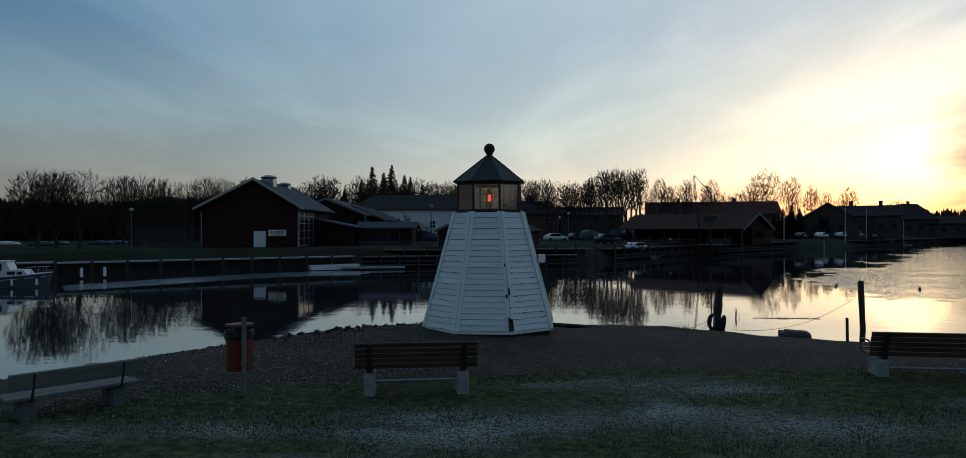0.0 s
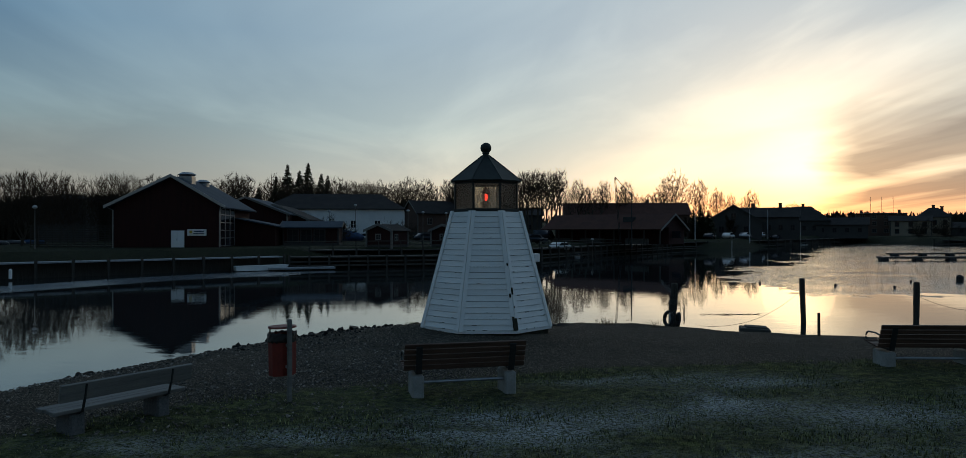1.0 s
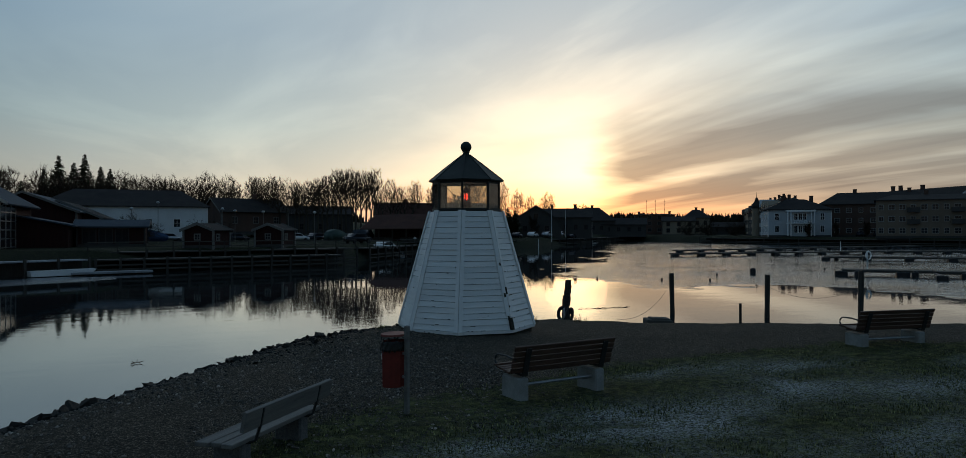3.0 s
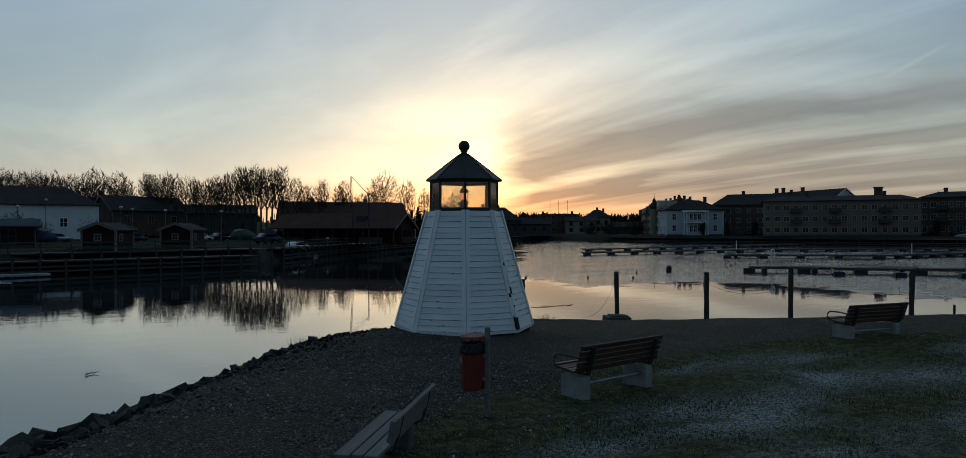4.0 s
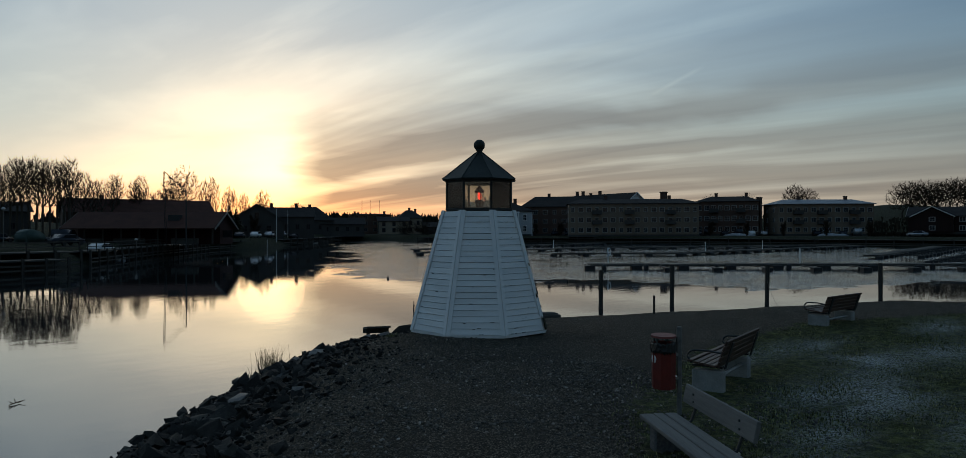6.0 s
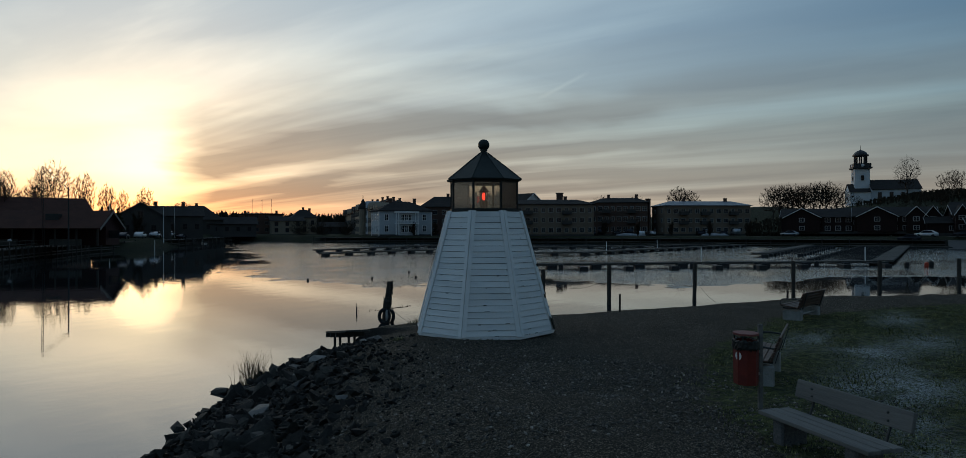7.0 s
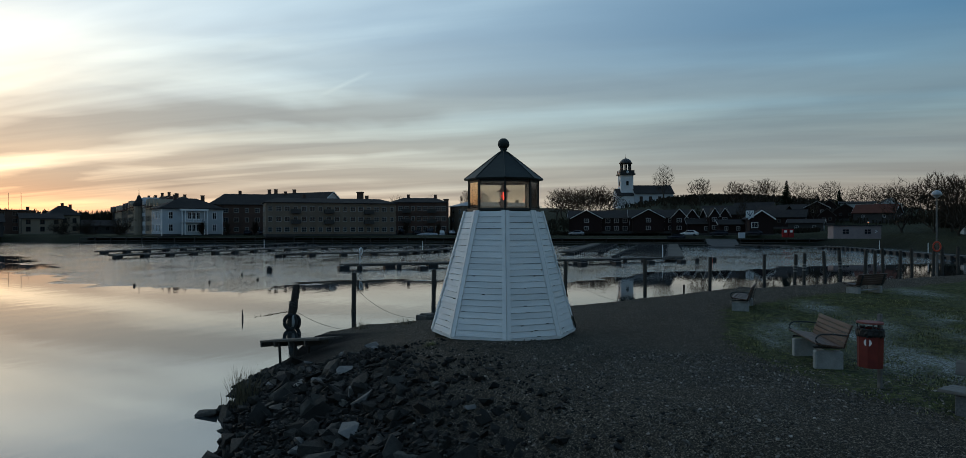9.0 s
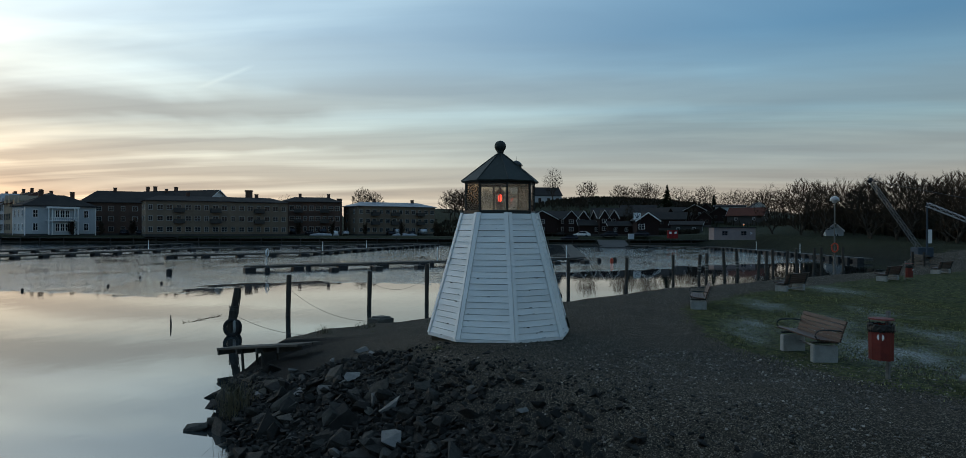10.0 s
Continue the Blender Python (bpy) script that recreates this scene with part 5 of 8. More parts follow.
def pontoon_stand(x, y, buoy=True):
    t = thing("lifebuoy_stand", pose(x, y, WATER_Z + 0.5), "pale stand with a life buoy on the pontoon", "stand", "pontoon stands")
    bm = bmesh.new()
    rod(bm, (0, 0, 0), (0, 0, 1.5), 0.06, 0.05, 8)
    part("pole", bm, M["white_paint"], t)
    if buoy:
        bm = bmesh.new()
        tube(bm, [(0.3 * math.cos(2 * math.pi * i / 16), -0.1, 1.2 + 0.36 * math.sin(2 * math.pi * i / 16)) for i in range(17)], 0.06, 6)
        part("life_buoy", bm, M["white_paint"], t, "pale ring buoy", True)


for x, y, f in ((48, 28, True), (61, 14, False), (73, 0, False), (92, 39, False), (112, 38, False), (95, 71, False), (98.3, -35.2, False), (116.3, -33.0, False)):
    pontoon_stand(x, y, f)


# ---- boats ----
def cabin_boat(m):
    t = thing("motor_boat", m, "moored motor boat with dark hull and white cabin", "boat")
    bm = bmesh.new()
    secs = []
    for f in (0, 0.25, 0.5, 0.7, 0.85, 0.95, 1.0):
        x = -4.2 + 8.6 * f
        w = 1.5 * (1 - max(0, (f - 0.5) / 0.5) ** 2.2) + 0.03
        s = 1.0 + 0.45 * f ** 2
        secs.append([(x - 0.25 * f, -w * 0.72, -0.3), (x, -w, s), (x, w, s), (x - 0.25 * f, w * 0.72, -0.3)])
    rings = [[bm.verts.new(p) for p in s] for s in secs]
    for a, b in zip(rings, rings[1:]):
        for i in range(4):
            bm.faces.new((a[i], a[(i + 1) % 4], b[(i + 1) % 4], b[i]))
    bm.faces.new(rings[0])
    bm.faces.new(rings[-1][::-1])
    part("hull", bm, M["hull_dark"], t, "dark grey hull")
    for side in (-1, 1):
        bm = bmesh.new()
        tube(bm, [(s[1][0], side * s[1][1], s[1][2] + 0.02) for s in secs], 0.06, 6)
        part("rubbing_strake", bm, M["white_paint"], t)
        bm = bmesh.new()
        tube(bm, [(s[1][0] - 0.08, side * (s[1][1] * 0.93 + 0.02), s[1][2] - 0.34) for s in secs], 0.035, 6)
        part("lower_strake", bm, M["white_paint"], t)
    bm = bmesh.new()
    prism(bm, [(-2.2, 1.0), (2.6, 1.15), (2.1, 1.75), (0.9, 1.78), (0.55, 2.6), (-2.4, 2.55)], -1.05, 1.05)
    part("cabin", bm, M["hull"], t, "white cabin")
    bm = bmesh.new()
    box(bm, (-0.95, 0, 2.63), (3.3, 2.3, 0.1), bevel=0.03)
    part("cabin_roof", bm, M["hull"], t)
    for x, z, w, h in ((-2.0, 2.0, 0.62, 0.8), (-1.22, 2.0, 0.66, 0.8), (-0.28, 2.06, 0.95, 0.7), (1.0, 1.46, 0.7, 0.34), (1.75, 1.44, 0.5, 0.30)):
        for side in (-1, 1):
            bm = bmesh.new()
            box(bm, (x, side * 1.06, z), (w, 0.03, h), bevel=0.01)
            part("cabin_window", bm, M["window_glass"], t)
    for side in (-1, 1):
        bm = bmesh.new()
        tube(bm, [(1.6, side * 1.35, 1.95), (2.8, side * 1.0, 2.0), (3.9, side * 0.4, 2.05), (4.2, 0, 2.05)], 0.025, 6)
        for x, y in ((1.7, 1.33), (2.8, 1.0), (3.7, 0.5)):
            rod(bm, (x, side * y, 1.2), (x, side * y, 1.98), 0.02, 0.02, 6)
        part("bow_rail", bm, M["steel"], t)
    for x in (-1.5, 1.2, 3.2):
        bm = bmesh.new()
        rod(bm, (x, -1.5 + max(0, x - 1) * 0.3, 0.25), (x, -1.5 + max(0, x - 1) * 0.3, 0.85), 0.11, 0.11, 10)
        part("fender", bm, M["white_paint"], t, "white hanging fender")
    bm = bmesh.new()
    rod(bm, (-1.4, 0, 2.65), (-1.4, 0, 3.3), 0.025, 0.02, 6)
    box(bm, (-1.3, 0, 3.0), (0.5, 0.06, 0.06))
    part("mast", bm, M["steel"], t)


cabin_boat(pose(-34.6, 32.2, WATER_Z, 0, 0, 16) @ Matrix.Scale(0.70, 4))
bm = bmesh.new()
prism(bm, [(-2.4, 0.0), (2.2, 0.0), (2.7, 0.5), (-2.5, 0.45)], -0.8, 0.8)
solid("rowing_boat", bm, M["hull"], "small pale rowing boat at a mooring stage", "boat", m=pose(-16.5, 54.6, WATER_Z + 0.05, 0, 0, 28))
bm = bmesh.new()
box(bm, (0, 0, 0.2), (6.5, 1.1, 0.2), bevel=0.03)
solid("floating_stage", bm, M["snow_plank"], "frosted low floating stage by the quay", "stage", m=pose(-12.5, 55.2, WATER_Z, 0, 0, 14))
for x, y in ((-34.4, 41.2), (-33.0, 42.2)):
    bm = bmesh.new()
    rod(bm, (0, 0, -0.1), (0, 0, 0.55), 0.12, 0.12, 12)
    ball(bm, (0, 0, 0.55), 0.12, 12, 6)
    solid("hanging_fender", bm, M["white_paint"], "white fender hanging on the timber quay", "fender", "quay fenders", m=pose(x, y, WATER_Z + 0.25))


# ---- buildings ----
def frame_mesh(w, h, frame="white_paint", bars=(1, 1), depth=0.10):
    """The frame and glazing bars of a window as one piece in the xz plane, looking along -y."""
    def cuts(size, n, edge, bar):
        c = [-size / 2 - edge / 2, -size / 2 + edge / 2]
        for i in range(1, n + 1):
            m = -size / 2 + i * size / (n + 1)
            c += [m - bar / 2, m + bar / 2]
        return c + [size / 2 - edge / 2, size / 2 + edge / 2]

    xs, zs = cuts(w, bars[0], 0.12, 0.06), cuts(h, bars[1], 0.12, 0.05)
    bm = bmesh.new()
    v = [[bm.verts.new((x, -depth / 2, z)) for x in xs] for z in zs]
    faces = [bm.faces.new((v[j][i], v[j][i + 1], v[j + 1][i + 1], v[j + 1][i])) for j in range(len(zs) - 1) for i in range(len(xs) - 1) if not (i % 2 and j % 2)]
    ex = bmesh.ops.extrude_face_region(bm, geom=faces)
    bmesh.ops.translate(bm, vec=(0, depth, 0), verts=[g for g in ex["geom"] if isinstance(g, bmesh.types.BMVert)])
    return mesh_of("window", bm, M[frame])


def pane_mesh(w, h):
    bm = bmesh.new()
    box(bm, (0, 0.02, 0), (w, 0.02, h))
    return mesh_of("pane", bm, M["window_glass"])


WINDOWS, HOUSES = {}, []


def add_window(name, t, m, w, h, frame="white_paint", bars=(1, 1)):
    """A window part with its pane."""
    key = (w, h, frame, bars)
    if key not in WINDOWS:
        WINDOWS[key] = (frame_mesh(w, h, frame, bars), pane_mesh(w, h))
    ob = part(name, WINDOWS[key][0], None, t, m=m)
    part("pane", WINDOWS[key][1], None, ob)
    return ob


def gable_house(name, m, L, W, wall, rise, wallmat, roofmat, label, group="", category="house", over=0.5, trim="white_paint", windows=(), gable_windows=(), chimneys=(), hip=0.0, doors=(), base="grey_wall", corner=True, thick=0.16):
    """A house with its ridge along x, its front on -y. windows: (x, z, w, h); on the front and, mirrored, the back."""
    t = thing(name, m, label, category, group)
    HOUSES.append(t)
    bm = bmesh.new()
    if hip:
        box(bm, (0, 0, wall / 2), (L, W, wall))
    else:
        a = [bm.verts.new((-L / 2, y, z)) for y, z in ((-W / 2, 0), (W / 2, 0), (W / 2, wall), (0, wall + rise), (-W / 2, wall))]
        b = [bm.verts.new((L / 2, y, z)) for y, z in ((-W / 2, 0), (W / 2, 0), (W / 2, wall), (0, wall + rise), (-W / 2, wall))]
        bm.faces.new(a)
        bm.faces.new(b[::-1])
        for i in range(5):
            bm.faces.new((a[i], b[i], b[(i + 1) % 5], a[(i + 1) % 5]))
    part("wall", bm, M[wallmat], t)
    bm = bmesh.new()
    box(bm, (0, 0, 0.1), (L + 0.12, W + 0.12, 0.7))
    part("plinth", bm, M[base], t)
    k = rise / (W / 2)
    ex, ey, ez = L / 2 + over, W / 2 + over, wall - over * k
    if hip:
        bm = bmesh.new()
        r = L / 2 - hip
        lo = [bm.verts.new(p) for p in ((-ex, -ey, wall), (ex, -ey, wall), (ex, ey, wall), (-ex, ey, wall))]
        up = [bm.verts.new(p) for p in ((-ex, -ey, wall + thick), (ex, -ey, wall + thick), (ex, ey, wall + thick), (-ex, ey, wall + thick))]
        r0, r1 = bm.verts.new((-r, 0, wall + rise)), bm.verts.new((r, 0, wall + rise))
        bm.faces.new(lo[::-1])
        for i in range(4):
            bm.faces.new((lo[i], lo[(i + 1) % 4], up[(i + 1) % 4], up[i]))
        bm.faces.new((up[0], up[1], r1, r0))
        bm.faces.new((up[2], up[3], r0, r1))
        bm.faces.new((up[1], up[2], r1))
        bm.faces.new((up[3], up[0], r0))
        part("roof", bm, M[roofmat], t)
    else:
        for s in (-1, 1):
            bm = bmesh.new()
            e0, e1 = (-ex, s * ey, ez), (ex, s * ey, ez)
            r0, r1 = (-ex, 0, wall + rise), (ex, 0, wall + rise)
            slab(bm, *((e0, e1, r1, r0) if s < 0 else (e1, e0, r0, r1)), thick)
            part("roof", bm, M[roofmat], t)
        if trim:
            for s in (-1, 1):
                for q in (-1, 1):
                    bm = bmesh.new()
                    a, b = Vector((s * (ex + 0.02), q * ey, ez - 0.12)), Vector((s * (ex + 0.02), 0, wall + rise - 0.12))
                    up = Vector((0, 0, 0.32))
                    slab(bm, *((a, b, b + up, a + up)), 0.05 * (1 if s * q < 0 else -1))
                    part("barge_board", bm, M[trim], t)
    if corner and trim:
        for x in (-L / 2, L / 2):
            for y in (-W / 2, W / 2):
                bm = bmesh.new()
                box(bm, (x, y, wall / 2), (0.2, 0.2, wall - 0.06))
                part("corner_board", bm, M[trim], t)
    for spec, turn in ((windows, 0), (gable_windows, 1)):
        for x, z, w, h in spec:
            bars = (1, 1) if h < 2 else (1, 2)
            if turn:
                for q in (-1, 1):
                    add_window("window", t, Matrix.Rotation(radians(90 * q), 4, "Z") @ pose(x * q, -L / 2 - 0.04, z), w, h, trim or "white_paint", bars)
            else:
                for q in (0, 180):
                    add_window("window", t, Matrix.Rotation(radians(q), 4, "Z") @ pose(x, -W / 2 - 0.04, z), w, h, trim or "white_paint", bars)
    for x, w, h in doors:
        bm = bmesh.new()
        box(bm, (x, -W / 2 - 0.05, h / 2 + 0.02), (w, 0.1, h))
        part("door", bm, M["white_paint"], t)
    for x, y, h in chimneys:
        bm = bmesh.new()
        box(bm, (x, y, wall + rise * (1 - abs(y) / (W / 2)) + h / 2 - 0.5), (0.9, 0.7, h + 1.0))
        box(bm, (x, y, wall + rise * (1 - abs(y) / (W / 2)) + h), (1.05, 0.85, 0.15))
        part("chimney", bm, M["brick_dark"], t)
    return t


# the red boat hall, its gable to the water
def red_hall():
    """Gable front on -y at the thing's origin, ridge running back along +y."""
    t = thing("red_boat_hall", pose(-29.2, 66.6, 0.55), "large dark red boarded hall with pale metal roof", "hall")
    W, D, wall, peak = 11.4, 15.5, 5.2, 8.3
    out = [(-W / 2, 0), (W / 2, 0), (W / 2, wall), (0.6, peak), (-W / 2, wall)]
    bm = bmesh.new()
    prism(bm, out, 0, D)
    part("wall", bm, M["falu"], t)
    for s in (-1, 1):
        bm = bmesh.new()
        e = Vector((s * (W / 2 + 0.9), 0, wall - 0.9 * (peak - wall) / (W / 2)))
        r = Vector((0.6, 0, peak))
        y0, y1 = Vector((0, -0.7, 0.05)), Vector((0, D + 0.5, 0.05))
        slab(bm, *((e + y0, e + y1, r + y1, r + y0) if s < 0 else (e + y1, e + y0, r + y0, r + y1)), 0.18)
        part("roof", bm, M["metal_blue"], t, "pale blue-grey sheet roof")
        bm = bmesh.new()
        up = Vector((0, 0, 0.34))
        a, b = e + Vector((0, -0.73, -0.12)), r + Vector((0, -0.73, -0.12))
        slab(bm, a, b, b + up, a + up, 0.05 * s)
        part("barge_board", bm, M["steel"], t, "pale metal verge")
        bm = bmesh.new()
        x = s * (W / 2 + 0.1)
        tube(bm, [(x + s * 0.6, -0.3, wall - 0.45), (x, -0.12, wall - 0.8), (x, -0.12, 0.1)], 0.06, 6)
        part("downpipe", bm, M["steel"], t)
    bm = bmesh.new()
    for x in (-0.36, 0.36):
        box(bm, (1.2 + x, -0.05, 1.07), (0.71, 0.1, 2.1), bevel=0.01)
    door = part("door", bm, M["white_paint"], t, "white double door")
    bm = bmesh.new()
    rod(bm, (1.13, -0.13, 1.0), (1.13, -0.13, 1.2), 0.03, 0.03, 6)
    part("handle", bm, M["dark_metal"], door)
    bm = bmesh.new()
    box(bm, (3.3, -0.05, 1.9), (2.1, 0.08, 0.75), bevel=0.01)
    sign = part("sign", bm, M["white_paint"], t, "white sign board with unreadable print")
    for x, z, w, h, mt in ((2.65, 1.95, 0.32, 0.32, "sign_yellow"), (3.55, 2.02, 1.1, 0.14, "sign_ink"), (3.5, 1.78, 1.2, 0.1, "sign_ink"), (3.3, 1.62, 1.6, 0.05, "sign_yellow")):
        bm = bmesh.new()
        box(bm, (x, -0.10, z), (w, 0.02, h))
        part("print_bar", bm, M[mt], sign)
    for y, z, s in ((4.0, peak - 0.75, 1.0), (10.5, peak - 1.2, 0.85)):
        bm = bmesh.new()
        box(bm, (1.0, y, z + 0.4), (1.5 * s, 1.5 * s, 1.3))
        rod(bm, (1.0, y, z + 1.0), (1.0, y, z + 1.25), 0.7 * s, 1.05 * s, 14)
        rod(bm, (1.0, y, z + 1.25), (1.0, y, z + 1.5), 1.05 * s, 0.6 * s, 14)
        part("roof_vent", bm, M["steel"], t, "round pale roof ventilator")
    # lean-to on the right-hand wall
    bm = bmesh.new()
    prism(bm, [(W / 2 - 0.1, 0.0), (10.6, 0.0), (10.6, 2.6), (W / 2 - 0.1, 3.6)], 7.4, 15.0)
    part("lean_to_wall", bm, M["falu"], t)
    bm = bmesh.new()
    slab(bm, (W / 2, 6.9, 3.62), (11.4, 6.9, 2.5), (11.4, 15.4, 2.5), (W / 2, 15.4, 3.62), 0.14)
    part("lean_to_roof", bm, M["metal_blue"], t, "pale sheet-metal lean-to roof")
    # glazed stair front on the right-hand wall, near the corner
    for i in range(3):
        for j in range(5):
            bm = bmesh.new()
            box(bm, (W / 2 + 0.06, 1.4 + 2.2 * i, 0.8 + 0.9 * j), (0.05, 2.1, 0.82))
            part("pane", bm, M["window_glass"], t)
    bm = bmesh.new()
    for i in range(4):
        box(bm, (W / 2 + 0.09, 0.3 + 2.2 * i, 2.55), (0.09, 0.16, 4.6))
    for j in range(6):
        box(bm, (W / 2 + 0.085, 3.6, 0.35 + 0.9 * j), (0.07, 6.75, 0.09))
    part("glazing_frame", bm, M["steel"], t)


red_hall()
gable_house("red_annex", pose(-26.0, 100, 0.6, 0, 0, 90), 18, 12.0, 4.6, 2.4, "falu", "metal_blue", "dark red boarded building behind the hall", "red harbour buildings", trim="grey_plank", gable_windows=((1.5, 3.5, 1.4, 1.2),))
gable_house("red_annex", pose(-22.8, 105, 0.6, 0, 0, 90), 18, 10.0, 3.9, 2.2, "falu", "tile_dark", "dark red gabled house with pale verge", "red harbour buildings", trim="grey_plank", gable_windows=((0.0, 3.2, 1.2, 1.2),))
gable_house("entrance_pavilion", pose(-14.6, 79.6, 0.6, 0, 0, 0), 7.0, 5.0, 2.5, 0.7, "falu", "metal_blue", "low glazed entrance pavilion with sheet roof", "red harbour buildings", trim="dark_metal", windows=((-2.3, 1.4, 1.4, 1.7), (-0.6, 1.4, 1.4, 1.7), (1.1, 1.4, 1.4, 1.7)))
gable_house("harbour_house", pose(-63.7, 118.8, 0.6, 0, 0, 8), 8, 8, 7.6, 1.2, "grey_wall", "tile_dark", "dark house behind the bare trees", "harbour houses", trim="grey_wall", hip=3, windows=((-2, 5, 1.1, 1.3), (2, 5, 1.1, 1.3)))
# trellis fence beside the hall
t = thing("trellis_fence", pose(-39.5, 67.6, 0.55), "tall dark trellis fence beside the red hall", "fence")
for i in range(13):
    bm = bmesh.new()
    box(bm, (-4.8 + 0.8 * i, 0, 1.35), (0.1, 0.1, 2.7))
    part("post", bm, M["post"], t)
for j in range(10):
    bm = bmesh.new()
    box(bm, (0, -0.07, 0.3 + 0.26 * j), (9.6, 0.03, 0.12))
    part("slat", bm, M["post"], t)


def red_hut(m):
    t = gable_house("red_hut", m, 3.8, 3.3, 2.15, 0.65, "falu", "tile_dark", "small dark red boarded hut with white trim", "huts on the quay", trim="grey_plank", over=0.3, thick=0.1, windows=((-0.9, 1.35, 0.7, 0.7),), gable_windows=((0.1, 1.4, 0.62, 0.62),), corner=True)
    return t


red_hut(pose(-4.4, 67.2, 0.53, 0, 0, 62))
red_hut(pose(3.2, 71.0, 0.53, 0, 0, 62))
# white warehouse with a wide dark roof
gable_house("warehouse", pose(-17.5, 141, 0.6, 0, 0, 0), 29, 14, 6.6, 3.6, "white_wall", "tile_dark", "long white rendered warehouse with dark hipped roof", category="warehouse", hip=5, windows=((-9, 3.5, 1.2, 1.6), (-3, 3.5, 1.2, 1.6), (4, 3.5, 1.2, 1.6), (9, 3.5, 1.2, 1.6)))
gable_house("harbour_house", pose(6, 158, 2, 0, 0, 20), 16, 10, 5, 3.0, "brick_dark", "tile_dark", "dark brick harbour house behind the tree row", "harbour houses", trim="grey_plank", windows=((-5, 3, 1.2, 1.5), (0, 3, 1.2, 1.5), (5, 3, 1.2, 1.5)), chimneys=((2, 0, 1.2),))


# the long market hall with open side
def market_hall():
    t = thing("market_hall", pose(33.4, 102.9, 0.45, 0, 0, -46), "long low hall with reddish tiled roof and open side", "hall")
    L, W, wall, rise = 22.0, 9.0, 2.75, 2.2
    bm = bmesh.new()
    box(bm, (0, 1.6, wall / 2), (L, W - 3.2, wall))
    part("wall", bm, M["falu"], t)
    for s in (-1, 1):
        bm = bmesh.new()
        k = rise / (W / 2)
        e0, e1 = Vector((-L / 2 - 0.6, s * (W / 2 + 0.8), wall - 0.8 * k)), Vector((L / 2 + 0.6, s * (W / 2 + 0.8), wall - 0.8 * k))
        r0, r1 = Vector((-L / 2 - 0.6, 0, wall + rise)), Vector((L / 2 + 0.6, 0, wall + rise))
        slab(bm, *((e0, e1, r1, r0) if s < 0 else (e1, e0, r0, r1)), 0.16)
        part("roof", bm, M["tile_red"], t, "dull red tiled roof")
        for q in (-1, 1):
            bm = bmesh.new()
            a, b = (e1, r1) if q > 0 else (e0, r0)
            a, b = a + Vector((q * 0.03, 0, -0.2)), b + Vector((q * 0.03, 0, -0.2))
            up = Vector((0, 0, 0.34))
            slab(bm, a, b, b + up, a + up, 0.06 * (1 if s * q < 0 else -1))
            part("barge_board", bm, M["grey_plank"], t)
    for x in (-L / 2, L / 2):
        bm = bmesh.new()
        a = [(-W / 2, wall), (W / 2, wall), (0, wall + rise)]
        v = [bm.verts.new((x, y, z)) for y, z in a] + [bm.verts.new((x + 0.15 * (1 if x < 0 else -1), y, z)) for y, z in a]
        bm.faces.new(v[:3])
        bm.faces.new(v[3:][::-1])
        for i in range(3):
            bm.faces.new((v[i], v[(i + 1) % 3], v[3 + (i + 1) % 3], v[3 + i]))
        part("gable", bm, M["falu"], t)
    for i in range(9):
        bm = bmesh.new()
        box(bm, (-L / 2 + i * L / 8, -W / 2, wall / 2), (0.2, 0.2, wall))
        part("post", bm, M["post"], t)
    for i in range(8):
        bm = bmesh.new()
        box(bm, (-L / 2 + 1.5 + i * 3, -0.05, 1.6), (1.9, 0.1, 1.1))
        part("window", bm, M["window_glass"], t)
    for x, w in ((-8, 3.5), (-2, 4.5), (6.5, 4.0)):
        bm = bmesh.new()
        box(bm, (x, -W / 2 + 0.9, 0.5), (w, 0.7, 0.9), bevel=0.03)
        part("counter", bm, M["old_wood"], t)
    bm = bmesh.new()
    box(bm, (4.5, -2.4, wall + 1.35), (1.7, 1.2, 0.9))
    part("roof_hatch", bm, M["dark_metal"], t)


market_hall()
gable_house("long_house", pose(55.9, 168.3, 0.6, 0, 0, -11), 32, 12, 6.4, 3.1, "brick_dark", "tile_red", "long dark brick house behind the hall", "harbour houses", trim="grey_plank", windows=tuple((-15 + 5 * i, 3.5, 1.3, 1.5) for i in range(7)), chimneys=((-8, 0, 1.0), (6, 0, 1.0)))
gable_house("gabled_house", pose(84.9, 164.1, 0.6, 0, 0, 62), 14, 13.5, 4.6, 4.2, "grey_wall", "tile_dark", "grey gabled house by the quay", "harbour houses", trim="grey_wall", gable_windows=((-3, 2.5, 1.2, 1.6), (0, 2.5, 1.2, 1.6), (3, 2.5, 1.2, 1.6), (0, 6, 1.2, 1.4)), windows=((-4, 2.5, 1.2, 1.6), (0, 2.5, 1.2, 1.6), (4, 2.5, 1.2, 1.6)))
gable_house("gabled_house", pose(99.3, 173.2, 0.6, 0, 0, -28), 15, 11, 6.0, 2.6, "grey_wall", "tile_dark", "grey house with chimneys near the quay", "harbour houses", trim="grey_wall", windows=tuple((-6 + 3 * i, 3, 1.1, 1.5) for i in range(5)), chimneys=((-4, 0, 1.3), (3, 0, 1.3)))
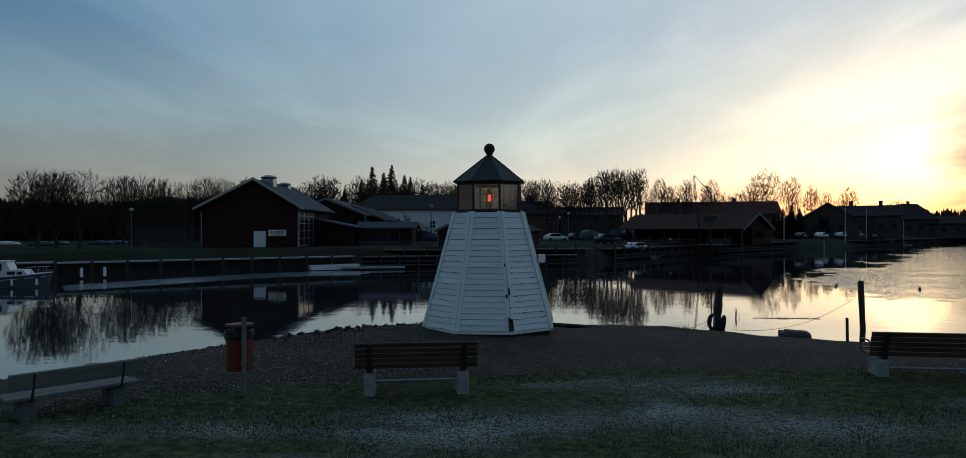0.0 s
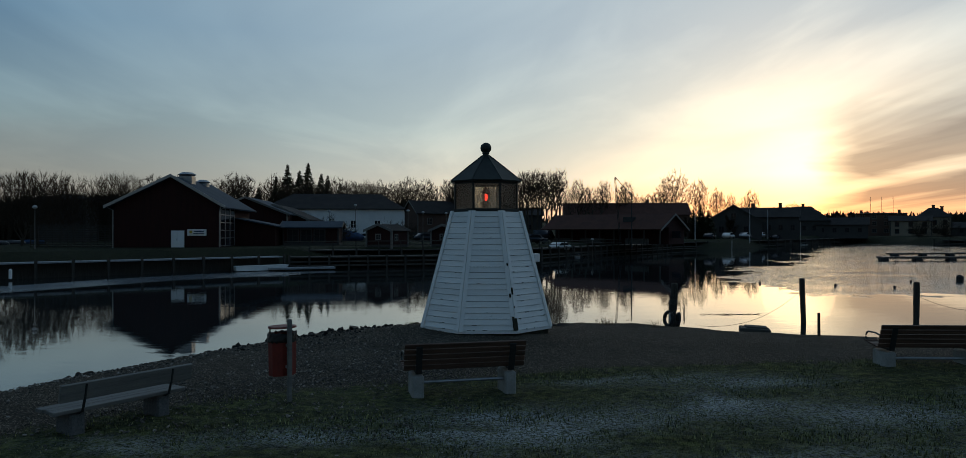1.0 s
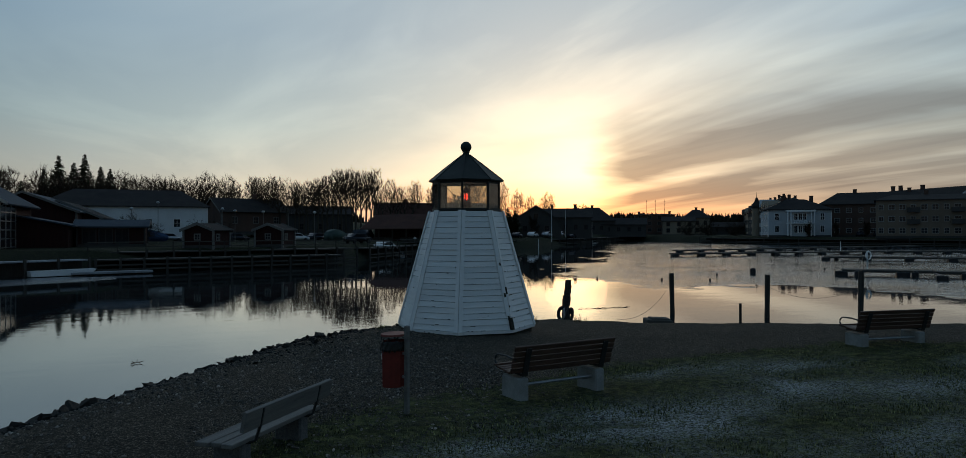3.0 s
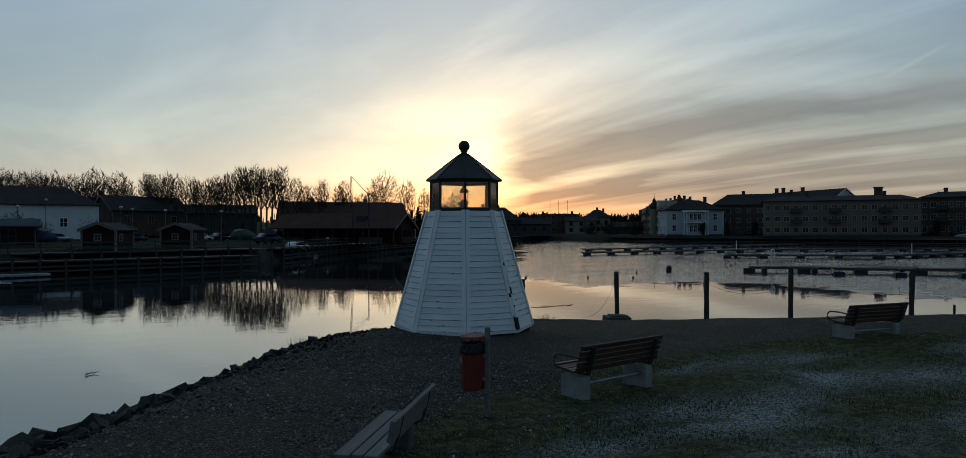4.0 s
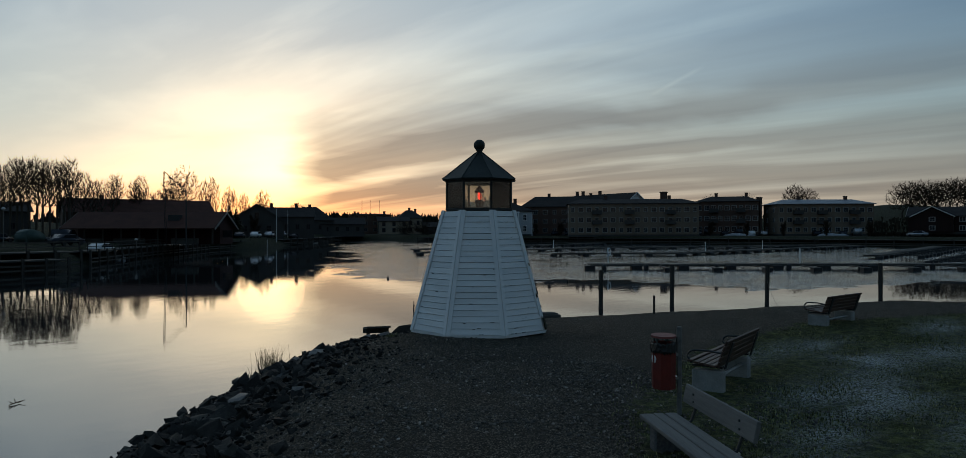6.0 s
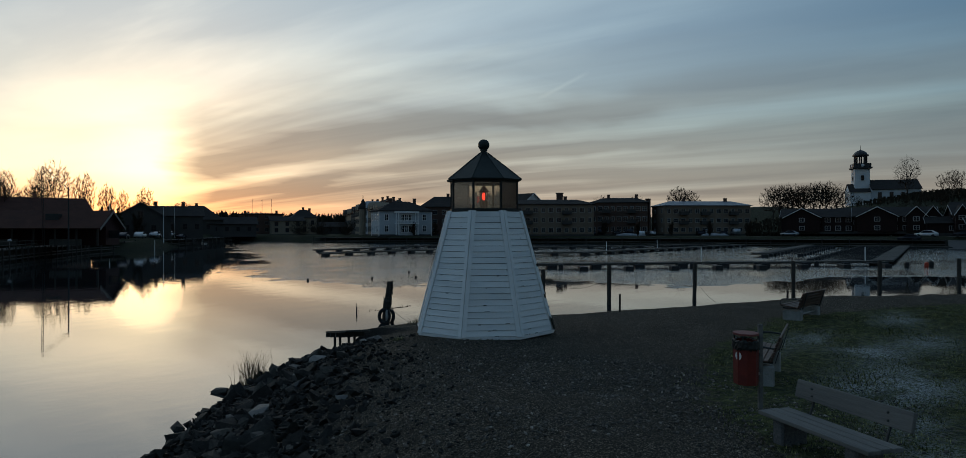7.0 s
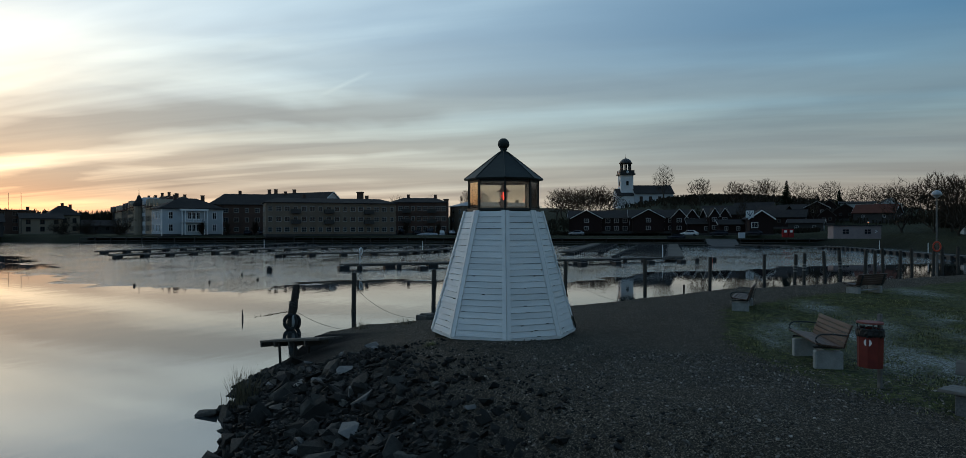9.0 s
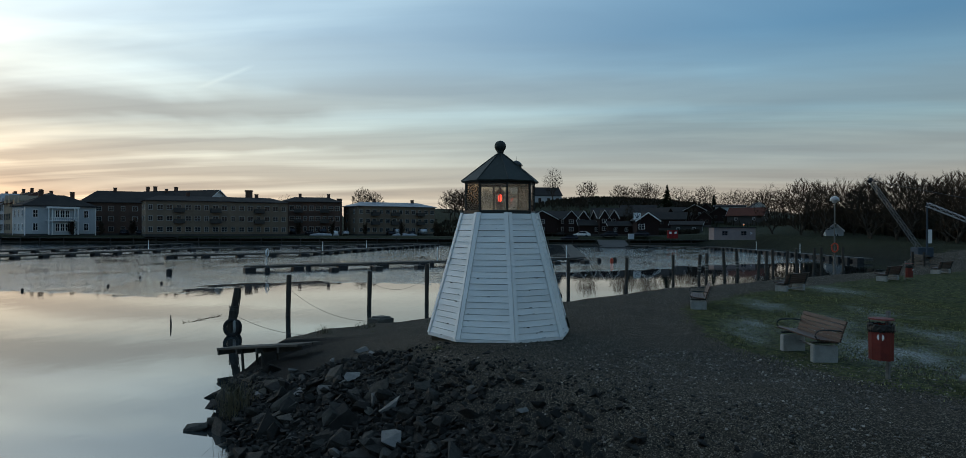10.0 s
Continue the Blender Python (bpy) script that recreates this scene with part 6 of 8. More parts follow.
gable_house("gabled_house", pose(130.1, 208.3, 0.6, 0, 0, -28), 15, 14, 5.4, 5.0, "grey_wall", "tile_dark", "steep-roofed dark house near the bridge", "harbour houses", trim="grey_wall", hip=5.0, windows=tuple((-3 + 3 * i, 3, 1.1, 1.5) for i in range(3)), chimneys=((0, 0, 0.8),))
# across the channel's end
gable_house("row_house", pose(138.9, 200.7, 0.6, 0, 0, -34), 15, 10, 4.2, 2.2, "grey_wall", "tile_dark", "low dark house row at the channel's end", "town houses", trim="grey_wall", windows=tuple((-5.5 + 3.6 * i, 2.4, 1.2, 1.5) for i in range(4)), chimneys=((-1, 0, 0.7), (2.5, 0, 0.7)))
gable_house("row_house", pose(167.3, 221.7, 0.6, 0, 0, -34), 15.5, 12, 8.2, 0.5, "brick_dark", "tile_dark", "dark flat-roofed town block with roof masts", "town houses", trim="grey_plank", hip=3, windows=tuple((-5.6 + 3.7 * i, z, 1.4, 1.3) for i in range(4) for z in (2.2, 4.8, 7.2)), chimneys=((-6, 0, 0.9), (6, 0, 1.0)))
gable_house("row_house", pose(170.2, 210.3, 0.6, 0, 0, -34), 12, 10, 5.6, 1.6, "plaster", "tile_dark", "dark town house between taller blocks", "town houses", trim="grey_wall", windows=tuple((-4 + 4 * i, z, 1.2, 1.5) for i in range(3) for z in (2.0, 4.4)))
gable_house("row_house", pose(179.7, 211.2, 0.6, 0, 0, -34), 9.5, 10, 6.8, 3.4, "plaster", "tile_dark", "dark plastered house with steep mansard roof", "town houses", trim="grey_wall", hip=3.4, windows=tuple((-3 + 3 * i, z, 1.1, 1.6) for i in range(3) for z in (2.2, 5.0)), chimneys=((0, 0, 0.9), (2.6, 1, 1.2)))
gable_house("row_house", pose(203.4, 227.5, 0.6, 0, 0, -35), 22, 12, 3.4, 2.0, "grey_wall", "tile_dark", "dark town house closing the street", "town houses", trim="grey_wall", windows=tuple((-8 + 4 * i, 2.2, 1.2, 1.5) for i in range(5)))
for x, y, h in (165.5, 224.4, 14.5), (168.3, 222.2, 14.5), (171.1, 219.9, 14.5):
    bm = bmesh.new()
    rod(bm, (0, 0, 0), (0, 0, h), 0.08, 0.05, 6)
    box(bm, (0, 0, h - 0.8), (0.9, 0.06, 0.06))
    solid("roof_mast", bm, M["dark_metal"], "thin dark aerial mast above town block", "mast", "aerial masts", m=pose(x, y, 0.6))
# the street running away from the villa
for i, (x, y, L, wall, rise, mat, hip) in enumerate(((161.8, 146.2, 13, 8.2, 3.2, 'plaster', 0), (169.9, 156.2, 12, 8.8, 3.6, 'plaster', 3.0), (177.3, 165.4, 11, 9.6, 3.0, 'blue_wall', 0), (185.3, 175.3, 14, 8.6, 3.8, 'plaster', 0), (193.9, 186.1, 13, 9.4, 3.4, 'plaster', 3.0), (203.2, 197.6, 16, 9, 3.4, 'grey_wall', 0), (214.0, 211.1, 18, 8.6, 3.2, 'plaster', 3.0), (225.5, 225.4, 18, 8.6, 3.2, 'grey_wall', 0))):
    gable_house("town_house", pose(x, y, 0.7, 0, 0, -128.8), L, 13, wall, rise, mat, "tile_red", "pale plastered town house along the street", "town houses", trim="grey_plank", hip=hip, corner=False, gable_windows=tuple((q, z, 1.1, 1.7) for q in (-4, -1.3, 1.3, 4) for z in (2.2, 5.2, 8.0) if z < wall - 0.9), windows=tuple((-L / 2 + 1.6 + 2.4 * j, z, 1.1, 1.7) for j in range(int((L - 1) / 2.4)) for z in (2.2, 5.2, 8.0) if z < wall - 0.9), chimneys=((-3, 0, 1.3), (3, 1, 1.3)))
    for gx in (-L * 0.22, L * 0.22):
        bm = bmesh.new()
        prism(bm, [(gx - 1.3, wall - 0.6), (gx + 1.3, wall - 0.6), (gx + 1.3, wall + 1.2), (gx, wall + 2.6), (gx - 1.3, wall + 1.2)], -6.7, -2.0)
        part("dormer", bm, M[mat], HOUSES[-1])
# corner turret with spire
t = thing("corner_turret", pose(172.9, 171.5, 0.7) @ Matrix.Scale(0.92, 4), "round plastered corner turret with dark spire", "turret")
bm = bmesh.new()
rod(bm, (0, 0, 0), (0, 0, 10.2), 1.7, 1.7, 12)
part("wall", bm, M["plaster"], t)
bm = bmesh.new()
for z0, z1, r0, r1 in ((10.2, 11.2, 2.0, 1.9), (11.2, 12.6, 1.9, 1.0), (12.6, 13.2, 1.0, 0.7), (13.2, 14.2, 0.8, 0.3), (14.2, 16.4, 0.15, 0.03)):
    rod(bm, (0, 0, z0), (0, 0, z1), r0, r1, 12)
part("spire", bm, M["tile_dark"], t)


# the white villa
def villa():
    t = gable_house("villa", pose(152.7, 135.6, 0.8, 0, 0, -34), 16.4, 10, 7.4, 3.2, "blue_wall", "tile_dark", "white two-storey villa with dark hipped roof", category="villa", hip=5.8, over=0.6, windows=tuple((x, z, 1.1, 1.9) for x in (-5.9, 5.9) for z in (2.2, 5.6)), gable_windows=tuple((x, z, 1.1, 1.8) for x in (-3.2, 0, 3.2) for z in (2.1, 5.6)), chimneys=((-3.4, 0, 0.9), (4.2, 0, 0.9)), thick=0.3)
    bm = bmesh.new()
    box(bm, (0, -5.4, 3.6), (5.0, 0.9, 6.9))
    part("bay", bm, M["blue_wall"], t, "projecting front bay")
    bm = bmesh.new()
    box(bm, (0, -5.9, 7.15), (7.4, 2.2, 0.45))
    part("cornice", bm, M["white_paint"], t)
    for z in (2.1, 5.5):
        for x in (-1.15, 0, 1.15):
            add_window("bay_window", t, pose(x, -5.9, z), 0.95, 2.0, "white_paint", (1, 1))
    bm = bmesh.new()
    box(bm, (0, -6.2, 3.75), (7.2, 1.6, 0.18))
    part("balcony", bm, M["white_paint"], t, "white columned balcony")
    for i in range(17):
        bm = bmesh.new()
        rod(bm, (-3.4 + i * 0.425, -6.9, 3.8), (-3.4 + i * 0.425, -6.9, 4.6), 0.05, 0.05, 5)
        part("baluster", bm, M["white_paint"], t)
    bm = bmesh.new()
    box(bm, (0, -6.9, 4.65), (7.1, 0.12, 0.1))
    part("handrail", bm, M["white_paint"], t)
    for x in (-3.4, -2.6, 2.6, 3.4):
        bm = bmesh.new()
        rod(bm, (x, -6.8, 0.2), (x, -6.8, 6.95), 0.17, 0.14, 8)
        part("column", bm, M["white_paint"], t)


villa()


# flats: flat roofs, rows of windows and balconies
def flats(m, L, W, storeys, mat, roofmat, label, cols, balcony=(), rise=1.6):
    h = storeys * 2.85 + 0.5
    spec = []
    for i in range(cols):
        x = -L / 2 + (i + 0.5) * L / cols
        for s in range(storeys):
            spec.append((x, 1.7 + 2.85 * s, 1.35 if i % 3 else 1.0, 1.25))
    t = gable_house("apartment_block", m, L, W, h, rise, mat, roofmat, label, "flats by the harbour", "apartment block", hip=3.5, trim="concrete", over=0.5, windows=spec, gable_windows=tuple((x, 1.7 + 2.85 * s, 1.2, 1.25) for x in (-W / 4, W / 4) for s in range(storeys)), chimneys=((-L * 0.2, 0, 0.9), (L * 0.3, 0, 0.9)), corner=False)
    for i in balcony:
        x = -L / 2 + (i + 0.5) * L / cols
        for s in range(1, storeys):
            bm = bmesh.new()
            box(bm, (x, -W / 2 - 0.7, 0.55 + 2.85 * s), (2.6, 1.4, 0.16))
            box(bm, (x, -W / 2 - 1.35, 1.1 + 2.85 * s), (2.6, 0.06, 0.95))
            for e in (-1.27, 1.27):
                box(bm, (x + e, -W / 2 - 0.7, 1.1 + 2.85 * s), (0.06, 1.3, 0.95))
            part("balcony", bm, M["grey_wall"], t)
    return t


flats(pose(173.8, 126.7, 0.8, 0, 0, -58), 27, 13, 3, "brick_dark", "tile_dark", "dark brick town block with plain roof", 9, rise=3.6)
flats(pose(165.9, 97.5, 0.8, 0, 0, -52.0), 36, 12, 3, "brick", "tile_dark", "long brown brick block of flats with balconies", 16, (3, 7, 12))
flats(pose(197.8, 82.7, 0.8, 0, 0, -68.4) @ Matrix.Diagonal((1, 1, 1.12, 1)), 17.5, 12, 3, "brick_dark", "tile_dark", "dark brick block of flats with balconies", 9, (2, 6))
flats(pose(208.5, 60.2, 0.8, 0, 0, -50.0), 27.1, 12, 3, "brick", "roof_frost", "brown brick block of flats with frosted roof", 12, (2, 5, 9))
gable_house("gabled_block", pose(185.3, 119.5, 0.8, 0, 0, -102.9), 28.6, 12, 9.2, 4.2, "white_wall", "tile_dark", "big dark-roofed block with white curved gable", "town houses", corner=False, windows=tuple((-9 + 4 * i, 7, 1.2, 1.5) for i in range(5)), chimneys=((-13.3, 0, 1.5), (-10.3, 0, 1.5), (-2, 0, 1.2)))
bm = bmesh.new()
box(bm, (0, 0, 6.5), (1.5, 1.5, 13))
box(bm, (0, 0, 13.1), (1.8, 1.8, 0.4))
solid("brick_chimney", bm, M["brick_dark"], "square brick chimney above the flats", "chimney", m=pose(181.6, 95.7, 0.8))
bm = bmesh.new()
box(bm, (0, 0, 5.8), (1.5, 1.2, 11.6))
box(bm, (0, 0, 11.7), (1.7, 1.4, 0.3))
solid("brick_chimney", bm, M["brick_dark"], "broad dark brick chimney between two blocks", "chimney", m=pose(206.5, 76.6, 0.8))


gable_house("warehouse", pose(26.8, 181.3, 0.75, 0, 0, -6), 17, 11, 6.3, 2.2, "grey_wall", "tile_dark", "long dark warehouse behind the lime row", "quay houses", trim="grey_wall", corner=False, windows=((-5, 3, 1.2, 1.4), (0, 3, 1.2, 1.4), (5, 3, 1.2, 1.4)))
# the church on the hill
def church():
    t = thing("church", pose(386, 35, 14.2, 0, 0, -72) @ Matrix.Diagonal((0.85, 1.0, 0.77, 1)), "white church with dark-domed clock tower on hill", "church")
    bm = bmesh.new()
    box(bm, (0, 0, 12.0), (8.0, 8.0, 24))
    part("tower", bm, M["white_wall"], t)
    bm = bmesh.new()
    box(bm, (0, 0, 24.5), (10.2, 10.2, 1.0))
    part("cornice", bm, M["dark_metal"], t)
    bm = bmesh.new()
    box(bm, (0, 0, 26.2), (9.2, 9.2, 2.4))
    part("clock_stage", bm, M["dark_metal"], t, "dark stage with clock faces")
    for a in range(4):
        bm = bmesh.new()
        rod(bm, (0, -4.6, 26.2), (0, -4.75, 26.2), 0.9, 0.9, 16)
        part("clock_face", bm, M["white_paint"], t, m=Matrix.Rotation(radians(90 * a), 4, "Z"))
    for i in range(8):
        a = radians(45 * i + 22.5)
        bm = bmesh.new()
        rod(bm, (3.2 * math.cos(a), 3.2 * math.sin(a), 27.4), (3.2 * math.cos(a), 3.2 * math.sin(a), 32.6), 0.42, 0.42, 8)
        part("column", bm, M["dark_metal"], t)
    bm = bmesh.new()
    for zz0, zz1, r0, r1 in ((32.4, 33.2, 4.4, 4.4), (33.2, 34.6, 4.0, 3.3), (34.6, 35.8, 3.3, 1.9), (35.8, 36.4, 1.9, 0.5), (36.4, 39.5, 0.18, 0.05)):
        rod(bm, (0, 0, zz0), (0, 0, zz1), r0, r1, 12)
    part("dome", bm, M["dark_metal"], t)
    bm = bmesh.new()
    a = [(-8, 0), (8, 0), (8, 10.5), (0, 16.5), (-8, 10.5)]
    prism_v = [bm.verts.new((4.0, y, z)) for y, z in a] + [bm.verts.new((29.0, y, z)) for y, z in a]
    bm.faces.new(prism_v[:5])
    bm.faces.new(prism_v[5:][::-1])
    for i in range(5):
        bm.faces.new((prism_v[i], prism_v[5 + i], prism_v[5 + (i + 1) % 5], prism_v[(i + 1) % 5]))
    # the nave's shade is put into its colour, darker than the white porch
    part("nave", bm, M["blue_wall"], t, "pale nave wall with shade in its colour")
    bm = bmesh.new()
    a = [(-6.4, 0), (6.4, 0), (6.4, 9.0), (0, 14.0), (-6.4, 9.0)]
    porch = [bm.verts.new((-7.0, y, z)) for y, z in a] + [bm.verts.new((4.5, y, z)) for y, z in a]
    bm.faces.new(porch[:5])
    bm.faces.new(porch[5:][::-1])
    for i in range(5):
        bm.faces.new((porch[i], porch[5 + i], porch[5 + (i + 1) % 5], porch[(i + 1) % 5]))
    part("porch", bm, M["white_wall"], t, "white gabled porch below the tower")
    for s in (-1, 1):
        bm = bmesh.new()
        e0, e1, r0, r1 = (-7.4, s * 6.9, 8.6), (3.9, s * 6.9, 8.6), (-7.4, 0, 14.2), (3.9, 0, 14.2)
        slab(bm, *((e0, e1, r1, r0) if s < 0 else (e1, e0, r0, r1)), 0.2)
        part("porch_roof", bm, M["tile_dark"], t)
    for s in (-1, 1):
        bm = bmesh.new()
        e0, e1, r0, r1 = (3.6, s * 8.6, 10.0), (29.6, s * 8.6, 10.0), (3.6, 0, 16.6), (29.6, 0, 16.6)
        slab(bm, *((e0, e1, r1, r0) if s < 0 else (e1, e0, r0, r1)), 0.25)
        part("roof", bm, M["tile_dark"], t)
    for s in (0, 180):
        for i in range(4):
            add_window("window", t, Matrix.Rotation(radians(s), 4, "Z") @ pose(8 + 6 * i if s == 0 else -(8 + 6 * i), -8.06, 6), 1.9, 4.5, "dark_metal", (1, 3))
    for a in range(4):
        for z in (8, 18):
            add_window("tower_window", t, Matrix.Rotation(radians(90 * a), 4, "Z") @ pose(0, -4.34, z), 1.5, 3.0, "dark_metal", (1, 2))


church()


# red terrace by the far quay
def terrace(x, y, rz, gables, L, label="dark red terrace house with white trim and dormers"):
    z = ground_at(x, y) + 0.8
    t = gable_house("terrace_house", pose(x, y, z, 0, 0, rz) @ Matrix.Diagonal((1, 1, 0.92, 1)), L, 10, 4.6, 2.3, "dark_boards", "tile_dark", label, "red terrace houses", corner=False, trim="dull_trim", windows=tuple((-L / 2 + 1.4 + 2.4 * i, zz, 1.2, 1.2) for i in range(int(L / 2.4)) for zz in (1.4, 3.7)), gable_windows=((-2, 3, 1.1, 1.2), (2, 3, 1.1, 1.2)))
    for gx, gw in gables:
        bm = bmesh.new()
        prism(bm, [(gx - gw / 2, 0.3), (gx + gw / 2, 0.3), (gx + gw / 2, 4.6), (gx, 6.9), (gx - gw / 2, 4.6)], -6.0, -2.0)
        part("front_gable", bm, M["dark_boards"], t)
        for s in (-1, 1):
            bm = bmesh.new()
            e0, e1 = (gx + s * (gw / 2 + 0.4), -6.5, 4.3), (gx + s * (gw / 2 + 0.4), 0, 4.3)
            r0, r1 = (gx, -6.5, 7.0), (gx, 0, 7.0)
            slab(bm, *((e0, e1, r1, r0)), 0.14 * (1 if s < 0 else -1))
            part("gable_roof", bm, M["tile_dark"], t)
            bm = bmesh.new()
            a, b = Vector((gx + s * (gw / 2 + 0.4), -6.55, 4.2)), Vector((gx, -6.55, 6.9))
            up = Vector((0, 0, 0.17))
            slab(bm, a, b, b + up, a + up, 0.06 * s)
            part("barge_board", bm, M["white_paint"], t)
        for zz in (1.4, 3.7):
            add_window("gable_window", t, pose(gx, -6.05, zz), 1.2, 1.1, "dull_trim")


bm = bmesh.new()
box(bm, (0, 0, 5.6), (2.3, 0.08, 2.3))
terrace(191.2, 23.5, -84, ((-3.5, 8.5),), 17)
terrace(189.6, 6.1, -82, ((-3.8, 8.5), (4.4, 4), (7.8, 3)), 17.4)
terrace(186.9, -8.4, -80, ((-1.3, 2.4), (1.3, 2.4)), 5.2)
# lower outbuildings and the dark houses that climb the hill
gable_house("terrace_annex", pose(180.8, -13.5, 1.2, 0, 0, -79), 9.5, 5, 2.7, 1.1, "dark_boards", "tile_dark", "low dark red annex beside the terrace houses", "red terrace houses", corner=False, trim="dull_trim", windows=((-3, 1.6, 0.8, 1.0), (0, 1.6, 0.8, 1.0), (3, 1.6, 0.8, 1.0)))
gable_house("terrace_annex", pose(184.9, -4.2, 1.2, 0, 0, -80), 6.5, 5, 2.9, 1.3, "dark_boards", "tile_dark", "low dark red annex beside the terrace houses", "red terrace houses", corner=False, trim="dull_trim", windows=((1.5, 1.6, 0.9, 1.0),))
for x, y, z, rz, L, W, wall, rise, mat, roof in ((250.3, -43.1, 5.4, -9, 7, 7.5, 4.6, 2, "dark_boards", "tile_dark"),
                                              (266.5, -49.5, 7.2, -9, 7, 5, 3.7, 2.2, "dark_boards", "tile_dark"),
                                              (237, -44.1, 4.1, -9, 6, 4.6, 3.1, 2, "dark_boards", "tile_dark"),
                                              (252.9, -52.3, 5.7, -10, 9, 7, 3.2, 2.2, "dark_boards", "tile_dark"),
                                              (271.8, -59.7, 7.6, 79, 11, 6, 4.4, 0.6, "blue_wall", "tile_dark"),
                                              (258.9, -38.8, 6.4, 73, 14, 7, 3.3, 1.6, "dark_boards", "tile_dark"),
                                              (241.3, -59.7, 4.8, 62, 12, 8, 3.2, 2.6, "grey_wall", "tile_bright"),
                                              (267.9, -69, 6.9, -3, 9, 7, 4.2, 2.4, "white_wall", "tile_dark"),
                                              (205.1, -33.7, 1.9, 77, 9, 6, 2.5, 1, "grey_wall", "tile_dark"),
                                              (233.9, -28, 3.4, 54, 9, 7, 4.4, 2.4, "dark_boards", "tile_dark"),
                                              (216.8, -13.1, 1.3, 85, 15, 9, 5.9, 2.6, "dark_boards", "tile_dark"),
                                              (246.4, -22.6, 4.8, 81, 12, 8, 4.5, 2.4, "dark_boards", "tile_dark"),
                                              (228.5, -31.7, 2.9, 78, 10, 7, 3.6, 2.2, "dark_boards", "tile_dark")):
    gable_house("hill_house", pose(x, y, z, 0, 0, rz), L, W, wall, rise, mat, roof, "dark boarded dwelling house on the wooded hillside" if mat == "dark_boards" else "pale boarded dwelling house on the wooded hillside", "hillside houses", corner=False, trim="dull_trim" if W == 7.5 or mat != "dark_boards" else "old_wood", windows=((-L / 4, wall - 1.3, 0.9, 0.9), (L / 4, wall - 1.3, 0.9, 0.9)), gable_windows=((-W / 5, wall - 1.3, 0.8, 0.9), (W / 5, wall - 1.3, 0.8, 0.9)))
# house with a square sign on its gable
gable_house("harbour_house", pose(176.5, -18.6, 1.0, 0, 0, 6), 9, 5.6, 4.3, 1.9, "dark_boards", "tile_dark", "dark gabled house with square sign and white window", "red terrace houses", corner=False, gable_windows=((1.6, 2.6, 1.5, 1.3),))
t = thing("harbour_sign", pose(171.6, -16.3, 0, 0, 0, -84), "square white harbour sign with dark mark on a house gable", "sign")
bm = bmesh.new()
box(bm, (0, 0, 6.35), (1.85, 0.08, 1.75))
sign = part("panel", bm, M["white_paint"], t)
bm = bmesh.new()
for q in (-1, 1):
    box(bm, (0, 0, 0), (0.17, 0.03, 1.3), m=pose(q * 0.36, -0.06, 6.35, 0, q * 28, 0))
box(bm, (0, -0.06, 6.45), (0.15, 0.03, 1.3))
part("mark", bm, M["sign_ink"], sign)
for q in (-0.8, 0.8):
    bm = bmesh.new()
    rod(bm, (q, 0.08, 0.3), (q, 0.08, 7.2), 0.06, 0.06, 8)
    part("post", bm, M["dark_metal"], t)
gable_house("white_shed", pose(140.5, -54.1, 0.75, 0, 0, -8), 3.6, 3.3, 2.0, 1.5, "blue_wall", "tile_dark", "small white gabled shed under willows", "sheds", corner=False, over=0.2, gable_windows=((-0.3, 0.9, 0.9, 0.8),))
# flat-roofed service cabin
t = thing("service_cabin", pose(144.3, -34.5, 0.75, 0, 0, -79), "low pinkish flat-roofed service cabin by the basin", "cabin", "sheds")
bm = bmesh.new()
box(bm, (0, 0, 1.2), (9.2, 3.0, 2.6))
part("wall", bm, M["pink_wall"], t)
bm = bmesh.new()
box(bm, (0, 0, 2.58), (9.6, 3.4, 0.18), bevel=0.02)
part("flat_roof", bm, M["tile_dark"], t)
for wx in (-2.2, 2.0):
    add_window("window", t, pose(wx, -1.52, 1.35), 1.3, 1.0, "pink_wall")
bm = bmesh.new()
for qx, qz in ((3.6, 1.5), (3.75, 1.35), (3.5, 1.2)):
    box(bm, (qx, -1.53, qz), (0.3, 0.03, 0.12))
part("notice", bm, M["white_paint"], t)
# kiosk, cabinet and slipway on the town quay
t = thing("red_kiosk", pose(156.0, -23.3, 0.75, 0, 0, -80), "small red double kiosk with pale notices", "kiosk")
for qx in (-0.62, 0.62):
    bm = bmesh.new()
    box(bm, (qx, 0, 0.95), (1.1, 0.9, 1.9), bevel=0.04)
    body = part("cabinet_body", bm, M["car_red"], t)
    bm = bmesh.new()
    box(bm, (qx, -0.46, 1.35), (0.55, 0.02, 0.5))
    part("notice", bm, M["white_paint"], body)
bm = bmesh.new()
box(bm, (-1.1, 0.3, 1.3), (0.06, 0.06, 2.6))
part("post", bm, M["dark_metal"], t)
t = thing("utility_cabinet", pose(150.7, -13.3, 0.6, 0, 0, -80), "pale teal steel utility cabinet on the quay", "cabinet")
bm = bmesh.new()
box(bm, (0, 0, 0.6), (1.3, 0.7, 1.2), bevel=0.03)
part("body", bm, M["blue_wall"], t)
bm = bmesh.new()
box(bm, (0, 0, 1.23), (1.4, 0.8, 0.07), bevel=0.02)
part("lid", bm, M["steel"], t)
a, b = Vector((170.9, -9.0, 0.86)), Vector((147.9, -9.6, -1.35))
side = Vector((b.y - a.y, a.x - b.x, 0)).normalized() * 3.4
bm = bmesh.new()
